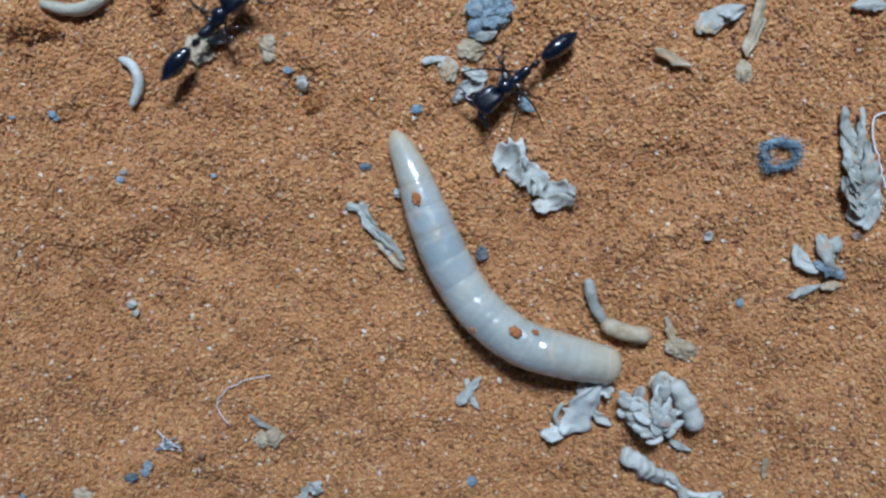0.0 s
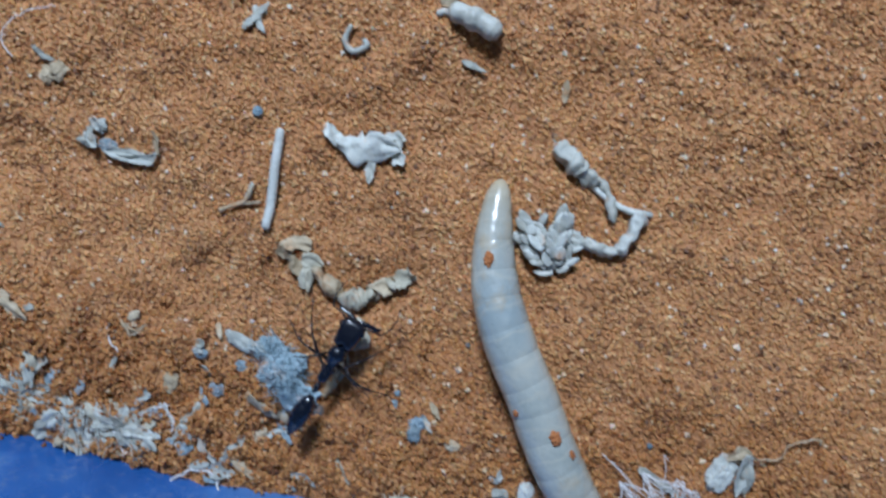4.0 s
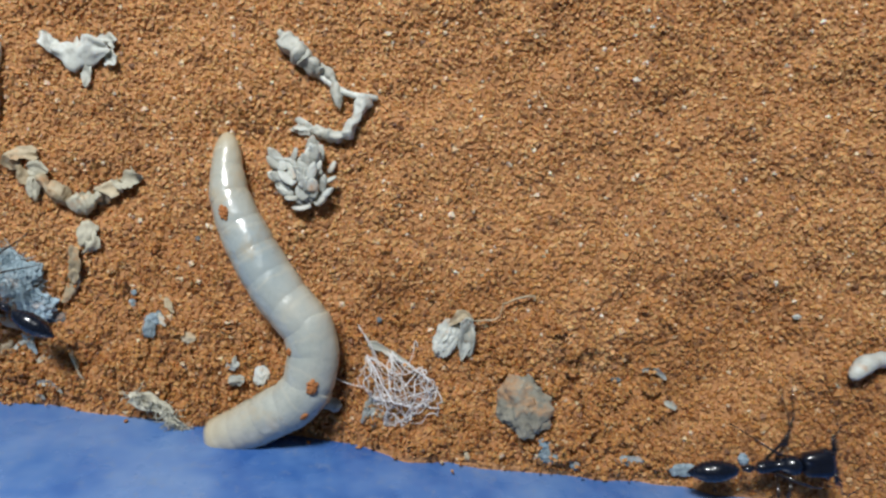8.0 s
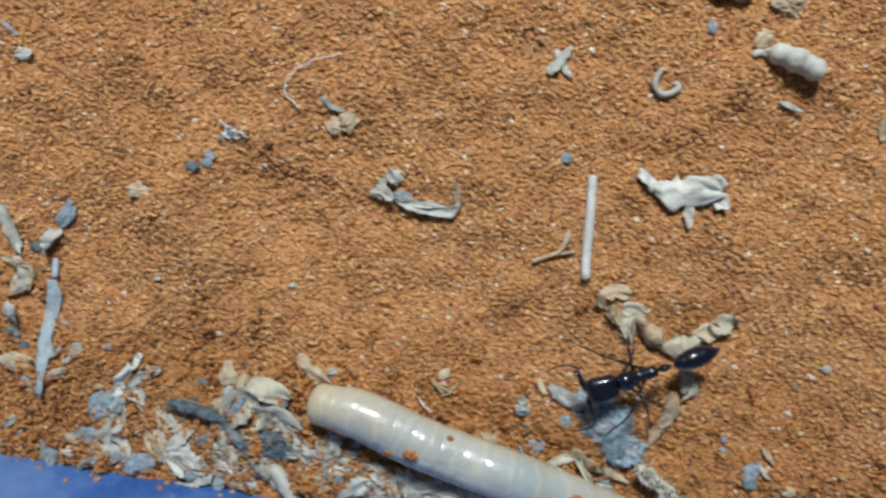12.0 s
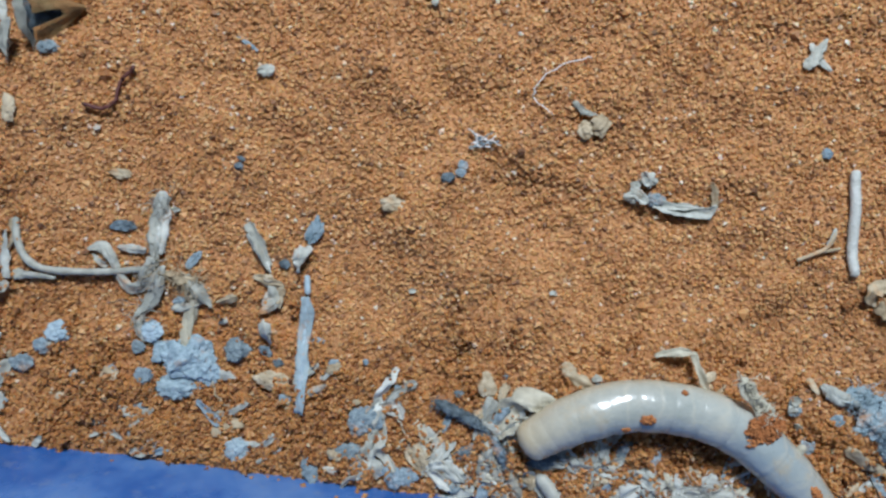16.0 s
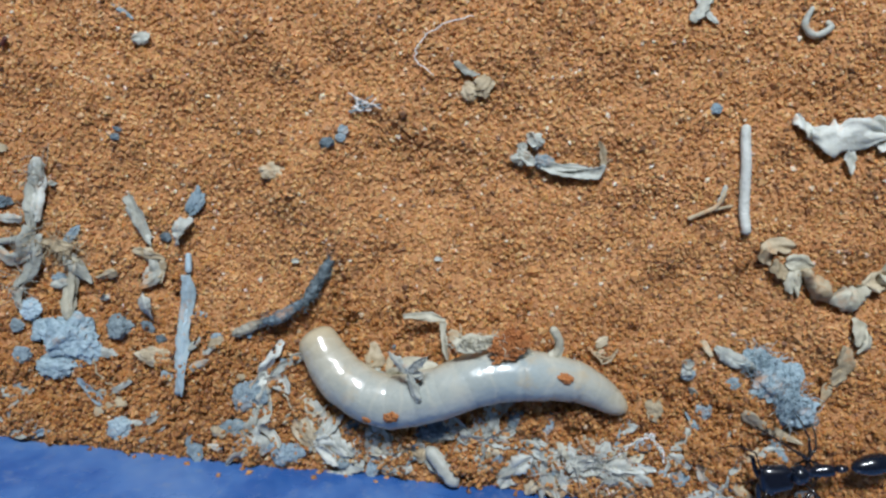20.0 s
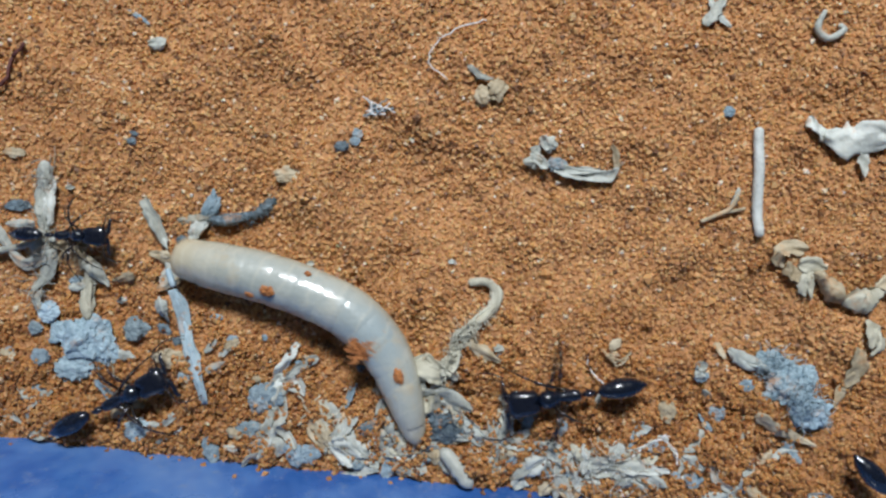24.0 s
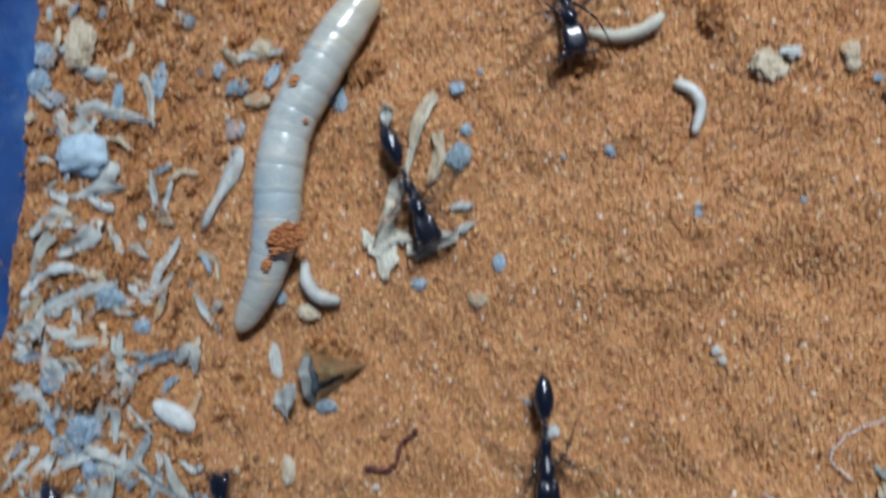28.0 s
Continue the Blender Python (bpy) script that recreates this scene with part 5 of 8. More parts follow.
strip("husk_strip", PALE, 0.53, 253, (27.1, -43.0), (28.8, -44.0), (30.2, -45.1))
clump("husk_clump", 33.2, -42.9, [
    ("l", WHITE, 32.4, -43.1, 1.40, 2.42, -25, 254),
    ("s", PALE, 1.321, 255, [(34.1, -41.6), (33.8, -43.2), (33.4, -44.6)]),
    ("s", TAN, 0.699, 256, [(32.7, -42.1), (33.7, -41.4), (34.5, -41.9)])], label="pale winged seed with a thready tail", category="seed")
thread(TAN, 0.070, 257, (34.5, -41.9), (36.0, -41.8), (36.7, -40.8), (38.4, -40.4), (38.6, -40.7))
lump("stone", ROCK, 37.4, -47.8, 3.23, 3.84, 16, 258, label="grey-green stone half sunk in the sand", category="stone", rough=0.3, flat=0.5)
rod("casing", WHITE, 0.54, 259, (58.4, -46.8), (59.5, -46.1), (61.5, -46.0), label="stubby cream grub casing on the sand", category="casing")
lump("crumb", GREY, 11.8, -41.1, 0.92, 1.20, -4, 260)
lump("crumb", GREY, 10.3, -39.3, 0.57, 0.71, -4, 261)
lump("crumb", BLUE, 51.6, -52.1, 0.63, 0.69, -4, 262)
lump("crumb", GREY, 44.4, -52.1, 1.61, 0.58, -4, 263)
lump("crumb", GREY, 47.9, -52.9, 1.92, 0.83, -4, 264)
lump("crumb", GREY, 38.9, -51.2, 1.31, 0.98, -4, 265)
lump("tan_crumb", TAN, 14.4, -41.9, 0.98, 0.65, -4, 266)
lump("dark_crumb", DARKGREY, 43.8, -46.6, 0.64, 0.35, -4, 267)
lump("pale_chip", PALE, 17.3, -33.7, 0.57, 0.49, -4, 268)
lump("pale_chip", PALE, 55.5, -42.9, 0.43, 0.36, -4, 269)
lump("crumb", BLUE, 38.6, -50.4, 0.77, 0.65, -4, 270)
lump("dark_crumb", DARKGREY, 27.9, -41.5, 0.37, 0.37, -4, 271)
strip("husk_strip", PALE, 0.49, 272, (12.5, -40.0), (13.1, -41.0))
strip("husk_strip", PALE, 0.53, 273, (15.8, -48.8), (17.0, -49.1), (18.4, -49.1))
strip("husk_strip", PALE, 0.48, 274, (19.2, -49.2), (20.8, -49.5))
strip("husk_strip", PALE, 0.49, 275, (17.5, -44.1), (17.8, -43.3))
clod(22.4, -51.7, 1.52, 1.20, 0, 276)
lump("casing", WHITE, 17.5, -44.0, 0.81, 0.65, -4, 277)
lump("casing", WHITE, 19.5, -44.8, 0.97, 1.21, -4, 278)
lump("pale_chip", PALE, 17.8, -45.1, 0.94, 1.01, -2, 279)
lump("crumb", BLUE, 10.5, -38.5, 0.43, 0.43, -2, 280)
lump("crumb", GREY, 12.0, -40.4, 1.15, 0.75, -2, 281)
strip("tan_strip", TAN, 0.47, 282, (12.9, -39.0), (13.6, -40.1))
lump("dark_crumb", DARKGREY, 15.4, -35.0, 0.37, 0.31, -2, 283)
lump("crumb", GREY, -3.5, -35.5, 0.56, 0.91, -2, 284)
lump("crumb", GREY, -0.5, -36.8, 0.98, 0.70, -2, 285)
lump("tan_crumb", TAN, -5.8, -38.1, 0.99, 1.40, -2, 286)
lump("dark_crumb", DARKGREY, 12.4, -40.2, 0.43, 0.62, -2, 287)
thread(FIBRE, 0.058, 288, (-10.7, -34.1), (-10.5, -35.1), (-9.7, -36.0))

# along the front wall
clump("husk_clump", -20.0, -37.0, [
    ("s", PALE, 1.270, 289, [(-22.2, -35.5), (-20.4, -35.9), (-18.6, -37.0)]),
    ("s", PALE, 0.931, 290, [(-22.1, -36.9), (-20.9, -37.6), (-19.6, -37.4)]),
    ("s", PALE, 1.016, 291, [(-19.4, -37.4), (-18.6, -38.6), (-18.0, -39.7)]),
    ("s", PALE, 1.100, 292, [(-21.7, -38.8), (-20.3, -38.6), (-19.0, -39.0)]),
    ("l", DARKGREY, -21.1, -37.3, 1.53, 1.19, 0, 293)])
CAST = clump("grey_strip", -26.4, -36.7, [
    ("g", DARKGREY, 0.42, 294, [(-28.9, -33.5), (-27.2, -34.8), (-25.9, -35.9)]),
    ("g", DARKGREY, 0.36, 295, [(-26.1, -35.7), (-25.2, -37.6), (-25.0, -38.7)]),
    ("g", ROCK, 0.33, 296, [(-25.1, -38.4), (-24.7, -39.8), (-24.4, -41.0)]),
    ("h", DARKGREY, 0.42, 297, [(-28.9, -33.5), (-27.2, -34.8), (-25.8, -36.0), (-25.0, -38.7)], 260, 0.42, 0.025, 0.85)], label="dark slate worm-like casting of packed grit", category="casting")
clump("husk_clump", -24.4, -37.6, [
    ("s", PALE, 0.929, 296, [(-23.5, -34.2), (-24.2, -35.3), (-24.7, -36.3)]),
    ("s", PALE, 1.007, 297, [(-24.6, -36.1), (-24.4, -38.0), (-24.5, -39.4)]),
    ("s", GREY, 0.774, 298, [(-24.5, -39.6), (-25.0, -41.5)]),
    ("s", TAN, 0.542, 299, [(-22.7, -33.1), (-23.3, -34.2)])])
strip("husk_strip", PALE, 0.59, 300, (-14.8, -39.6), (-13.6, -40.2), (-13.5, -42.0), (-13.7, -43.6))
strip("husk_strip", PALE, 0.84, 301, (-16.3, -42.2), (-15.5, -41.3), (-14.5, -40.4))
strip("husk_strip", PALE, 0.91, 302, (-11.1, -41.7), (-9.2, -41.9), (-7.2, -43.0))
thread(FIBRE, 0.091, 303, (-7.7, -45.1), (-6.1, -45.4), (-4.4, -44.4), (-2.5, -44.4), (-2.1, -45.8))
thread(FIBRE, 0.075, 304, (-10.5, -41.4), (-9.7, -42.5), (-9.1, -43.5))
TANGLE = clump("grey_clump", -48.0, -23.9, [
    ("s", PALE, 1.133, 305, [(-46.0, -18.3), (-46.7, -20.8), (-46.9, -23.2)]),
    ("s", PALE, 0.971, 306, [(-46.9, -22.8), (-48.0, -24.5), (-49.3, -24.6), (-50.1, -22.1)]),
    ("s", PALE, 0.890, 307, [(-49.6, -23.4), (-50.5, -21.8), (-51.7, -21.8)]),
    ("r", PALE, 0.27, 308, [(-56.9, -19.3), (-56.5, -21.5), (-54.9, -23.0), (-51.0, -23.5), (-47.8, -23.5)]),
    ("s", PALE, 1.295, 309, [(-46.4, -24.0), (-47.5, -25.7), (-48.6, -26.8)]),
    ("s", PALE, 0.648, 310, [(-48.2, -26.3), (-48.5, -27.4), (-48.1, -28.7)]),
    ("s", TAN, 0.809, 311, [(-46.4, -23.8), (-45.0, -24.3), (-44.0, -24.5)]),
    ("s", TAN, 0.729, 312, [(-44.4, -24.5), (-44.9, -26.1)]),
    ("s", WHITE, 0.85, 771, [(-45.9, -18.1), (-46.2, -20.4), (-46.4, -22.6)]),
    ("s", CREAM, 0.9, 772, [(-44.1, -25.3), (-44.9, -27.5), (-45.1, -29.6)]),
    ("h", PALE, 0.7, 773, [(-46.0, -18.6), (-46.9, -23.0), (-48.5, -26.8)], 60, 1.3, 0.03, 0.9),
    ("h", TAN, 0.9, 774, [(-47.0, -23.6), (-45.2, -24.2), (-44.2, -25.2)], 90, 1.2, 0.03, 0.8)], label="spiky tangle of pale dried plant stems", category="dried plant")
clump("husk_clump", -39.1, -24.1, [
    ("s", PALE, 0.797, 313, [(-40.2, -20.7), (-39.4, -22.2), (-38.9, -24.2)]),
    ("s", TAN, 1.036, 314, [(-40.0, -24.5), (-38.8, -25.0), (-37.8, -25.4)]),
    ("s", PALE, 0.956, 315, [(-39.0, -25.1), (-38.7, -26.3), (-39.8, -27.2)]),
    ("s", TAN, 0.638, 316, [(-38.2, -25.4), (-38.5, -26.6)])])
lump("crumb", BLUE, -35.5, -21.6, 0.99, 1.74, -24, 317, label="dark blue-grey nugget resting on the sand", category="crumb")
lump("pale_chip", PALE, -36.6, -23.6, 0.71, 1.83, -9, 318)
lump("dark_crumb", DARKGREY, -37.8, -23.8, 0.74, 0.62, -4, 319)
STICK = clump("straw", -36.7, -29.8, [
    ("f", PEBBLE, 0.95, 320, [(-36.3, -26.2), (-36.6, -28.6), (-36.9, -31.2), (-37.3, -34.3)]),
    ("g", PEBBLE, 0.24, 322, [(-36.3, -26.3), (-36.8, -30.2), (-37.2, -34.0)]),
    ("r", PEBBLE, 0.24, 321, [(-36.2, -24.8), (-36.2, -26.0)])], label="straight flat blue-grey stick on the sand", category="stick")
lump("crumb", BLUE, -35.7, -29.4, 0.93, 0.46, -4, 322)
strip("husk_strip", PALE, 0.55, 323, (-36.6, -31.7), (-35.6, -30.8))
strip("husk_strip", PALE, 0.71, 324, (-36.6, -33.0), (-35.2, -32.4))
clump("grey_clump", -45.3, -30.8, [
    ("l", LINTBLUE, -45.2, -29.9, 3.62, 2.49, 5, 325),
    ("l", LINTBLUE, -46.1, -32.0, 2.90, 1.77, -8, 326),
    ("l", LINTBLUE, -44.0, -30.9, 2.01, 2.01, 10, 327),
    ("l", LINTBLUE, -46.8, -29.5, 1.61, 1.45, 0, 328)], label="chunky pale blue-grey lump of crumbled matter", category="lump")
lump("crumb", GREY, -41.7, -29.7, 1.58, 1.51, -4, 329)
lump("pale_chip", PALE, -39.3, -28.5, 0.80, 1.83, 6, 330)
lump("dark_crumb", DARKGREY, -39.6, -29.9, 0.93, 0.62, -34, 331)
lump("dark_crumb", DARKGREY, -38.7, -30.8, 0.74, 0.50, -4, 332)
lump("pale_chip", PALE, -42.9, -31.6, 1.92, 0.72, -4, 333)
lump("tan_crumb", TAN, -39.0, -32.0, 2.47, 1.11, -12, 334)
lump("crumb", GREY, -48.6, -29.0, 0.90, 0.84, -4, 335)
lump("crumb", GREY, -48.2, -31.0, 1.25, 1.11, -4, 336)
lump("pale_chip", PALE, -42.6, -27.7, 0.56, 0.48, -4, 337)
lump("crumb", GREY, -48.7, -33.3, 0.90, 0.77, -4, 338)
lump("crumb", GREY, -44.2, -23.1, 0.55, 1.38, -44, 339)
lump("dark_crumb", DARKGREY, -49.2, -20.3, 1.62, 0.73, -4, 340)
lump("crumb", PEBBLE, -42.0, -36.7, 1.58, 1.44, 16, 341)
lump("crumb", GREY, -36.9, -38.3, 0.88, 2.11, 11, 342)
lump("crumb", GREY, -33.0, -35.3, 1.56, 1.89, -4, 343)
lump("crumb", GREY, -34.3, -37.0, 1.76, 0.68, -19, 344)
lump("crumb", GREY, -33.4, -38.4, 1.49, 0.54, 6, 345)
lump("crumb", BLUE, -32.4, -31.0, 0.43, 0.43, -4, 346)
lump("pale_chip", TAN, -49.1, -16.6, 1.4, 0.66, -9, 347)
lump("crumb", BLUE, -48.1, -36.3, 0.57, 0.50, -4, 348)
lump("crumb", GREY, -24.7, -17.8, 0.67, 0.74, -4, 349)
lump("dark_crumb", DARKGREY, -25.9, -18.6, 0.67, 0.43, -4, 350)
clod(-29.1, -19.6, 1.33, 0.78, 0, 351)
lump("pale_chip", PALE, -28.8, -26.3, 0.47, 0.39, -4, 352)
lump("pale_chip", PALE, -19.1, -27.0, 0.46, 0.38, -4, 353)
lump("pale_chip", PALE, -38.1, -10.2, 1.04, 0.88, -4, 354)
lump("dark_crumb", DARKGREY, -40.2, -16.2, 0.62, 0.31, -34, 355)
lump("crumb", GREY, -39.4, -8.0, 1.72, 0.28, -39, 356)
lump("crumb", GREY, -38.2, -33.2, 0.89, 0.61, -4, 357)
lump("crumb", GREY, -30.9, -39.3, 1.21, 1.35, -4, 358)
strip("tan_strip", TAN, 0.56, 359, (-42.9, -26.2), (-41.7, -26.0), (-41.3, -25.8))
strip("husk_strip", PALE, 0.48, 360, (-42.7, -34.3), (-41.0, -33.5))
strip("tan_strip", TAN, 0.64, 361, (-43.8, -35.6), (-42.5, -34.9), (-41.5, -35.2))
thread(TAN, 0.056, 362, (-43.5, -31.7), (-43.1, -32.9), (-42.4, -33.8))
clump("husk_clump", -32.0, -36.0, [
    ("s", PALE, 0.629, 363, [(-29.0, -32.7), (-30.4, -33.4), (-31.3, -34.1)]),
    ("s", PALE, 0.943, 364, [(-31.6, -33.7), (-32.2, -34.8), (-32.0, -36.0)]),
    ("s", PALE, 1.100, 365, [(-32.0, -35.6), (-32.5, -37.0), (-33.2, -38.1)]),
    ("s", PALE, 0.864, 366, [(-32.3, -37.2), (-32.8, -38.3), (-33.5, -39.1)])], label="long twisted strip of pale dry skin", category="husk")
clump("tan_clump", -27.4, -39.1, [
    ("s", TAN, 0.623, 367, [(-30.5, -36.9), (-29.2, -37.6), (-27.9, -38.1)]),
    ("s", TAN, 0.701, 368, [(-28.6, -37.3), (-27.7, -38.5), (-26.8, -39.3)]),
    ("s", PALE, 0.779, 369, [(-27.4, -39.5), (-26.7, -40.5), (-25.6, -40.8)]),
    ("s", PALE, 0.934, 370, [(-27.0, -39.1), (-25.9, -39.6), (-25.6, -40.8)]),
    ("s", PALE, 1.168, 371, [(-28.4, -41.4), (-27.2, -41.3), (-26.0, -41.5)]),
    ("t", TAN, 0.058, 372, [(-29.0, -35.5), (-29.9, -36.2), (-28.4, -37.1)]),
    ("t", TAN, 0.058, 373, [(-27.2, -37.2), (-28.5, -38.2), (-29.6, -37.8)])])
strip("husk_strip", PALE, 0.70, 374, (-25.0, -38.5), (-24.5, -39.7), (-23.9, -40.2))
strip("husk_strip", PALE, 0.70, 375, (-23.9, -40.2), (-23.0, -39.8), (-22.3, -39.2))
strip("husk_strip", PALE, 1.08, 376, (-21.2, -39.7), (-20.4, -40.8), (-19.5, -42.3))
lump("pale_chip", PALE, -21.8, -39.7, 1.16, 0.92, -5, 377)
clump("husk_clump", -17.2, -39.3, [
    ("s", PALE, 0.840, 378, [(-17.0, -39.3), (-18.0, -38.8), (-18.8, -38.3)]),
    ("s", PALE, 0.840, 379, [(-17.0, -39.3), (-17.3, -38.4), (-17.5, -37.6)]),
    ("s", PALE, 0.840, 380, [(-17.0, -39.3), (-16.5, -38.5), (-16.0, -37.7)]),
    ("s", PALE, 0.840, 381, [(-17.0, -39.3), (-15.8, -39.0), (-14.9, -38.8)]),
    ("s", PALE, 0.840, 382, [(-17.0, -39.3), (-15.8, -39.7), (-14.9, -40.0)]),
    ("s", PALE, 0.840, 383, [(-17.0, -39.3), (-17.5, -40.1), (-18.0, -40.8)]),
    ("s", PALE, 0.840, 384, [(-17.0, -39.3), (-18.1, -39.5), (-19.1, -39.8)]),
    ("l", PALE, -17.0, -39.1, 1.53, 1.14, 0, 385)], label="open pale floret of splayed dry bracts", category="floret")
lump("crumb", GREY, -14.7, -38.0, 1.11, 0.91, -5, 386)
clod(-13.9, -38.5, 1.67, 1.37, 0, 387)
lump("crumb", GREY, -12.7, -38.5, 0.59, 1.50, -20, 388)
lump("dark_crumb", DARKGREY, -20.5, -38.4, 2.54, 1.38, -5, 389)
lump("crumb", GREY, -30.2, -39.3, 1.55, 1.14, -5, 390)
lump("crumb", GREY, -4.6, -42.7, 1.15, 1.02, -5, 391)
lump("crumb", GREY, -6.8, -40.5, 1.29, 0.84, -5, 392)
lump("crumb", GREY, -2.5, -38.6, 1.08, 1.08, -5, 393)
lump("pale_chip", PALE, -3.4, -35.3, 0.52, 0.89, -5, 394)
lump("crumb", GREY, -33.1, -35.2, 1.63, 1.56, -5, 395)
lump("crumb", GREY, -34.5, -37.2, 1.56, 0.75, -15, 396)
lump("crumb", BLUE, -30.4, -33.0, 0.49, 0.43, -5, 397)
lump("dark_crumb", DARKGREY, -20.6, -41.2, 0.72, 0.42, -5, 398)
clod(-8.2, -43.8, 1.12, 0.90, 0, 399)
clod(-10.4, -43.1, 2.26, 1.51, 0, 400)
lump("crumb", GREY, -27.3, -42.0, 1.34, 0.67, -5, 401)
lump("crumb", GREY, 2.2, -41.3, 0.76, 0.63, -5, 402)
lump("crumb", GREY, -1.1, -43.7, 0.83, 0.57, -5, 403)
clump("husk_clump", -13.7, -41.3, [
    ("s", PALE, 0.493, 404, [(-14.4, -39.6), (-13.6, -39.6), (-12.8, -40.0)]),
    ("s", PALE, 0.569, 405, [(-12.9, -40.0), (-13.2, -41.5), (-12.6, -43.7)]),
    ("s", PALE, 1.061, 406, [(-16.3, -42.1), (-15.4, -41.4), (-14.2, -40.8)]),
    ("s", PALE, 0.758, 407, [(-14.0, -40.9), (-13.5, -41.7), (-13.5, -43.2)])])
clump("husk_clump", -8.7, -42.0, [
    ("s", PALE, 0.976, 408, [(-10.7, -41.7), (-9.5, -41.4), (-8.6, -41.9)]),
    ("s", PALE, 1.126, 409, [(-9.2, -42.2), (-8.1, -42.1), (-6.4, -42.9)]),
    ("s", PALE, 0.751, 410, [(-11.9, -42.6), (-10.8, -42.3)]),
    ("s", PALE, 0.600, 411, [(-10.8, -40.6), (-10.5, -41.7)]),
    ("s", PALE, 0.826, 412, [(-7.8, -43.1), (-8.5, -42.2), (-9.7, -42.7)]),
    ("s", TAN, 0.600, 413, [(-9.5, -41.0), (-8.6, -41.5)]),
    ("t", FIBRE, 0.075, 414, [(-9.2, -42.0), (-8.2, -40.8), (-6.6, -39.9), (-5.8, -39.8)]),
    ("t", FIBRE, 0.060, 415, [(-6.2, -39.9), (-5.5, -40.8), (-5.5, -41.6)])], label="heap of pale dry scales and threads", category="husk")
thread(TAN, 0.056, 416, (-9.8, -33.7), (-8.6, -34.8), (-7.8, -34.0))
thread(TAN, 0.056, 417, (-9.5, -33.8), (-8.8, -34.6), (-7.9, -34.2))
thread(TAN, 0.056, 418, (-9.2, -34.0), (-9.0, -34.5), (-8.0, -34.4))
thread(TAN, 0.056, 419, (-8.9, -34.2), (-9.2, -34.3), (-8.2, -34.6))
thread(TAN, 0.056, 420, (-8.7, -34.4), (-9.4, -34.1), (-8.3, -34.8))
strip("tan_strip", TAN, 0.59, 421, (-2.3, -33.8), (-1.9, -34.9))

# bared once the larva is dragged off
clump("husk_clump", -21.3, -35.8, [
    ("p", CREAM, 1.5, 422, [(-23.0, -36.6), (-22.7, -34.9), (-21.5, -34.2), (-19.6, -34.8)], 1.6, 0.8),
    ("p", CREAM, 1.1, 423, [(-22.8, -37.1), (-21.5, -37.2), (-21.2, -35.6)], 1.0, 0.7),
    ("s", CREAM, 0.95, 424, [(-20.3, -35.5), (-19.8, -36.7), (-19.4, -37.9)]),
    ("s", CREAM, 0.7, 425, [(-21.6, -36.2), (-21.0, -35.2), (-20.5, -34.6)]),
    ("l", DARKGREY, -20.3, -37.9, 2.0, 1.5, 10, 426),
    ("h", DARKGREY, 0.8, 427, [(-20.9, -37.8), (-19.8, -38.0)], 90, 0.5, 0.025, 0.9),
    ("t", TAN, 0.05, 428, [(-22.0, -34.2), (-23.0, -35.6), (-22.8, -37.4)])], label="curled cream husk over a dark blue-grey scrap", category="husk")
clump("husk_clump", -31.6, -35.2, [
    ("p", WHITE, 0.66, 801, [(-30.2, -31.7), (-31.5, -33.4), (-32.0, -34.6)], 1.6, 0.5),
    ("p", WHITE, 0.75, 802, [(-31.9, -34.4), (-31.6, -36.1), (-31.8, -37.3), (-30.9, -38.7)], 2.2, 0.6),
    ("s", WHITE, 0.55, 803, [(-31.8, -34.3), (-30.4, -34.2), (-30.1, -35.3)]),
    ("t", CREAM, 0.06, 804, [(-30.6, -35.0), (-30.0, -36.2), (-30.6, -37.2)])], label="long twisted strip of white dry skin", category="husk")
clump("husk_clump", -27.9, -38.3, [
    ("s", WHITE, 1.3, 811, [(-28.6, -38.8), (-27.9, -37.9), (-27.3, -36.9)]),
    ("s", WHITE, 1.4, 812, [(-28.5, -38.5), (-27.5, -38.8), (-26.4, -39.8)]),
    ("s", CREAM, 0.7, 813, [(-29.5, -36.6), (-29.3, -37.6), (-28.3, -38.5)]),
    ("s", CREAM, 0.6, 814, [(-28.9, -35.6), (-28.6, -36.7), (-29.0, -37.8)]),
    ("t", CREAM, 0.06, 815, [(-29.0, -35.3), (-29.8, -36.3), (-28.4, -36.9), (-27.5, -36.2)]),
    ("t", CREAM, 0.05, 816, [(-30.0, -36.4), (-29.0, -37.3), (-29.4, -38.4)])], label="torn white floret tangled with cream threads", category="floret")
clump("husk_clump", -23.7, -39.0, [
    ("s", CREAM, 1.2, 821, [(-24.0, -39.8), (-24.5, -39.2), (-24.9, -38.5)]),
    ("s", CREAM, 1.1, 822, [(-23.9, -39.8), (-23.7, -39.0), (-23.6, -38.2)]),
    ("s", CREAM, 1.1, 823, [(-23.9, -39.8), (-23.1, -39.2), (-22.4, -38.5)])], label="open cream floret of three dry bracts", category="floret")
rod("casing", WHITE, 0.52, 831, (-20.9, -39.6), (-20.1, -40.7), (-19.2, -42.1), label="plump pale grub casing lying by the wall", category="casing", lumpy=0.2, taper=0.5)
clump("husk_clump", -16.4, -37.4, [
    ("s", CREAM, 0.9, 841, [(-16.8, -36.2), (-16.2, -36.8), (-16.6, -38.7)]),
    ("s", CREAM, 0.7, 842, [(-16.2, -36.3), (-16.4, -37.4)])])
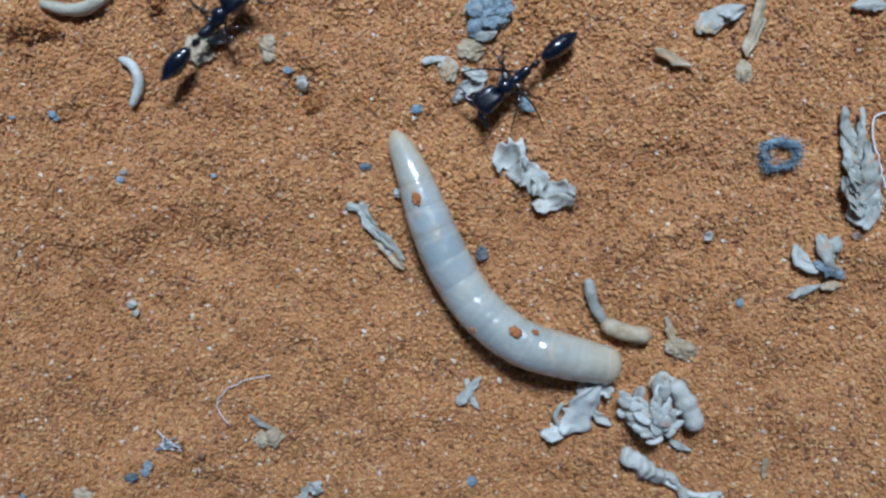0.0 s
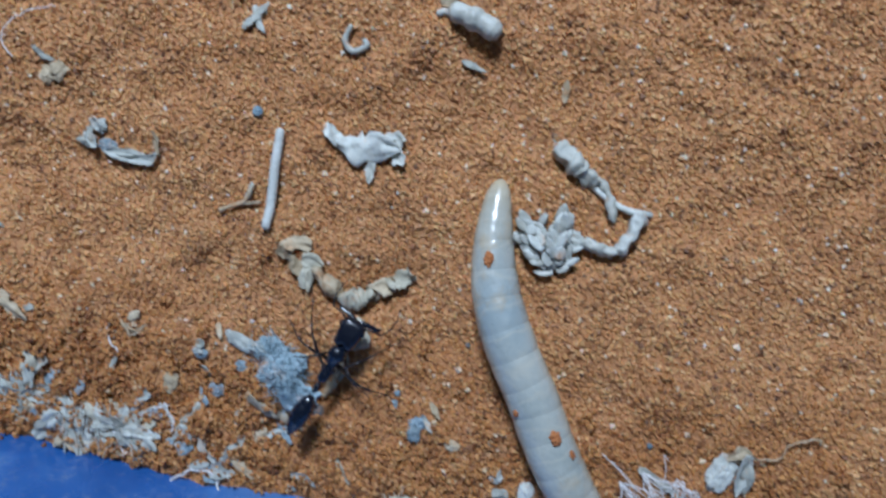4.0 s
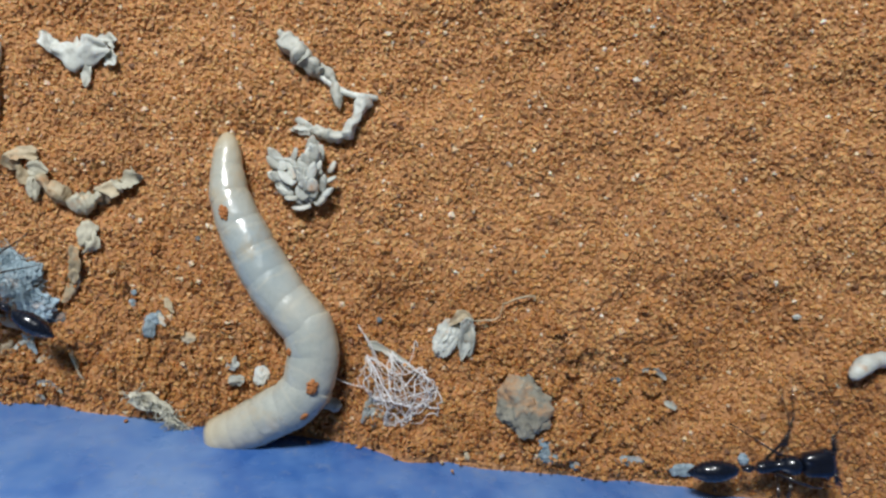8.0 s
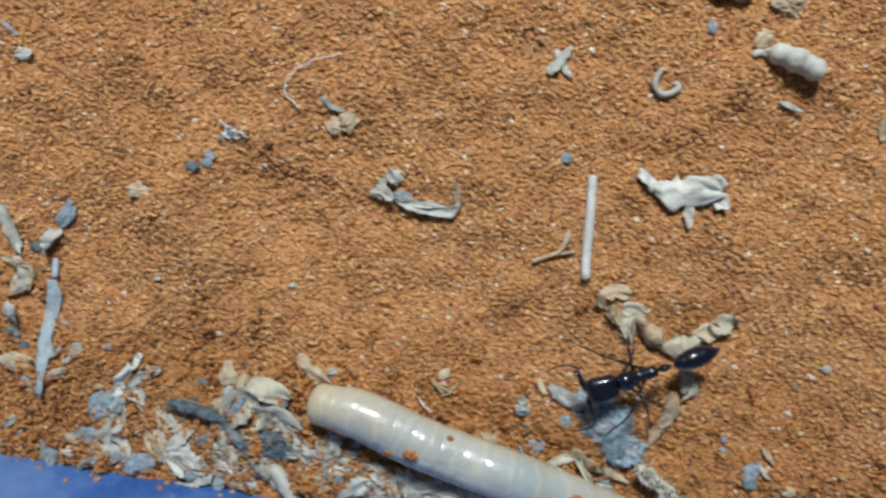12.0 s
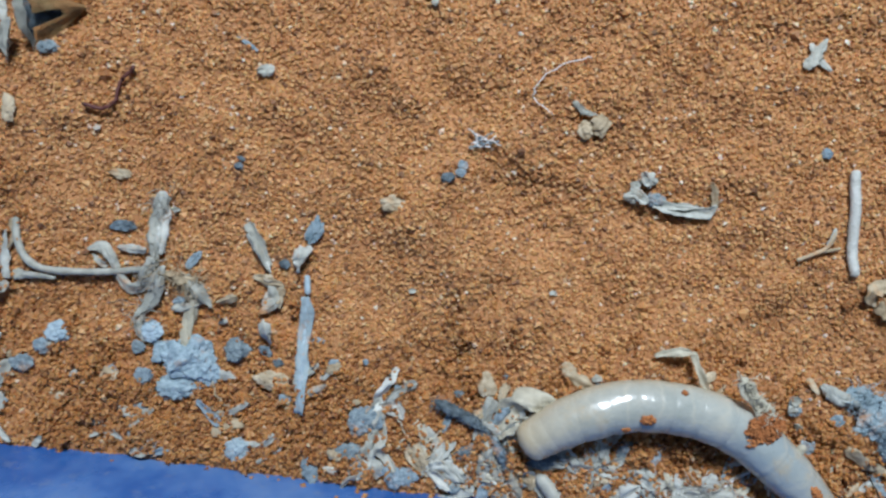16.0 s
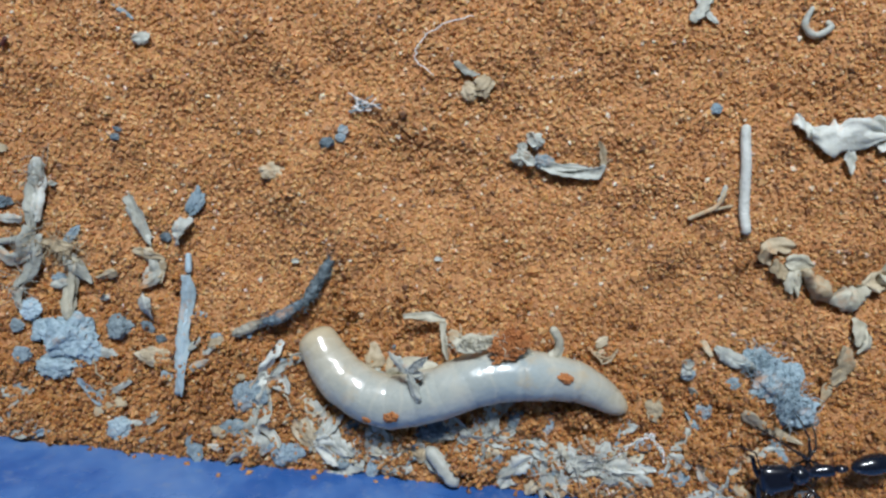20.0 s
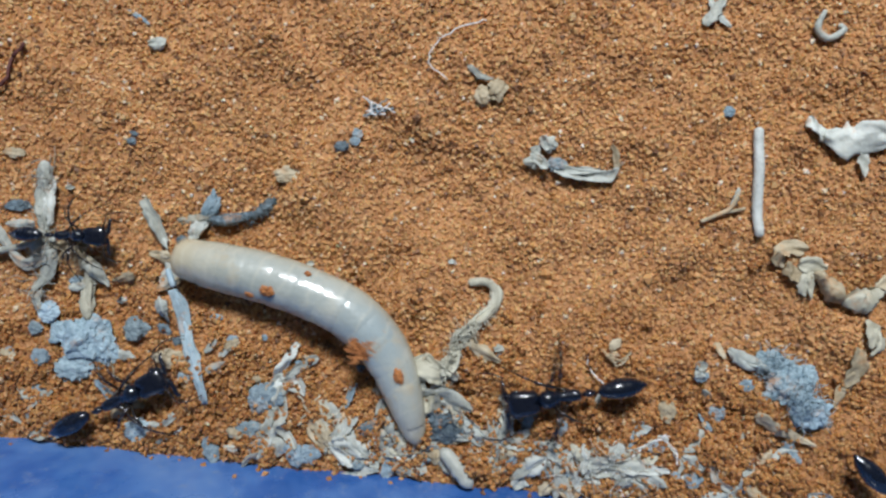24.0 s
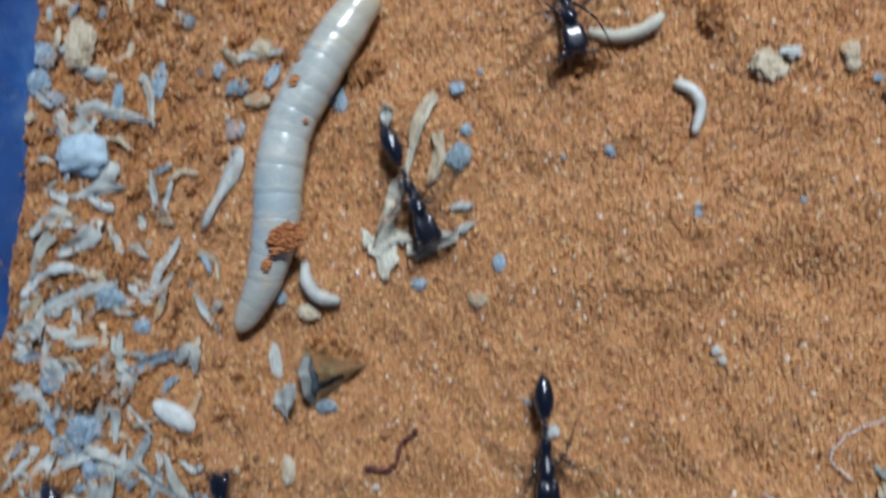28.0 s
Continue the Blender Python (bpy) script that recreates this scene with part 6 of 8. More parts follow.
HEAP = [
    ("s", WHITE, 1.3, 851, [(-15.8, -41.8), (-15.0, -41.2), (-14.0, -40.6)]),
    ("s", WHITE, 0.8, 852, [(-12.8, -39.7), (-12.6, -40.8), (-12.4, -42.2)]),
    ("s", WHITE, 0.6, 853, [(-14.2, -40.0), (-13.2, -39.9), (-12.5, -40.4)]),
    ("s", WHITE, 1.3, 854, [(-11.8, -41.8), (-10.9, -41.3), (-9.6, -41.5)]),
    ("s", WHITE, 1.3, 855, [(-9.9, -42.0), (-8.4, -41.7), (-6.6, -42.1)]),
    ("h", WHITE, 1.0, 856, [(-12.6, -41.0), (-10.4, -41.2), (-7.8, -41.9)], 60, 1.6, 0.035, 0.9)]
for k, (hx, hy, ha) in enumerate(((-11.3, -40.6, 100), (-10.6, -40.3, 75), (-10.0, -40.5, 95), (-9.3, -40.7, 60), (-11.9, -40.5, 120), (-8.7, -41.0, 40), (-10.9, -42.4, -20), (-9.0, -42.6, 10), (-7.4, -41.4, 30), (-12.1, -42.4, -80))):
    HEAP.append(("s", CREAM if k % 3 else WHITE, 0.75, 860 + k, [(hx - 0.7 * math.cos(radians(ha)), hy - 0.7 * math.sin(radians(ha))), (hx + 0.8 * math.cos(radians(ha)), hy + 0.8 * math.sin(radians(ha)))]))
clump("husk_clump", -10.4, -41.4, HEAP, label="heap of white dry scales and bristles", category="husk")
thread(WHITE, 0.07, 875, (-8.9, -41.5), (-7.7, -40.3), (-6.3, -39.8), (-5.9, -40.3), (-5.6, -41.2))
clump("tan_clump", -24.1, -34.2, [
    ("l", TAN, -24.0, -33.3, 1.09, 1.79, 0, 429),
    ("l", TAN, -24.4, -35.2, 1.55, 0.85, 10, 430),
    ("s", PALE, 0.543, 431, [(-25.0, -35.5), (-23.7, -35.8)])])
lump("crumb", GREY, -32.4, -35.1, 1.76, 1.70, -5, 432)
lump("crumb", GREY, -33.6, -37.2, 1.70, 0.82, -17, 433)
lump("crumb", GREY, -31.8, -38.7, 2.03, 0.68, 5, 434)
lump("crumb", GREY, -14.8, -38.3, 1.51, 0.85, -5, 435)
lump("dark_crumb", DARKGREY, -25.6, -37.8, 1.95, 0.93, 15, 436)
lump("pale_chip", PALE, -16.5, -33.1, 0.61, 0.54, -5, 437)
lump("pale_chip", PALE, -3.6, -35.9, 0.60, 0.90, -5, 438)
lump("crumb", GREY, -27.5, -41.2, 1.68, 0.87, -5, 439)
lump("tan_crumb", TAN, -28.9, -37.9, 1.17, 2.35, 15, 440)
HOOK = clump("husk_clump", -17.7, -29.9, [
    ("r", CREAM, 0.30, 441, [(-18.3, -27.0), (-17.2, -26.9), (-16.5, -27.6), (-16.6, -28.6), (-17.6, -29.6)]),
    ("p", CREAM, 0.85, 444, [(-17.0, -26.9), (-16.5, -27.6), (-16.6, -28.6), (-18.0, -29.9), (-18.8, -31.0), (-19.3, -32.6)], 0.8, 0.35),
    ("p", CREAM, 0.95, 445, [(-17.6, -29.5), (-18.7, -30.8), (-19.2, -32.2), (-19.4, -33.2)], 0.8, 0.35),
    ("h", CREAM, 0.40, 442, [(-16.6, -28.6), (-18.0, -29.9), (-18.9, -31.0), (-19.5, -33.0)], 150, 0.75, 0.04, 0.7)], label="hooked cream bristly plant awn", category="awn")
WISP = clump("husk_clump", -14.4, -32.2, [
    ("s", CREAM, 0.42, 461, [(-16.7, -31.2), (-15.0, -31.0), (-14.0, -31.2)]),
    ("s", CREAM, 0.40, 462, [(-14.1, -31.1), (-13.9, -32.4), (-13.5, -33.8)])], label="bent cream wisp of dry skin clinging to the larva", category="husk")
STUCK = clump("husk_clump", -22.0, -36.0, [
    ("s", PALE, 0.75, 451, [(-22.0, -36.0), (-21.3, -35.4), (-20.7, -35.0)]),
    ("s", PALE, 0.65, 452, [(-22.0, -36.0), (-22.6, -35.3), (-23.1, -34.9)]),
    ("s", PALE, 0.60, 453, [(-22.0, -36.0), (-21.8, -37.0), (-21.5, -37.9)]),
    ("s", PALE, 0.55, 454, [(-22.0, -36.0), (-21.1, -36.3)])], label="splayed pale floret stuck to the larva's back", category="floret")
strip("tan_strip", TAN, 0.85, 444, (-18.8, -31.8), (-18.0, -32.8), (-16.5, -33.9))
strip("husk_strip", PALE, 1.30, 445, (-15.5, -35.9), (-16.0, -37.2), (-16.6, -38.5))
strip("husk_strip", PALE, 1.01, 446, (-27.1, -37.7), (-27.1, -38.8), (-26.0, -39.9))
strip("tan_strip", TAN, 0.55, 447, (-29.4, -35.9), (-29.9, -37.5), (-29.0, -39.1))

# the left side
lump("pebble", PEBBLE, -60.4, -24.4, 3.07, 2.57, -4, 448, label="pale blue-grey rounded pebble on the sand", category="pebble", rough=0.2)
lump("crumb", PEBBLE, -54.4, -27.6, 1.54, 1.47, -4, 449)
lump("crumb", PEBBLE, -47.5, -28.0, 1.38, 1.31, -4, 450)
lump("crumb", GREY, -55.8, -28.5, 1.06, 0.99, -4, 451)
lump("crumb", GREY, -55.8, -28.5, 1.06, 0.99, -4, 452)
lump("crumb", GREY, -57.4, -29.7, 1.48, 1.27, -4, 453)
lump("crumb", GREY, -64.7, -15.9, 1.60, 1.89, -44, 454)
lump("crumb", GREY, -62.4, -15.2, 1.88, 1.80, -4, 455)
lump("crumb", GREY, -66.6, -17.1, 1.60, 1.24, -44, 456)
lump("pale_chip", PALE, -69.1, -18.0, 2.39, 0.68, -9, 457)
lump("pale_chip", PALE, -71.9, -18.7, 1.20, 0.94, -4, 458)
lump("crumb", GREY, -72.5, -11.6, 1.11, 1.04, -4, 459)
lump("crumb", GREY, -45.4, -26.0, 1.03, 0.62, -4, 460)
strip("husk_strip", PALE, 0.85, 461, (-69.4, -20.1), (-67.6, -22.2), (-65.5, -25.0), (-63.3, -26.6), (-61.3, -27.6))
strip("tan_strip", TAN, 0.76, 462, (-67.7, -17.7), (-66.4, -19.5), (-65.0, -22.0))
strip("tan_strip", TAN, 1.01, 463, (-65.6, -20.1), (-63.2, -19.5), (-61.4, -20.4))
strip("tan_strip", TAN, 1.09, 464, (-61.6, -20.6), (-63.0, -22.9), (-64.9, -25.0))
strip("husk_strip", PALE, 0.88, 465, (-44.6, -24.1), (-44.1, -25.1), (-43.2, -26.6))
strip("husk_strip", PALE, 0.80, 466, (-46.0, -26.4), (-44.0, -26.3))
strip("husk_strip", PALE, 1.04, 467, (-75.0, 6.8), (-73.1, 7.9), (-69.9, 7.0))
strip("husk_strip", PALE, 0.56, 468, (-69.2, 7.3), (-68.6, 5.6), (-67.9, 3.7))
strip("grey_strip", GREY, 0.85, 469, (-67.9, -3.8), (-66.1, -2.9), (-64.2, -2.4))
strip("husk_strip", PALE, 0.92, 470, (-64.7, -3.2), (-63.3, -2.3), (-63.2, -4.2))
strip("husk_strip", PALE, 0.68, 471, (-69.1, -6.1), (-69.5, -7.4), (-69.5, -8.8))
strip("tan_strip", TAN, 0.68, 472, (-65.6, 7.6), (-63.9, 6.8))
strip("husk_strip", PALE, 1.30, 473, (-77.1, -0.7), (-75.4, -0.0), (-74.5, -0.9))
strip("husk_strip", PALE, 1.04, 474, (-77.1, -5.7), (-75.7, -5.0), (-74.5, -6.3))
strip("husk_strip", PALE, 1.04, 475, (-77.3, -15.3), (-75.7, -14.1), (-73.6, -12.6))
strip("husk_strip", PALE, 0.86, 476, (-76.5, -10.8), (-75.8, -12.5))
strip("tan_strip", TAN, 0.67, 477, (-64.9, 2.6), (-65.3, 1.2), (-65.9, -0.0))
strip("husk_strip", PALE, 0.76, 478, (-68.0, 1.0), (-66.6, 1.9), (-65.8, 1.4))
strip("husk_strip", PALE, 0.60, 479, (-73.3, -19.6), (-72.6, -18.6), (-71.5, -18.5))
strip("husk_strip", PALE, 0.59, 480, (-66.0, -19.2), (-65.3, -20.9), (-65.0, -22.2))
strip("husk_strip", PALE, 0.58, 481, (-64.0, -19.8), (-65.3, -20.3))
lump("seed", WHITE, -64.8, -7.0, 3.69, 1.51, -34, 482, label="smooth white oval seed on the sand", category="seed", rough=0.08, flat=0.8)
lump("crumb", GREY, -69.3, 1.9, 2.05, 1.69, -4, 483)
lump("crumb", GREY, -71.7, -7.6, 2.65, 2.13, -4, 484)
lump("crumb", GREY, -73.0, -9.0, 1.84, 1.47, -4, 485)
clod(-70.4, -2.5, 2.73, 1.71, 0, 486)
clod(-70.9, -4.6, 4.70, 2.99, 0, 487)
lump("crumb", GREY, -66.8, -0.4, 1.24, 0.95, -4, 488)
lump("tan_crumb", TAN, -56.7, -11.4, 0.90, 1.80, -4, 489)
lump("tan_crumb", TAN, -54.6, -0.4, 1.56, 0.90, -24, 490)
lump("crumb", GREY, -53.7, -7.2, 1.40, 0.91, -4, 491)
lump("pale_chip", PALE, -56.6, -6.7, 1.23, 2.71, -9, 492)
lump("casing", WHITE, -57.3, -3.8, 0.82, 2.31, 4, 493)
lump("crumb", GREY, -46.4, 0.9, 0.90, 0.83, -4, 495)
lump("crumb", GREY, -40.6, 1.9, 0.82, 1.22, -4, 496)
lump("tan_crumb", TAN, -42.3, -0.5, 1.35, 0.95, -4, 497)
lump("crumb", BLUE, -26.7, 4.1, 0.59, 0.59, -4, 498)
lump("crumb", GREY, -56.4, 0.8, 0.78, 0.92, -4, 500)
clod(-53.2, -3.2, 3.67, 2.04, -10, 501)
lump("crumb", GREY, -74.3, -4.1, 1.63, 1.48, -4, 502)
lump("crumb", GREY, -65.0, -16.3, 1.65, 1.58, -4, 503)
lump("crumb", GREY, -71.3, -10.5, 1.32, 1.10, -4, 504)
lump("pale_chip", PALE, -50.7, -13.2, 0.48, 0.40, -4, 505)
lump("pale_chip", PALE, -25.9, -6.2, 0.45, 0.53, -4, 506)
lump("dark_crumb", DARKGREY, -40.4, -16.7, 0.61, 0.49, -4, 507)
lump("pale_chip", PALE, -45.2, -19.5, 0.55, 0.40, -4, 508)
rod("casing", WHITE, 0.49, 509, (-54.4, 3.1), (-54.3, 1.8), (-53.6, 0.7), (-52.2, 0.2), label="short curved white casing on the sand", category="casing")
seed_husk((-50.6, -4.5), (-55.2, -2.7), (-54.9, -7.5), 1.9, "split brown seed husk dusted with sand, dark within")
strip("husk_strip", PALE, 1.05, 510, (-76.0, 2.5), (-73.8, 4.3), (-71.2, 4.2), label="thick curled strip of pale dry skin", category="husk")
strip("husk_strip", PALE, 0.95, 511, (-74.3, 1.0), (-72.5, 2.2), (-70.5, 3.0), label="thick curled strip of pale dry skin", category="husk")
strip("husk_strip", PALE, 1.15, 512, (-76.6, -2.2), (-75.0, -0.1), (-74.3, 1.8), label="thick curled strip of pale dry skin", category="husk")
strip("husk_strip", PALE, 0.76, 513, (-74.1, 0.1), (-72.1, -1.2), (-70.1, -1.2), label="thick curled strip of pale dry skin", category="husk")
strip("husk_strip", PALE, 0.66, 514, (-68.5, 1.3), (-65.8, 1.9), (-64.3, 3.3), label="thick curled strip of pale dry skin", category="husk")
strip("husk_strip", PALE, 0.96, 515, (-77.3, -3.9), (-75.6, -4.5), (-74.7, -6.0), label="thick curled strip of pale dry skin", category="husk")
strip("husk_strip", PALE, 0.86, 516, (-77.5, -15.0), (-76.2, -13.7), (-75.2, -11.8), label="thick curled strip of pale dry skin", category="husk")
strip("husk_strip", PALE, 0.76, 517, (-76.3, -14.2), (-74.5, -13.8), (-73.5, -12.8), label="thick curled strip of pale dry skin", category="husk")
strip("husk_strip", PALE, 0.85, 518, (-75.6, -22.3), (-75.9, -19.5), (-75.1, -17.9), label="thick curled strip of pale dry skin", category="husk")
strip("husk_strip", PALE, 0.66, 519, (-73.6, -18.0), (-72.8, -18.6), (-71.6, -18.1), label="thick curled strip of pale dry skin", category="husk")
strip("husk_strip", PALE, 0.74, 520, (-69.7, -19.9), (-68.4, -21.4), (-67.1, -23.1), label="thick curled strip of pale dry skin", category="husk")
strip("husk_strip", PALE, 0.83, 521, (-66.5, -18.4), (-65.5, -21.2), label="thick curled strip of pale dry skin", category="husk")
thread(RUST, 0.145, 522, (-51.2, -11.5), (-50.2, -11.9), (-49.1, -11.5), (-48.6, -10.2), (-47.8, -9.6), (-47.4, -9.2), label="dark reddish curled fibre on the sand", category="fibre")
clump("husk_clump", -47.6, 4.6, [
    ("p", CREAM, 1.2, 523, [(-47.1, 8.4), (-47.9, 6.5), (-48.6, 4.5), (-48.8, 1.6)], 1.4, 0.6),
    ("p", CREAM, 0.9, 524, [(-48.0, 5.4), (-48.3, 3.8), (-48.0, 2.4)], 1.4, 0.5),
    ("f", CREAM, 1.5, 525, [(-49.3, 4.2), (-47.9, 4.5), (-46.5, 3.9)]),
    ("s", CREAM, 0.9, 529, [(-50.2, 5.2), (-49.6, 4.0), (-49.0, 3.0)]),
    ("p", CREAM, 1.0, 526, [(-47.0, 3.6), (-46.1, 3.2), (-44.6, 3.8), (-43.3, 4.3)], 1.2, 0.6),
    ("s", PALE, 0.7, 527, [(-43.7, 6.1), (-42.1, 6.3)]),
    ("s", PALE, 0.7, 1527, [(-43.9, 4.0), (-42.8, 4.6), (-41.9, 5.0)]),
    ("s", CREAM, 0.6, 1528, [(-44.0, 14.3), (-45.0, 12.7), (-46.0, 10.6), (-46.9, 8.2)]),
    ("s", TAN, 0.6, 528, [(-43.9, 11.6), (-44.2, 9.5), (-44.9, 7.9)])], label="broken cream husk with straw slivers", category="husk")
lump("pebble", PEBBLE, -70.5, 12.6, 3.80, 2.96, -5, 530, label="pale blue flat pebble beside the wall", category="pebble", rough=0.25)
lump("tan_crumb", TAN, -70.3, 20.9, 2.05, 3.21, -5, 531)
lump("crumb", GREY, -73.3, 20.6, 1.70, 1.93, -5, 532)
lump("crumb", GREY, -73.8, 18.4, 1.54, 1.78, -5, 533)
lump("crumb", GREY, -72.5, 17.0, 1.54, 1.15, -5, 534)
lump("crumb", BLUE, -67.7, 16.5, 0.79, 2.47, -5, 535)
lump("crumb", GREY, -64.7, 17.7, 1.13, 2.48, -15, 536)
lump("crumb", GREY, -59.7, 17.8, 0.89, 1.04, -5, 537)
lump("crumb", GREY, -58.9, 13.3, 1.18, 1.33, -5, 538)
lump("tan_crumb", TAN, -56.4, 19.0, 1.46, 1.28, -5, 539)
lump("crumb", GREY, -58.3, 16.3, 1.62, 0.96, 15, 540)
lump("tan_crumb", TAN, -57.1, 15.3, 1.71, 1.02, -5, 541)
lump("crumb", GREY, -51.2, 14.9, 1.08, 1.66, 15, 542)
lump("pale_chip", PALE, -47.6, 12.9, 0.75, 1.58, -5, 543)
lump("crumb", GREY, -42.7, 9.7, 1.54, 1.75, -45, 544)
lump("crumb", GREY, -42.5, 14.7, 0.99, 0.92, -5, 545)
lump("crumb", GREY, -42.1, 11.6, 0.77, 0.77, -5, 546)
lump("crumb", BLUE, -40.7, 15.7, 0.38, 0.45, -5, 547)
lump("crumb", BLUE, -61.8, 21.9, 0.88, 0.82, -5, 548)
lump("crumb", BLUE, -32.2, 9.2, 0.62, 0.55, -5, 549)
lump("crumb", BLUE, -19.5, 4.4, 0.47, 0.35, -5, 550)
clod(-24.0, 18.0, 1.56, 2.34, 0, 551)
clod(-49.3, 16.9, 2.93, 1.67, 0, 552)
strip("grey_strip", GREY, 0.77, 553, (-56.2, 16.1), (-55.2, 17.9))
strip("husk_strip", PALE, 0.90, 554, (-73.8, 17.6), (-72.5, 16.3))
strip("husk_strip", PALE, 0.80, 555, (-72.0, 16.1), (-71.8, 14.1))
strip("tan_strip", TAN, 0.74, 556, (-44.1, 14.4), (-45.3, 12.7), (-46.2, 10.7))
strip("tan_strip", TAN, 0.57, 557, (-44.4, 11.5), (-44.0, 10.0), (-44.4, 8.6))
strip("husk_strip", PALE, 0.41, 558, (-43.6, 6.2), (-42.0, 6.1))
strip("husk_strip", PALE, 0.61, 559, (-66.0, 8.4), (-64.3, 7.7))
strip("tan_strip", TAN, 0.51, 560, (-62.6, 4.5), (-61.1, 4.0), (-60.8, 2.3))
strip("husk_strip", PALE, 0.68, 561, (-61.6, 0.1), (-60.7, 1.0))

RIDER = clod(0, 0, 2.3, 1.6, 25, 61, CRUMB, True)
tagged(RIDER, "rust-brown clod of sand carried on the larva", "clod")

# loose bracts heaped at the foot of the walls
strip("tan_strip", TAN, 0.43, 563, (-13.3, -42.7), (-12.3, -42.5), (-11.3, -43.2))
strip("husk_strip", PALE, 0.60, 564, (-7.9, -41.4), (-8.0, -41.8), (-7.5, -42.2))
strip("tan_strip", TAN, 0.86, 565, (-21.5, -40.6), (-21.5, -39.9), (-22.2, -39.4))
strip("husk_strip", PALE, 0.50, 566, (-29.1, -39.4), (-28.9, -39.0), (-28.5, -38.6))
strip("husk_strip", PALE, 0.56, 567, (-1.4, -42.6), (-0.8, -42.5), (-0.4, -42.0))
strip("tan_strip", TAN, 0.76, 568, (-16.1, -42.2), (-16.4, -41.7), (-15.8, -41.2))
strip("husk_strip", PALE, 0.73, 569, (-24.3, -40.4), (-24.0, -40.7), (-23.4, -41.0))
strip("grey_strip", GREY, 0.57, 570, (-14.1, -42.0), (-14.2, -41.6), (-14.6, -41.2))
strip("tan_strip", TAN, 0.80, 571, (-23.6, -38.9), (-22.5, -39.3), (-21.3, -38.5))
strip("husk_strip", PALE, 0.44, 572, (-34.1, -38.9), (-33.9, -38.3), (-33.5, -37.8))
strip("husk_strip", WHITE, 0.64, 573, (-10.2, -41.0), (-9.7, -41.4), (-9.8, -42.1))
strip("husk_strip", PALE, 0.80, 574, (-22.2, -38.9), (-23.2, -38.7), (-24.2, -39.4))
strip("husk_strip", PALE, 0.86, 575, (-5.1, -41.2), (-4.5, -41.5), (-4.0, -42.0))
strip("husk_strip", PALE, 0.58, 576, (-25.1, -40.0), (-25.2, -39.5), (-25.0, -39.0))
strip("tan_strip", TAN, 0.71, 577, (-13.1, -42.6), (-14.1, -42.6), (-14.7, -43.2))
strip("husk_strip", PALE, 0.77, 578, (-33.6, -38.1), (-33.5, -37.5), (-34.1, -36.9))
strip("husk_strip", PALE, 0.81, 579, (-32.8, -39.1), (-33.9, -39.0), (-34.8, -39.8))
strip("tan_strip", TAN, 0.49, 580, (-13.0, -42.7), (-12.8, -42.2), (-12.7, -41.7))
strip("grey_strip", GREY, 0.67, 581, (-24.1, -36.1), (-23.3, -35.4), (-22.6, -34.6))
strip("husk_strip", WHITE, 0.48, 582, (-23.6, -39.5), (-23.8, -40.2), (-24.8, -40.5))
strip("husk_strip", WHITE, 0.79, 583, (-1.9, -43.7), (-2.3, -44.1), (-2.3, -44.6))
strip("husk_strip", PALE, 0.76, 584, (-22.1, -40.1), (-21.8, -39.3), (-21.0, -38.7))
strip("husk_strip", PALE, 0.57, 585, (-22.1, -40.9), (-23.1, -40.9), (-24.1, -40.5))
strip("grey_strip", GREY, 0.54, 586, (-12.3, -41.9), (-12.7, -41.7), (-13.1, -41.4))
strip("tan_strip", TAN, 0.60, 587, (-25.2, -40.3), (-25.5, -39.8), (-26.2, -39.4))
strip("husk_strip", PALE, 0.92, 588, (-22.4, -39.7), (-21.8, -39.0), (-20.7, -38.6))
strip("grey_strip", GREY, 0.76, 589, (-16.8, -41.4), (-16.1, -40.7), (-15.5, -39.9))
strip("tan_strip", TAN, 0.67, 590, (-11.6, -42.9), (-12.5, -43.2), (-13.5, -42.7))
strip("husk_strip", WHITE, 0.72, 591, (-24.0, -38.4), (-24.2, -39.3), (-23.5, -40.3))
strip("tan_strip", TAN, 0.44, 592, (-12.3, -42.1), (-12.2, -42.9), (-12.4, -43.5))
strip("tan_strip", TAN, 0.67, 593, (-1.2, -43.5), (-0.4, -44.2), (0.4, -44.8))
strip("husk_strip", PALE, 0.54, 594, (-18.4, -39.5), (-19.1, -39.9), (-20.0, -40.2))
strip("husk_strip", PALE, 0.63, 595, (-34.7, -38.2), (-35.2, -38.4), (-35.9, -38.2))
strip("husk_strip", PALE, 0.89, 596, (-15.7, -41.8), (-16.0, -42.3), (-16.3, -42.8))
strip("husk_strip", WHITE, 0.48, 597, (-2.0, -44.2), (-1.6, -43.5), (-1.5, -42.7))
strip("grey_strip", GREY, 0.47, 598, (-21.3, -40.1), (-22.0, -40.2), (-22.5, -40.7))
strip("tan_strip", TAN, 0.89, 599, (-34.6, -37.7), (-35.1, -37.3), (-35.4, -36.9))
strip("tan_strip", TAN, 0.78, 600, (-19.8, -40.6), (-18.9, -40.5), (-18.1, -40.5))
strip("husk_strip", PALE, 0.61, 601, (-1.8, -43.3), (-2.0, -44.2), (-2.1, -45.1))
strip("grey_strip", GREY, 0.42, 602, (-2.4, -43.8), (-2.9, -44.6), (-2.2, -45.2))
strip("husk_strip", PALE, 0.68, 603, (-13.2, -41.8), (-12.9, -40.9), (-14.1, -40.2))
strip("grey_strip", GREY, 0.86, 604, (-26.2, -40.1), (-26.8, -40.2), (-27.4, -40.2))
strip("husk_strip", PALE, 0.77, 605, (-1.0, -44.5), (-1.9, -44.5), (-2.9, -44.3))
strip("grey_strip", GREY, 0.75, 606, (-34.0, -37.4), (-33.6, -37.9), (-33.4, -38.5))
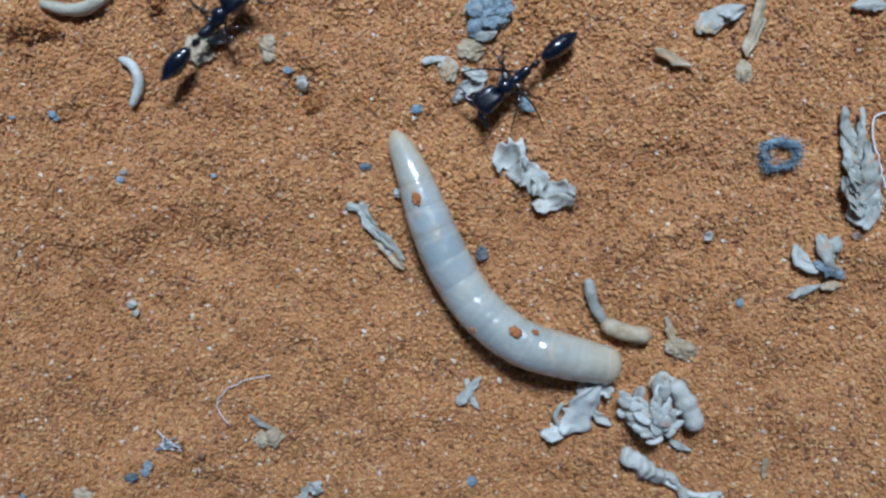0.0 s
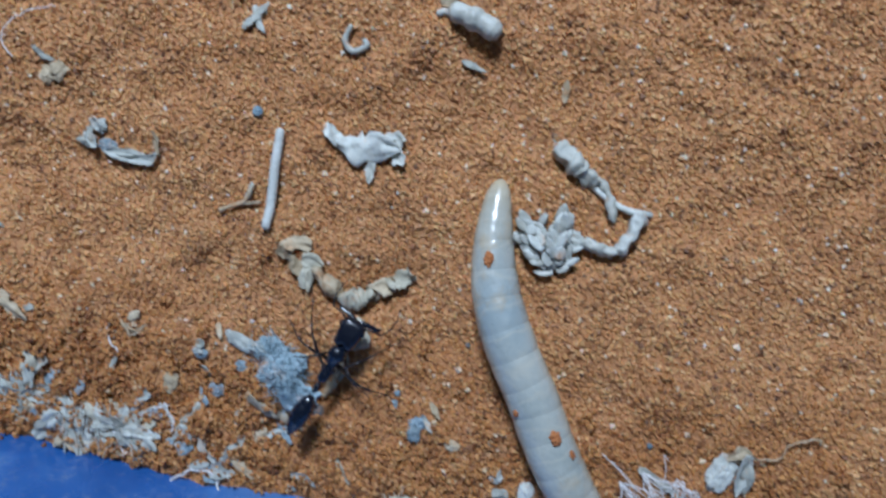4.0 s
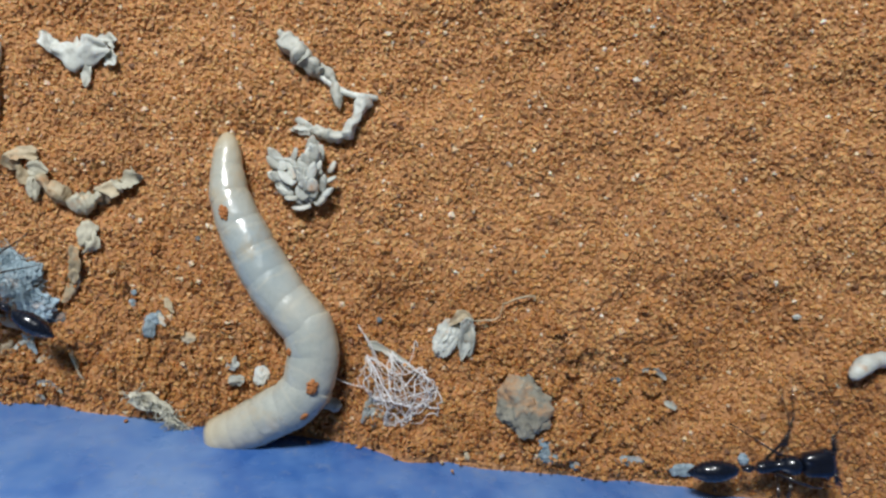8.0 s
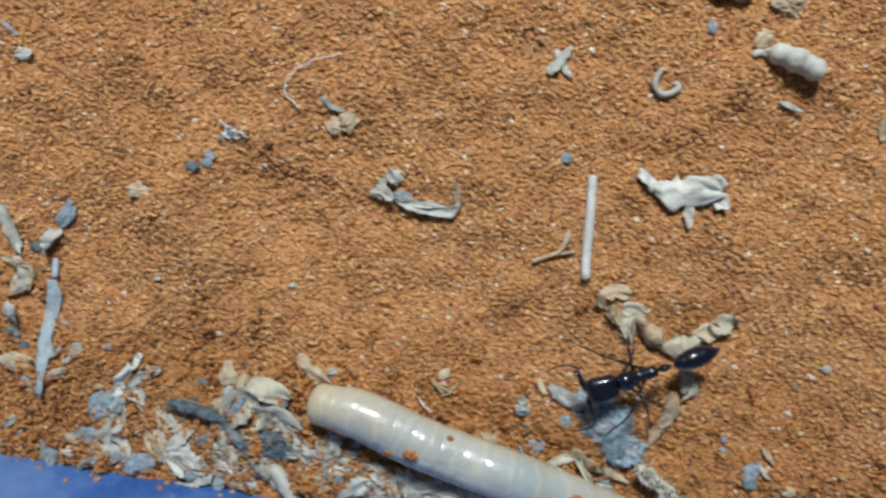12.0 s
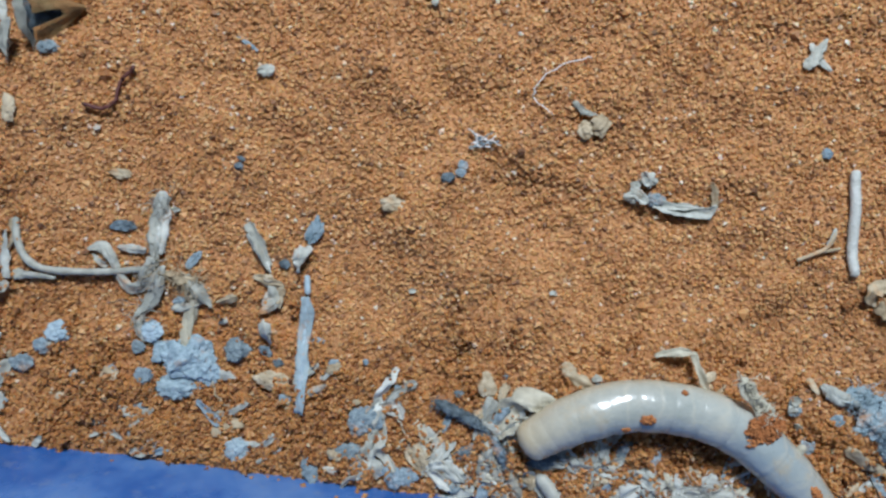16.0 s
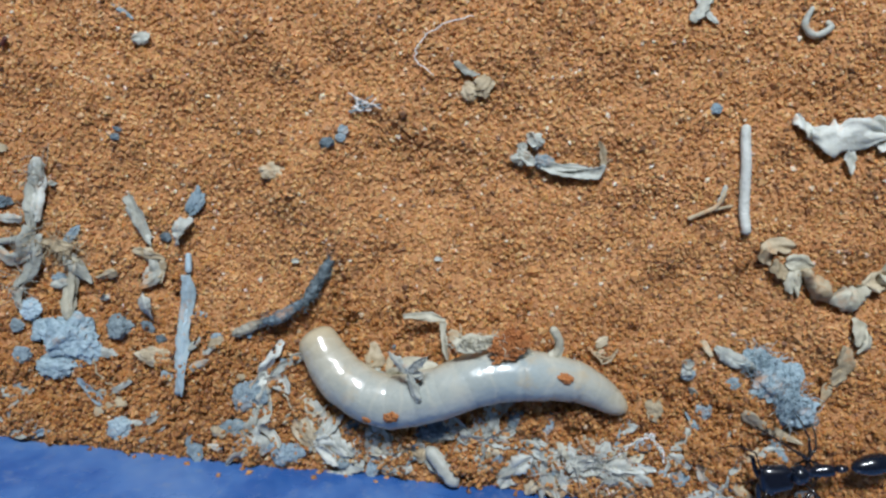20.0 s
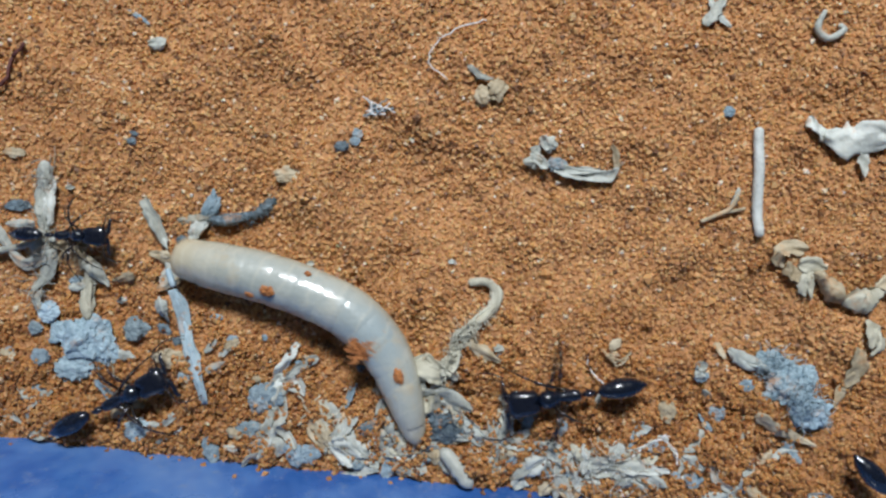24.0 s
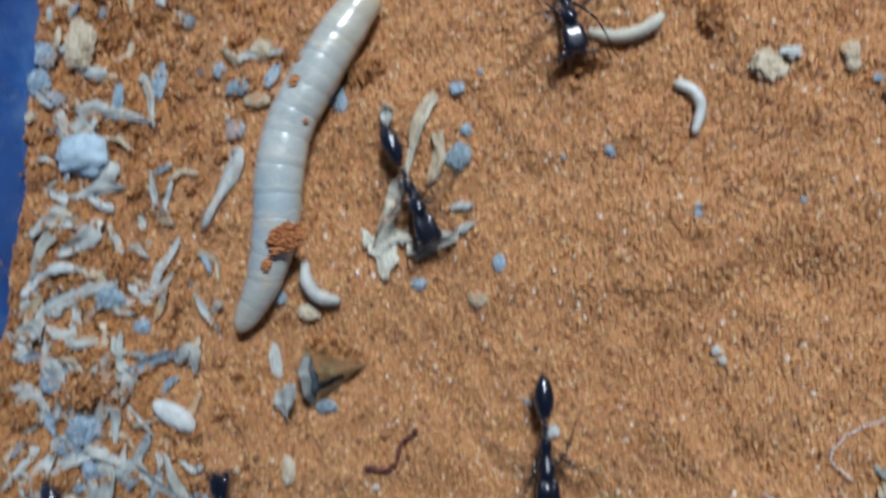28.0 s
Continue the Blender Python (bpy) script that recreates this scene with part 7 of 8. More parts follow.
strip("tan_strip", TAN, 0.55, 607, (-16.3, -41.0), (-16.3, -40.3), (-17.4, -39.8))
strip("tan_strip", TAN, 0.63, 608, (-11.1, -42.9), (-10.4, -43.4), (-9.3, -43.4))
strip("grey_strip", GREY, 0.65, 609, (-14.1, -41.4), (-14.7, -40.7), (-14.3, -39.7))
strip("husk_strip", PALE, 0.44, 610, (-5.3, -41.2), (-5.1, -41.7), (-5.6, -42.3))
strip("husk_strip", WHITE, 0.65, 611, (-10.8, -42.2), (-10.5, -41.4), (-11.3, -40.5))
strip("husk_strip", PALE, 0.67, 612, (-4.3, -43.9), (-3.5, -43.9), (-2.6, -43.7))
strip("husk_strip", PALE, 0.80, 613, (-32.3, -39.2), (-32.0, -38.4), (-33.0, -37.7))
strip("grey_strip", GREY, 0.51, 614, (-0.5, -42.6), (-0.7, -42.2), (-0.3, -41.8))
strip("husk_strip", PALE, 0.59, 615, (-71.0, 2.4), (-69.5, 3.3), (-67.6, 3.1))
strip("tan_strip", TAN, 0.43, 616, (-68.4, -6.5), (-67.8, -7.6), (-65.9, -7.1))
strip("husk_strip", PALE, 0.67, 617, (-66.4, -2.8), (-67.0, -2.4), (-67.8, -2.3))
strip("husk_strip", PALE, 0.56, 618, (-73.6, -3.2), (-74.5, -2.5), (-73.8, -1.0))
strip("grey_strip", GREY, 0.84, 619, (-74.3, -2.6), (-75.5, -1.9), (-76.2, -2.3))
strip("husk_strip", PALE, 0.62, 620, (-67.9, -2.2), (-68.8, -1.9), (-69.2, -0.9))
strip("husk_strip", PALE, 0.39, 621, (-72.6, -18.9), (-73.6, -19.1), (-73.9, -20.5))
strip("tan_strip", TAN, 0.50, 622, (-75.7, -13.1), (-75.1, -13.6), (-74.6, -14.2))
strip("husk_strip", PALE, 0.41, 623, (-69.9, -3.8), (-69.6, -3.2), (-69.0, -2.8))
strip("tan_strip", TAN, 0.81, 624, (-70.9, -6.7), (-70.4, -5.4), (-72.0, -4.1))
strip("grey_strip", GREY, 0.53, 625, (-65.1, 1.1), (-65.8, 1.8), (-67.0, 1.8))
strip("tan_strip", TAN, 0.52, 626, (-67.9, -17.3), (-69.0, -18.2), (-69.6, -19.5))
strip("husk_strip", PALE, 0.47, 627, (-70.7, -4.8), (-69.1, -5.3), (-67.4, -4.1))
strip("husk_strip", PALE, 0.62, 628, (-74.3, 4.9), (-74.2, 4.3), (-74.9, 3.8))
strip("husk_strip", PALE, 0.61, 629, (-76.5, -7.4), (-75.4, -6.7), (-74.5, -5.7))
strip("grey_strip", GREY, 0.61, 630, (-75.7, -12.7), (-74.3, -13.5), (-74.5, -15.5))
strip("husk_strip", PALE, 0.61, 631, (-72.7, -2.2), (-72.3, -3.0), (-71.2, -3.3))
strip("husk_strip", PALE, 0.60, 632, (-72.5, -15.7), (-72.8, -16.3), (-72.0, -17.0))
strip("husk_strip", PALE, 0.47, 633, (-76.2, -13.1), (-76.6, -14.4), (-77.1, -15.1))
strip("husk_strip", PALE, 0.71, 634, (-67.4, -11.1), (-68.0, -10.0), (-66.8, -8.7))
strip("husk_strip", PALE, 0.75, 635, (-73.8, -4.5), (-72.3, -5.3), (-70.7, -5.9))
strip("husk_strip", PALE, 0.39, 636, (-73.5, -21.0), (-74.1, -20.2), (-72.9, -19.0))
strip("grey_strip", GREY, 0.77, 637, (-71.0, -13.8), (-70.7, -14.4), (-71.2, -15.1))
strip("husk_strip", PALE, 0.83, 638, (-71.1, 2.9), (-69.7, 2.1), (-68.3, 1.4))
strip("tan_strip", TAN, 0.78, 639, (-72.8, -12.7), (-74.3, -12.6), (-75.0, -14.6))
strip("tan_strip", TAN, 0.63, 640, (-71.6, 4.2), (-70.0, 3.6), (-68.4, 5.0))
strip("husk_strip", PALE, 0.85, 641, (-73.5, -0.9), (-72.1, -0.4), (-72.3, 1.7))
strip("grey_strip", GREY, 0.61, 642, (-73.8, -18.6), (-73.6, -19.3), (-73.6, -19.9))
strip("husk_strip", PALE, 0.70, 643, (-66.6, -9.7), (-66.2, -10.2), (-66.3, -10.9))
strip("husk_strip", PALE, 0.57, 644, (-68.5, 1.4), (-70.0, 1.4), (-71.2, 0.2))
strip("husk_strip", PALE, 0.67, 645, (-74.9, 3.6), (-75.0, 2.9), (-74.8, 2.2))
strip("husk_strip", PALE, 0.80, 646, (-72.9, -8.4), (-73.0, -9.7), (-74.4, -10.6))
strip("husk_strip", PALE, 0.52, 647, (-76.1, -16.0), (-77.2, -16.9), (-76.0, -18.8))
strip("tan_strip", TAN, 0.73, 648, (-73.1, -6.9), (-72.4, -5.8), (-70.5, -6.2))
strip("husk_strip", PALE, 0.46, 649, (-73.6, -17.4), (-74.2, -17.8), (-73.8, -18.9))
strip("husk_strip", PALE, 0.40, 650, (-69.7, -3.8), (-68.5, -4.1), (-67.8, -5.3))
strip("husk_strip", PALE, 0.68, 651, (-75.5, 2.2), (-76.6, 1.1), (-75.9, 2.0))
strip("husk_strip", PALE, 0.67, 652, (-68.9, 1.8), (-68.6, 0.8), (-67.3, 0.5))
strip("tan_strip", TAN, 0.59, 653, (-66.2, 2.4), (-67.0, 2.6), (-67.6, 3.4))
strip("tan_strip", TAN, 0.59, 654, (-71.1, 2.2), (-71.9, 0.8), (-72.5, -0.6))
strip("husk_strip", PALE, 0.39, 655, (-76.2, -13.1), (-75.7, -14.1), (-75.1, -15.0))
strip("tan_strip", TAN, 0.65, 656, (-65.8, -6.8), (-64.2, -7.5), (-62.8, -5.5))
strip("grey_strip", GREY, 0.53, 657, (-72.1, -4.5), (-73.0, -4.6), (-73.7, -3.8))
strip("husk_strip", PALE, 0.85, 658, (-72.3, -15.7), (-72.4, -16.7), (-71.5, -17.5))
strip("husk_strip", PALE, 0.40, 659, (-68.3, -6.1), (-67.4, -7.3), (-66.5, -8.5))
strip("tan_strip", TAN, 0.74, 660, (-74.7, -15.7), (-75.1, -17.2), (-77.1, -17.8))
strip("grey_strip", GREY, 0.38, 661, (-68.4, -19.1), (-69.3, -18.1), (-70.8, -17.5))
strip("grey_strip", GREY, 0.67, 662, (-68.9, -12.3), (-68.6, -11.7), (-67.9, -11.4))
strip("grey_strip", GREY, 0.77, 663, (-74.2, -7.8), (-74.5, -6.8), (-73.0, -6.1))
strip("grey_strip", GREY, 0.70, 664, (-67.9, -10.0), (-67.5, -9.1), (-66.8, -8.3))
strip("tan_strip", TAN, 0.80, 665, (-73.4, -2.4), (-71.9, -2.8), (-70.7, -3.7))
strip("husk_strip", PALE, 0.74, 666, (-75.6, -20.6), (-75.9, -21.9), (-74.1, -22.9))
strip("grey_strip", GREY, 0.47, 667, (-65.3, -14.4), (-64.4, -13.3), (-63.2, -12.6))
strip("tan_strip", TAN, 0.85, 668, (-74.6, 2.4), (-75.5, 1.3), (-76.0, -0.1))
strip("husk_strip", PALE, 0.54, 669, (-74.8, -15.6), (-75.7, -15.4), (-76.3, -14.7))
strip("husk_strip", PALE, 0.81, 670, (-75.5, -13.8), (-76.8, -13.2), (-77.0, -13.4))
strip("tan_strip", TAN, 0.42, 671, (-73.3, -17.0), (-73.0, -16.3), (-71.9, -16.4))
strip("tan_strip", TAN, 0.80, 672, (-71.5, -0.8), (-70.4, -1.4), (-70.3, -2.9))
strip("grey_strip", GREY, 0.52, 673, (-70.9, -6.6), (-72.5, -6.2), (-74.1, -6.9))
strip("grey_strip", GREY, 0.63, 674, (-64.6, -4.4), (-65.3, -4.7), (-65.7, -5.5))
litter()
soil_clods()
soil_crumbs()
sand_grains()


# ---- what moves ----
def curve_point(pts, s):
    """A smooth line through pts at s of its run, 0 to 1: the place and the heading."""
    n = len(pts) - 1
    i = min(int(s * n), n - 1)
    u = s * n - i
    p = [Vector(pts[min(max(k, 0), n)]) for k in (i - 1, i, i + 1, i + 2)]
    if i == 0:
        p[0] = 2 * p[1] - p[2]
    if i == n - 1:
        p[3] = 2 * p[2] - p[1]
    a, b, c = 2 * p[0] - 5 * p[1] + 4 * p[2] - p[3], 3 * p[1] - p[0] - 3 * p[2] + p[3], p[2] - p[0]
    return 0.5 * (2 * p[1] + c * u + a * u * u + b * u ** 3), (c + 2 * a * u + 3 * b * u * u)


def motions():
    rows = [[] for _ in SEGS]

    def lie(t, *pts):
        """The larva's midline at t in mm, from its pointed to its blunt end."""
        line = [curve_point(pts, k / 150) for k in range(151)]
        run = [0.0]
        for (p, _), (q, _) in zip(line, line[1:]):
            run.append(run[-1] + (q - p).length)
        k, spots = 0, []
        for i in range(SEGMENTS):
            u = (i + 0.5) / SEGMENTS
            while run[k + 1] < u * run[-1]:
                k += 1
            f = (u * run[-1] - run[k]) / (run[k + 1] - run[k])
            p, d = line[k][0].lerp(line[k + 1][0], f), line[k][1].lerp(line[k + 1][1], f)
            # the body bridges the small hollows under it
            under = sum(ground_z(q.x, q.y) for q, _ in line[max(0, k - 24):k + 25:6]) / len(line[max(0, k - 24):k + 25:6])
            heading = math.degrees(math.atan2(-d.y, -d.x))
            z = under + larva_radius(u) * 0.93 + 0.05
            spots.append((p.x, p.y, z, heading))
        # each piece pitches with the rise of the body to its neighbours
        for i, (x, y, z, heading) in enumerate(spots):
            a, b = max(0, i - 1), min(SEGMENTS - 1, i + 1)
            pitch = math.degrees(math.atan2(spots[b][2] - spots[a][2], (b - a) * run[-1] / SEGMENTS))
            rows[i].append((t, pose(x * MM, y * MM, z * MM, 0, pitch, heading)))

    lie(0, (-5.6, 7.4), (-4.1, 4.1), (-2.8, 0.6), (-1.3, -2.7), (0.8, -5.7), (3.7, -7.9), (7.2, -9.0), (10.7, -9.8))
    lie(0.5, (-3.3, 6.0), (-2.5, 2.4), (-1.5, -1.1), (0.2, -4.3), (2.9, -6.7), (6.3, -8.0), (9.6, -9.4), (12.4, -11.7))
    lie(1, (-1.9, 3.9), (-1.5, 0.3), (-0.6, -3.3), (1.7, -6.1), (5.0, -7.5), (8.4, -8.8), (11.1, -11.3), (12.0, -14.8))
    lie(1.5, (-0.4, -1.4), (0.8, -4.8), (3.2, -7.7), (6.1, -9.7), (9.3, -11.4), (11.7, -14.1), (12.5, -17.7), (12.8, -21.3))
    lie(2, (3.9, -6.5), (6.3, -9.1), (8.7, -11.6), (10.9, -14.3), (12.5, -17.4), (13.3, -20.7), (14.1, -24.1), (15.4, -27.3))
    lie(2.5, (11.0, -10.0), (11.5, -13.3), (12.1, -16.7), (12.8, -20.1), (13.7, -23.4), (14.8, -26.6), (16.2, -29.8), (17.7, -32.8))
    lie(3, (13.8, -14.8), (13.4, -18.4), (13.6, -22.1), (14.3, -25.7), (15.6, -29.1), (17.6, -32.2), (20.0, -35.0), (22.2, -38.0))
    lie(3.5, (15.6, -19.6), (15.1, -23.0), (15.3, -26.5), (15.8, -29.9), (17.2, -33.1), (19.0, -36.0), (20.7, -39.0), (22.4, -42.0))
    lie(4, (17.5, -23.8), (17.1, -27.4), (17.3, -31.1), (18.3, -34.6), (19.7, -37.9), (21.0, -41.3), (22.6, -44.6), (24.3, -47.8))
    lie(4.5, (19.1, -25.4), (18.4, -28.8), (18.4, -32.4), (18.9, -35.9), (19.9, -39.3), (21.2, -42.6), (23.1, -45.5), (26.0, -47.5))
    lie(6.5, (22.7, -28.0), (20.5, -30.9), (20.1, -34.5), (20.9, -38.0), (22.5, -41.3), (24.4, -44.4), (26.4, -47.5), (28.0, -50.8))
    lie(7, (21.8, -28.6), (20.3, -31.7), (19.9, -35.1), (20.9, -38.5), (22.7, -41.5), (24.5, -44.5), (26.1, -47.5), (27.6, -50.6))
    lie(7.5, (21.6, -28.4), (20.4, -31.6), (20.3, -35.0), (21.5, -38.3), (23.1, -41.2), (24.7, -44.3), (25.0, -47.7), (23.6, -50.8))
    lie(8, (18.4, -28.1), (18.5, -31.9), (19.7, -35.5), (21.5, -38.9), (23.5, -42.2), (22.7, -45.8), (19.4, -47.7), (15.8, -49.0))
    lie(8.3, (17.1, -28.1), (18.3, -31.9), (20.1, -35.5), (22.1, -39.0), (23.0, -42.9), (20.2, -45.7), (16.3, -46.8), (12.6, -48.3))
    lie(8.6, (19.7, -27.5), (20.3, -31.4), (20.4, -35.4), (19.7, -39.3), (17.8, -42.7), (14.4, -44.7), (10.6, -45.6), (6.7, -46.5))
    lie(9, (23.7, -32.7), (22.3, -36.2), (20.2, -39.2), (17.2, -41.4), (13.9, -43.1), (10.3, -44.0), (6.6, -44.1), (2.9, -44.0))
    lie(9.5, (25.9, -42.7), (22.3, -42.9), (18.7, -43.4), (15.1, -43.4), (11.4, -43.3), (7.8, -43.4), (4.2, -43.8), (0.7, -44.5))
    lie(10, (23.7, -43.5), (20.0, -43.0), (16.2, -42.7), (12.4, -42.4), (8.6, -42.6), (4.9, -43.3), (1.2, -44.0), (-2.6, -44.5))
    lie(10.5, (18.1, -44.5), (14.5, -43.4), (10.8, -42.8), (7.0, -43.1), (3.3, -43.8), (-0.4, -44.5), (-4.0, -43.8), (-6.8, -41.1))
    lie(11, (15.7, -43.2), (12.1, -42.2), (8.4, -41.9), (4.7, -42.3), (1.0, -42.9), (-2.7, -42.4), (-6.0, -40.8), (-9.6, -39.6))
    lie(11.5, (10.2, -44.8), (6.8, -43.7), (3.4, -42.9), (-0.1, -42.1), (-3.4, -40.9), (-6.6, -39.3), (-9.8, -38.0), (-13.2, -37.1))
    lie(12, (4.0, -43.3), (0.9, -42.2), (-2.2, -41.0), (-5.3, -39.8), (-8.4, -38.6), (-11.4, -37.3), (-14.4, -35.8), (-17.6, -34.9))
    lie(13, (2.9, -42.1), (-0.4, -41.2), (-3.6, -40.1), (-6.6, -38.8), (-9.7, -37.5), (-12.9, -36.5), (-16.2, -35.8), (-19.6, -35.7))
    lie(13.5, (1.3, -41.6), (-1.7, -40.4), (-4.8, -39.2), (-7.9, -38.2), (-11.1, -37.4), (-14.3, -36.5), (-17.5, -35.9), (-20.8, -35.3))
    lie(15.5, (-1.7, -45.5), (-3.7, -42.3), (-5.9, -39.4), (-8.7, -36.9), (-12.1, -35.4), (-15.8, -34.9), (-19.5, -35.5), (-22.9, -37.0))
    lie(16, (-0.8, -45.3), (-2.8, -42.1), (-5.1, -39.2), (-7.7, -36.7), (-11.1, -35.2), (-14.8, -34.7), (-18.4, -35.4), (-21.8, -37.0))
    lie(17, (-3.1, -44.6), (-4.7, -41.5), (-6.6, -38.5), (-9.3, -36.2), (-12.7, -35.1), (-16.2, -35.0), (-19.7, -35.9), (-23.1, -36.8))
    lie(17.5, (-4.4, -43.0), (-6.0, -40.0), (-8.2, -37.5), (-11.1, -35.6), (-14.4, -35.0), (-17.8, -35.5), (-21.1, -36.5), (-24.5, -36.5))
    lie(18, (-5.1, -41.9), (-7.3, -39.3), (-9.8, -37.0), (-12.9, -35.6), (-16.2, -35.4), (-19.5, -36.3), (-22.8, -36.8), (-25.4, -34.9))
    lie(18.5, (-5.8, -40.5), (-8.4, -37.9), (-11.3, -35.9), (-14.8, -35.1), (-18.3, -36.1), (-21.7, -37.4), (-24.8, -36.1), (-25.9, -32.7))
    lie(19, (-6.4, -39.5), (-9.0, -37.1), (-12.1, -35.5), (-15.5, -34.8), (-19.0, -35.5), (-22.4, -36.2), (-25.6, -34.9), (-27.9, -32.3))
    lie(20, (-7.9, -37.8), (-10.5, -35.9), (-13.7, -35.0), (-17.0, -34.9), (-20.2, -35.7), (-23.5, -35.9), (-26.2, -34.2), (-27.9, -31.4))
    lie(20.5, (-8.9, -36.4), (-12.1, -35.6), (-15.1, -34.6), (-18.4, -34.7), (-21.4, -35.9), (-24.6, -35.7), (-27.1, -33.7), (-28.5, -30.7))
    lie(21, (-10.1, -37.5), (-13.1, -36.4), (-16.3, -35.7), (-19.5, -36.0), (-22.6, -36.7), (-25.7, -35.8), (-27.7, -33.3), (-28.6, -30.2))
    lie(21.5, (-10.6, -37.8), (-13.6, -36.7), (-16.8, -35.8), (-20.0, -36.0), (-23.2, -36.6), (-26.1, -35.2), (-28.1, -32.7), (-29.5, -29.7))
    lie(23.5, (-14.1, -36.8), (-17.0, -36.2), (-20.0, -36.1), (-23.0, -36.0), (-25.8, -35.0), (-27.8, -32.8), (-29.1, -30.0), (-31.2, -29.0))
    lie(23.7, (-19.1, -39.3), (-20.3, -36.9), (-21.7, -34.6), (-23.4, -32.5), (-25.2, -30.6), (-27.3, -28.9), (-29.7, -27.7), (-32.3, -28.2))
    lie(23.9, (-23.8, -39.4), (-23.9, -36.3), (-24.5, -33.2), (-25.8, -30.4), (-27.9, -28.2), (-30.7, -26.6), (-33.7, -26.1), (-36.8, -26.6))
    lie(24, (-22.6, -38.6), (-23.1, -35.5), (-24.1, -32.5), (-26.0, -30.0), (-28.6, -28.3), (-31.5, -27.0), (-34.5, -26.0), (-37.5, -25.0))
    lie(24.5, (-26.8, -31.3), (-29.2, -29.8), (-31.7, -28.5), (-34.2, -27.3), (-36.6, -25.8), (-38.8, -24.0), (-41.0, -22.1), (-42.8, -20.0))
    lie(25, (-27.7, -30.9), (-30.1, -29.3), (-32.7, -27.7), (-35.2, -26.2), (-37.7, -24.6), (-40.1, -22.7), (-42.5, -20.9), (-45.3, -20.2))
    lie(25.3, (-32.6, -28.2), (-34.9, -27.4), (-37.2, -26.6), (-39.4, -25.7), (-41.6, -24.5), (-43.5, -23.1), (-45.6, -21.8), (-47.7, -20.7))
    lie(25.4, (-32.4, -11.1), (-35.1, -11.2), (-37.7, -11.2), (-40.2, -11.8), (-42.6, -12.9), (-44.8, -14.4), (-46.3, -16.5), (-47.2, -18.9))
    lie(25.5, (-39.2, -4.6), (-41.3, -5.7), (-43.5, -6.5), (-45.6, -7.4), (-47.5, -8.7), (-49.3, -10.3), (-50.8, -12.0), (-52.0, -14.0))
    lie(25.7, (-46.5, -6.8), (-47.4, -9.2), (-48.1, -11.6), (-49.4, -13.8), (-51.1, -15.7), (-53.1, -17.2), (-55.6, -17.9), (-58.1, -18.4))
    lie(26, (-45.1, -25.8), (-45.9, -22.5), (-47.4, -19.5), (-49.1, -16.6), (-51.4, -14.1), (-54.3, -12.3), (-57.5, -11.1), (-60.7, -10.1))
    lie(26.2, (-44.7, -23.4), (-45.3, -20.2), (-46.4, -17.2), (-48.5, -14.7), (-51.1, -12.8), (-53.9, -11.2), (-56.7, -9.6), (-59.6, -8.2))
    lie(26.5, (-46.1, -21.2), (-47.3, -18.1), (-49.6, -15.9), (-52.4, -14.2), (-55.1, -12.4), (-57.6, -10.4), (-59.8, -7.9), (-61.9, -5.5))
    lie(26.8, (-49.5, -17.3), (-51.3, -14.5), (-54.0, -12.6), (-56.8, -10.7), (-59.3, -8.5), (-61.2, -5.7), (-62.8, -2.8), (-65.2, -0.5))
    lie(27, (-54.1, -14.0), (-55.9, -11.7), (-57.4, -9.4), (-58.6, -6.8), (-59.5, -4.0), (-60.2, -1.3), (-61.1, 1.4), (-62.1, 4.1))
    lie(27.2, (-59.4, -15.8), (-59.0, -12.8), (-59.0, -9.8), (-59.3, -6.8), (-59.7, -3.8), (-60.2, -0.8), (-60.6, 2.1), (-61.4, 5.1))
    lie(27.5, (-61.6, -9.5), (-60.1, -6.6), (-59.2, -3.4), (-59.0, -0.1), (-58.9, 3.2), (-58.8, 6.5), (-58.8, 9.8), (-58.5, 13.1))
    lie(27.8, (-61.3, -4.7), (-59.4, -1.9), (-58.1, 1.3), (-57.6, 4.7), (-57.2, 8.1), (-56.4, 11.4), (-54.7, 14.4), (-51.6, 15.7))
    lie(28, (-59.5, -1.2), (-57.4, 1.9), (-56.1, 5.4), (-55.5, 9.2), (-54.5, 12.8), (-52.6, 16.0), (-50.5, 19.1), (-48.2, 22.1))
    for seg, keys in zip(SEGS, rows):
        walk(seg, keys)

    def go(ant, *keys):
        """An ant's way: seconds, mm, mm, heading and, on top of litter, height; its legs swing with the distance that it goes."""
        walk(ant, [(t, pose(x * MM, y * MM, (ground_z(x, y) + 0.62 + sum(up)) * MM, 0, 0, a)) for t, x, y, a, *up in keys])
        steps, run, run_at = [], 0.0, []
        for (t0, x0, y0, a0, *_), (t1, x1, y1, a1, *_) in zip(keys, keys[1:]):
            d = math.hypot(x1 - x0, y1 - y0) + abs(a1 - a0) * 0.02
            n = 1 if d < 0.3 else min(12, max(1, int(d / 1.1)))
            for k in range(n):
                steps.append((t0 + (t1 - t0) * k / n, run + d * k / n))
            run += d
        steps.append((keys[-1][0], run))
        steps = [s for i, s in enumerate(steps) if i == 0 or frame(s[0]) > frame(steps[i - 1][0])]
        for leg in [c for c in ant.children if c.name.startswith("leg")]:
            side = 1 if abs(leg["turn"]) < 90 else -1
            home = Matrix.Translation(leg.location)
            walk(leg, [(t, home @ pose(0, 0, 0, 0, 0, leg["turn"] + 17 * side * math.sin(s * 1.25 + math.pi * leg["phase"]))) for t, s in steps])

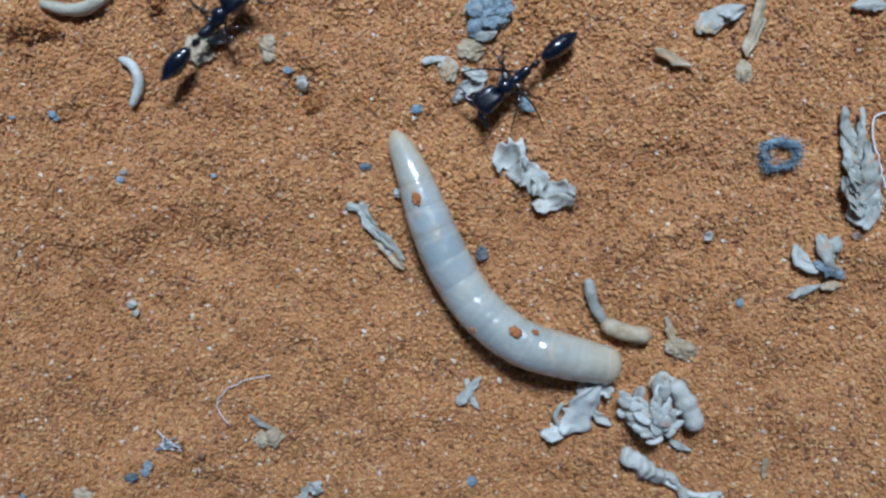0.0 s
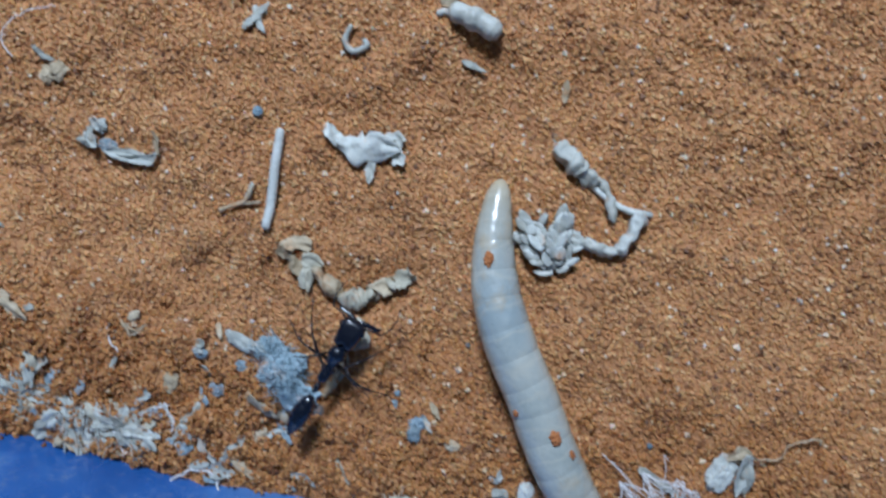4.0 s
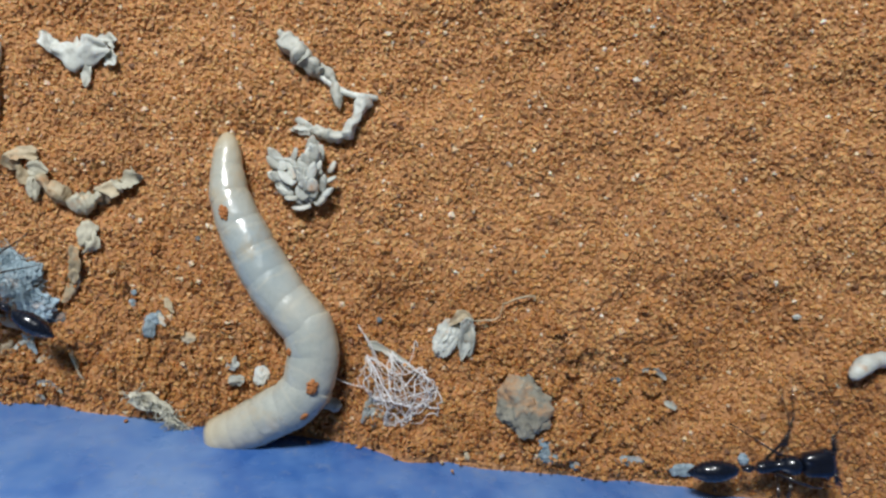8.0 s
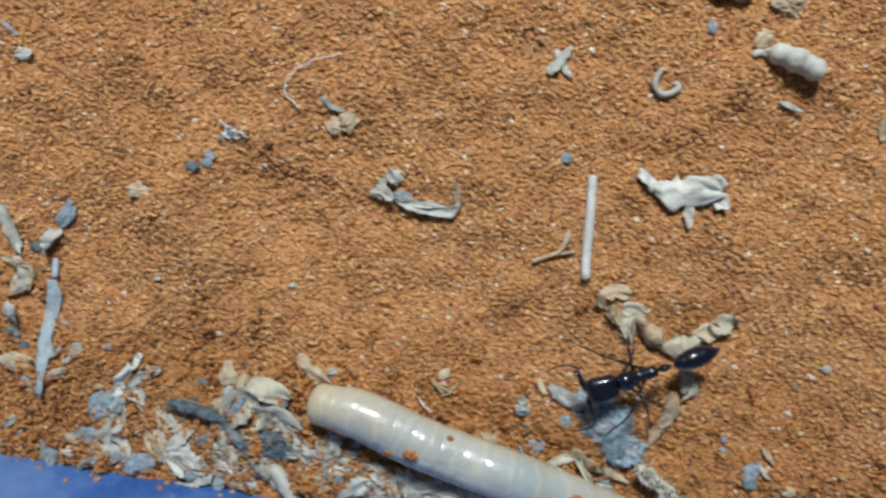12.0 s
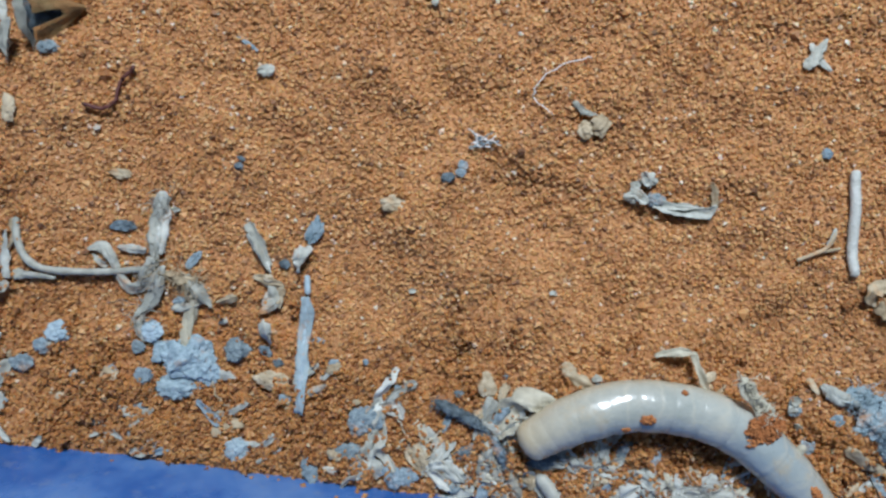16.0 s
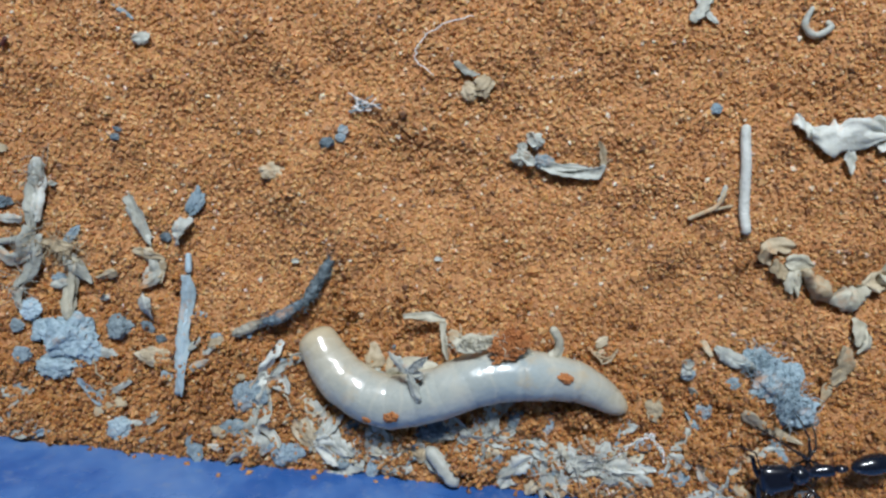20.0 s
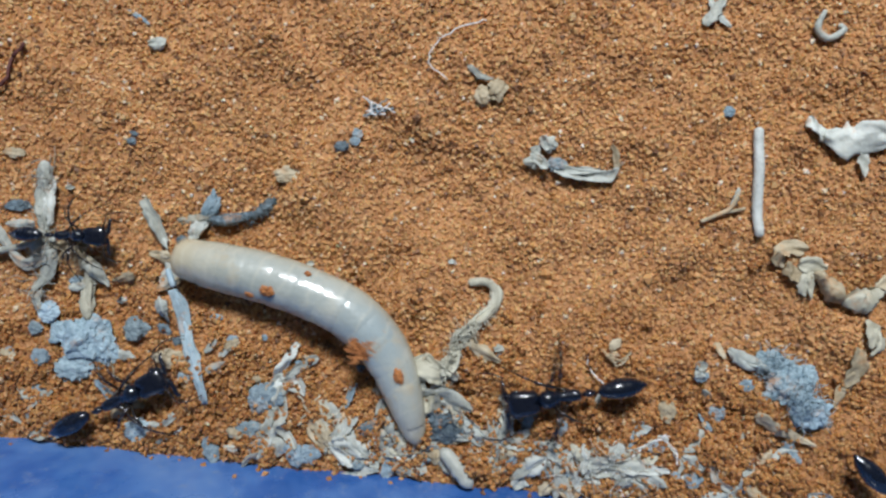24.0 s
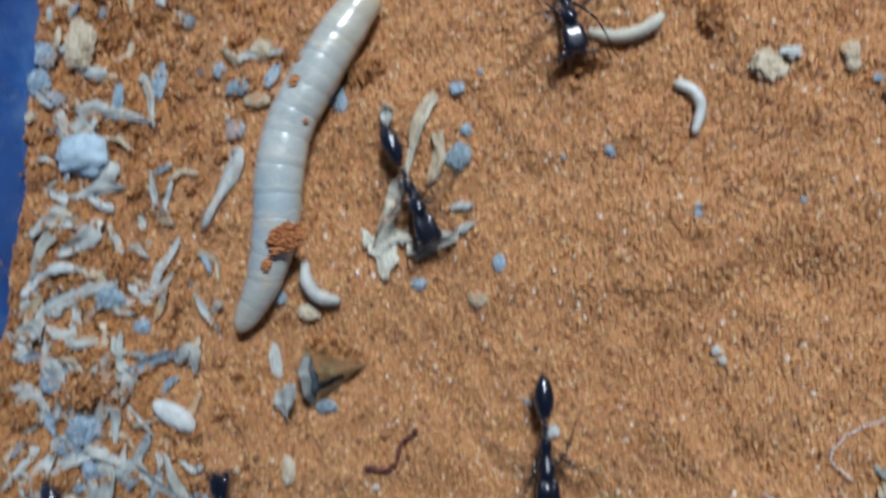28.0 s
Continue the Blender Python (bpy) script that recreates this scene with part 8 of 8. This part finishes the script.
    go(ants["scout"],
       (0, 3.9, 11.7, -143), (0.5, 2.6, 9.9, -126), (1, 2.9, 8.5, -123), (1.5, 2.6, 6.9, -112),
       (2, 3.3, 7.4, -142), (2.5, 9.1, 12.3, -135), (3.2, 14.0, 26.0, -125), (28, 14.0, 26.0, -125))
    go(ants["leaver"],
       (0, -19.5, 14.8, 46), (0.3, -15.0, 17.0, 40), (0.5, -11.1, 18.5, 31), (1.5, -2.0, 27.0, 40),
       (3, 4.0, 36.0, 50), (28, 4.0, 36.0, 50))
    go(ants["shredder"],
       (0, 3.8, -36.3, 74, 0.9), (3, 3.8, -36.3, 74, 0.9), (3.5, 5.2, -37.2, 75, 0.9), (4, 5.9, -36.9, 59, 0.9),
       (4.5, 6.1, -37.1, 54, 0.9), (6.5, 4.0, -36.0, 83, 0.9), (7, 3.3, -37.2, 111, 0.9), (7.5, 3.1, -37.8, 121, 0.9),
       (8, 2.4, -38.2, 145, 0.9), (8.3, 2.6, -37.3, 129, 0.9), (8.6, 1.9, -37.0, 120, 0.9), (9, 3.4, -37.1, 93, 0.9),
       (9.5, 5.3, -37.3, 167, 0.9), (10, 7.1, -34.9, 199, 0.9), (10.5, 6.8, -34.5, 201, 0.9), (11, 6.8, -34.3, 196, 0.9),
       (11.5, 6.5, -33.5, 199, 0.9), (12, 4.7, -33.2, 197, 0.9), (13, 2.6, -32.9, 203, 0.9), (13.5, 3.7, -32.7, 220, 0.9),
       (15.5, 0.7, -42.4, 236), (17, 6.6, -43.2, 164), (17.5, 5.4, -42.4, 163), (18, 4.6, -42.0, 166),
       (18.5, 3.2, -41.8, 161), (19, 3.1, -41.7, 159), (20, 4.4, -42.6, 183), (20.5, 1.0, -42.7, 172),
       (21, -0.6, -42.6, 170), (21.5, -2.2, -42.1, 170), (23.5, -9.1, -36.4, 182), (23.7, -7.9, -37.3, 179),
       (23.9, -10.6, -36.7, 184), (24.5, -14.0, -35.0, 180), (25, -14.3, -34.9, 183), (25.4, -14.6, -35.9, 183),
       (25.6, -14.9, -36.1, 184), (26, -15.3, -36.8, 178), (26.3, -14.8, -36.6, 178), (28, -14.8, -36.6, 178))
    go(ants["helper"],
       (0, 88.0, -35.0, 180), (13.6, 88.0, -35.0, 180), (17, 42.0, -50.0, 180), (20.4, 11.8, -45.9, 141),
       (21, 5.3, -41.5, 163), (21.5, 1.3, -37.4, 139), (22.5, 4.5, -43.0, 222), (23.5, 7.4, -43.8, 306),
       (23.9, 7.9, -44.8, 307), (24.5, 9.6, -47.6, 302), (28, 9.6, -47.6, 302))
    go(ants["puller"],
       (0, -64.0, -8.0, -100), (21.6, -64.0, -8.0, -60), (22.6, -60.0, -16.0, -35), (23.5, -47.5, -23.1, -11),
       (23.7, -46.5, -23.4, -14), (24, -45.4, -22.8, -7), (24.5, -47.4, -20.6, -9), (25, -48.3, -18.6, -15),
       (25.3, -48.5, -17.3, -30), (25.5, -50.9, -7.6, -58), (25.7, -55.1, -15.2, -109), (26, -49.7, -21.9, -87),
       (26.2, -49.5, -20.2, -37), (26.5, -52.2, -19.1, -11), (26.8, -55.1, -17.5, 55), (27, -57.2, -18.3, 88),
       (27.2, -59.7, -19.6, 121), (27.5, -61.5, -16.8, 98), (27.8, -61.1, -13.0, 88), (28, -61.4, -14.3, 87))
    go(ants["digger"],
       (0, -69.0, -20.0, -90), (21.6, -69.0, -20.0, -60), (22.6, -61.0, -30.0, -25), (23.5, -42.7, -33.6, -6),
       (23.7, -41.5, -34.1, -1), (24, -43.0, -34.5, 21), (24.5, -44.8, -32.1, 25), (25, -45.2, -29.8, 54),
       (25.4, -48.4, -30.3, 36), (25.6, -49.6, -30.2, 63), (26, -50.7, -31.4, 50), (26.2, -49.9, -31.6, 60),
       (26.5, -49.4, -28.6, 72), (26.8, -47.9, -30.4, 27), (27, -46.2, -31.3, 71), (28, -46.2, -31.3, 71))
    go(ants["wanderer"],
       (0, 36.2, -48.4, 17), (4.5, 36.2, -48.4, 17), (5.3, 38.5, -51.2, -12), (6.5, 44.0, -50.9, -2),
       (7, 46.8, -51.0, -3), (7.5, 48.7, -51.1, -7), (8, 52.3, -52.1, 2), (8.6, 57.1, -53.1, -6),
       (9, 57.6, -54.2, -2), (28, 57.6, -54.2, -2))
    go(ants["runner"],
       (0, -50.0, 38.0, -60), (25.6, -50.0, 38.0, -60), (26.6, -34.5, 4.9, -85), (26.9, -41.3, 2.0, -83),
       (27, -41.6, 2.3, -74), (27.2, -40.4, -1.2, -66), (27.5, -39.8, -5.5, -85), (27.8, -38.3, -8.1, -89),
       (28, -38.6, -10.6, -93))
    go(ants["climber"],
       (0, -55.3, 3.4, -104), (26, -55.3, 3.4, -104), (26.3, -55.3, -0.3, -112), (26.5, -55.9, -2.7, -113),
       (26.7, -59.4, 5.4, -110), (27, -60.2, 14.0, -102), (27.7, -58.0, 36.0, 100), (28, -58.0, 36.0, 100))
    go(ants["walker"],
       (0, -70.2, -8.5, -37), (26.3, -70.2, -8.5, -37), (26.7, -68.2, -9.6, -44), (27, -69.1, -11.9, -33),
       (27.2, -69.3, -13.3, -35), (27.5, -70.0, -13.4, -49), (27.8, -69.9, -12.1, -52), (28, -72.1, -15.1, -66))
    go(ants["straggler"],
       (0, -72.8, -18.3, -80), (26.9, -72.8, -18.3, -80), (27, -72.4, -18.7, -75), (27.2, -71.6, -21.5, -66),
       (27.5, -71.4, -23.4, -51), (28, -71.8, -23.7, -44))
    go(ants["forager"],
       (0, -44.0, 38.0, -80), (26, -44.0, 38.0, -80), (27, -45.8, 13.2, -76), (27.5, -47.5, 10.7, -74),
       (27.8, -46.4, 10.2, -74), (28, -46.4, 7.8, -72))
    go(ants["carrier"],
       (0, -30.0, 40.0, -95), (26.6, -30.0, 40.0, -95), (27.5, -39.0, 19.3, -85), (28, -34.5, 20.0, -84))

    def shift(thing, *keys):
        """A scrap that is pushed or dragged about: seconds, mm, mm, turn and, where it lies on the larva, height."""
        walk(thing, [(t, pose(x * MM, y * MM, (ground_z(x, y) + sum(up)) * MM, 0, 0, a)) for t, x, y, a, *up in keys])

    def ride(thing, *keys):
        """The clod on the larva's back: seconds, mm, mm and height over the sand."""
        walk(thing, [(t, pose(x * MM, y * MM, (ground_z(x, y) + h) * MM)) for t, x, y, h in keys])

    shift(SKIN,
          (0, 5.0, 4.3, 0), (0.5, 5.1, 4.3, 2), (1, 5.1, 3.8, 1), (1.5, 5.9, 3.4, 26),
          (2, 6.1, 3.8, 11), (2.5, 5.8, 3.8, 12), (28, 5.8, 3.8, 12))
    shift(GRUB,
          (0, 15.6, -12.3, -36), (0.5, 16.2, -12.5, 5), (1, 15.5, -12.6, 2), (1.5, 15.6, -12.6, 1),
          (2, 15.7, -12.7, -1), (3, 15.4, -12.7, 0), (28, 15.4, -12.7, 0))
    shift(JAW,
          (0, 8.3, -13.3, 63), (0.5, 7.3, -13.9, 40), (1, 8.0, -16.3, 66), (1.5, 7.7, -20.2, 14),
          (2, 7.8, -21.5, 1), (3, 8.1, -21.5, 0), (28, 8.1, -21.5, 0))
    shift(HEART,
          (0, 13.2, -12.9, 25), (0.5, 13.9, -14.4, 33), (1, 14.9, -16.0, 23), (1.5, 16.4, -20.2, 26),
          (2, 17.0, -23.3, 27), (2.5, 18.5, -27.0, 29), (3, 20.8, -28.6, 17), (3.5, 20.7, -28.3, 15),
          (4, 20.8, -27.7, 11), (4.5, 22.1, -29.0, 14), (6.5, 23.8, -31.3, 17), (8, 23.6, -31.3, 14),
          (9, 26.5, -32.3, 15), (9.5, 27.1, -33.3, 5), (11, 27.2, -33.7, 0), (28, 27.2, -33.7, 0))
    shift(FROND,
          (0, 15.5, -19.2, 16), (1, 14.5, -19.5, 78), (1.5, 19.2, -24.6, 3), (2, 23.7, -24.2, -24),
          (2.5, 24.2, -25.7, -31), (3, 24.7, -25.2, 1), (4.5, 24.6, -24.9, 1), (6.5, 25.7, -25.3, 1),
          (11, 25.9, -25.4, 0), (28, 25.9, -25.4, 0))
    shift(LINTBALL,
          (0, 28.3, -45.7, 1), (4.5, 28.3, -45.7, 1), (6.5, 30.1, -47.4, -1), (7.5, 30.1, -47.6, -2),
          (8, 28.7, -46.4, -19), (8.3, 27.1, -45.7, -2), (8.6, 25.6, -46.1, -2), (9, 25.6, -46.1, -2),
          (11, 24.5, -44.2, 0), (28, 24.5, -44.2, 0))
    shift(CAST,
          (0, -24.1, -37.5, 21), (11, -24.1, -37.5, 21), (13, -25.1, -36.8, 19), (16, -24.8, -37.0, 7),
          (17, -26.4, -36.7, 0), (17.5, -26.2, -37.3, -15), (18, -25.6, -32.8, -92), (18.5, -26.1, -30.3, -56),
          (19, -28.1, -29.4, -73), (20, -29.2, -28.7, -88), (20.5, -29.7, -28.1, -84), (21, -32.6, -23.0, -79),
          (21.5, -32.5, -23.1, -77), (23.5, -31.6, -22.7, -82), (24, -33.2, -21.9, -109), (25, -33.4, -21.4, -111),
          (28, -33.4, -21.4, -111))
    shift(HOOK,
          (0, 13.2, -48.0, -101), (11, 13.2, -48.0, -101), (13, -2.7, -37.3, -130, 0.8), (15.5, -6.4, -36.6, -131, 2.2),
          (17, -6.9, -36.2, -122, 2.6), (18, -8.7, -35.4, -115, 2.6), (18.5, -10.6, -34.3, -97, 2.4), (19, -11.9, -33.9, -92, 2.3), (20, -14.8, -33.3, -76, 2.2),
          (21, -17.8, -33.7, -84, 2.3), (21.5, -18.3, -33.8, -82, 2.3), (23.5, -19.6, -34.2, -68, 2.3), (23.7, -18.6, -33.3, -40, 0.8), (24.5, -17.7, -29.9, 0),
          (28, -17.7, -29.9, 0))
    shift(WISP,
          (0, 6.0, -44.0, 20, -0.5), (11, 4.0, -42.0, 20, 0.0), (13, -6.0, -37.4, 10, 0.6), (15.5, -10.6, -32.4, 0, 0.8), (16, -10.3, -32.6, 0, 0.8), (17, -14.4, -32.2, 0, 0.8), (18, -17.1, -31.7, -5, 0.8),
          (18.5, -18.2, -32.2, -5, 0.8), (20, -19.6, -31.9, -10, 0.8), (21, -19.8, -32.7, -10, 0.8), (21.5, -20.0, -32.7, -10, 0.8), (23.5, -21.5, -32.0, -10, 0.8), (24, -21.0, -34.0, 40), (28, -21.0, -34.0, 40))
    shift(STUCK,
          (0, -20.5, -34.6, 0, -0.3), (13, -20.7, -36.4, 10), (15.5, -23.5, -36.8, 10), (16, -23.2, -36.7, 10), (17, -24.1, -35.9, 0, 0.4),
          (17.5, -22.8, -34.8, -20, 2.4), (18, -21.3, -34.0, -10, 3.0), (18.5, -21.7, -34.0, 0, 3.0), (20, -21.4, -33.8, 0, 3.0),
          (21, -22.6, -34.9, 5, 3.0), (21.5, -22.8, -34.9, 5, 3.0), (23.5, -22.8, -34.3, 10, 3.0), (23.7, -22.4, -35.6, 30, 1.2), (24, -22.4, -37.0, 40), (28, -22.4, -37.0, 40))
    shift(STICK,
          (0, -36.7, -29.8, 0), (17, -36.7, -29.8, 0), (21.5, -36.8, -30.3, -1), (23.5, -36.9, -30.2, 1),
          (23.9, -37.7, -31.0, 18), (24, -37.7, -30.7, 19), (28, -37.7, -30.7, 19))
    shift(TANGLE,
          (0, -48.0, -23.9, 0), (17, -48.0, -23.9, 0), (21.5, -47.8, -23.3, 2), (24, -48.1, -23.5, 6),
          (25, -50.4, -22.4, 11), (25.5, -49.9, -21.5, 10), (26, -51.3, -22.5, 19), (26.3, -53.1, -21.8, 20),
          (26.9, -53.4, -22.3, 40), (27.4, -55.6, -18.7, 57), (28, -55.6, -18.7, 57))
    ride(RIDER,
         (0, -8.1, -35.2, -1.60), (13.6, -8.1, -35.2, -1.60), (14.6, -8.1, -35.2, 0.00), (15.5, -8.1, -36.2, 2.75),
         (16, -6.6, -36.3, 2.75), (17, -7.7, -35.9, 2.75), (17.5, -8.0, -35.4, 2.75), (18, -8.3, -35.5, 2.75),
         (18.5, -10.3, -33.9, 2.75), (19, -11.9, -33.0, 2.75), (20, -15.1, -32.7, 2.75), (20.5, -16.5, -33.2, 2.75),
         (21, -18.2, -33.6, 2.75), (21.5, -17.9, -33.8, 2.75), (23.5, -20.3, -35.1, 2.75), (23.7, -21.5, -34.9, 2.75),
         (24, -25.2, -31.9, 2.75), (24.5, -31.8, -27.3, 2.75), (25, -32.5, -26.6, 2.75), (25.3, -35.4, -26.2, 2.75),
         (25.4, -37.6, -12.2, 2.75), (25.5, -43.4, -7.7, 2.75), (25.7, -46.9, -11.6, 2.75), (26, -46.6, -19.7, 2.75),
         (26.2, -46.4, -17.0, 2.75), (26.5, -49.2, -15.3, 2.75), (26.8, -53.3, -11.6, 2.75), (27, -55.7, -11.1, 2.75),
         (27.2, -57.9, -9.7, 2.75), (27.5, -58.0, -3.5, 2.75), (27.8, -57.0, 0.9, 2.75), (28, -55.0, 4.8, 2.75))


motions()
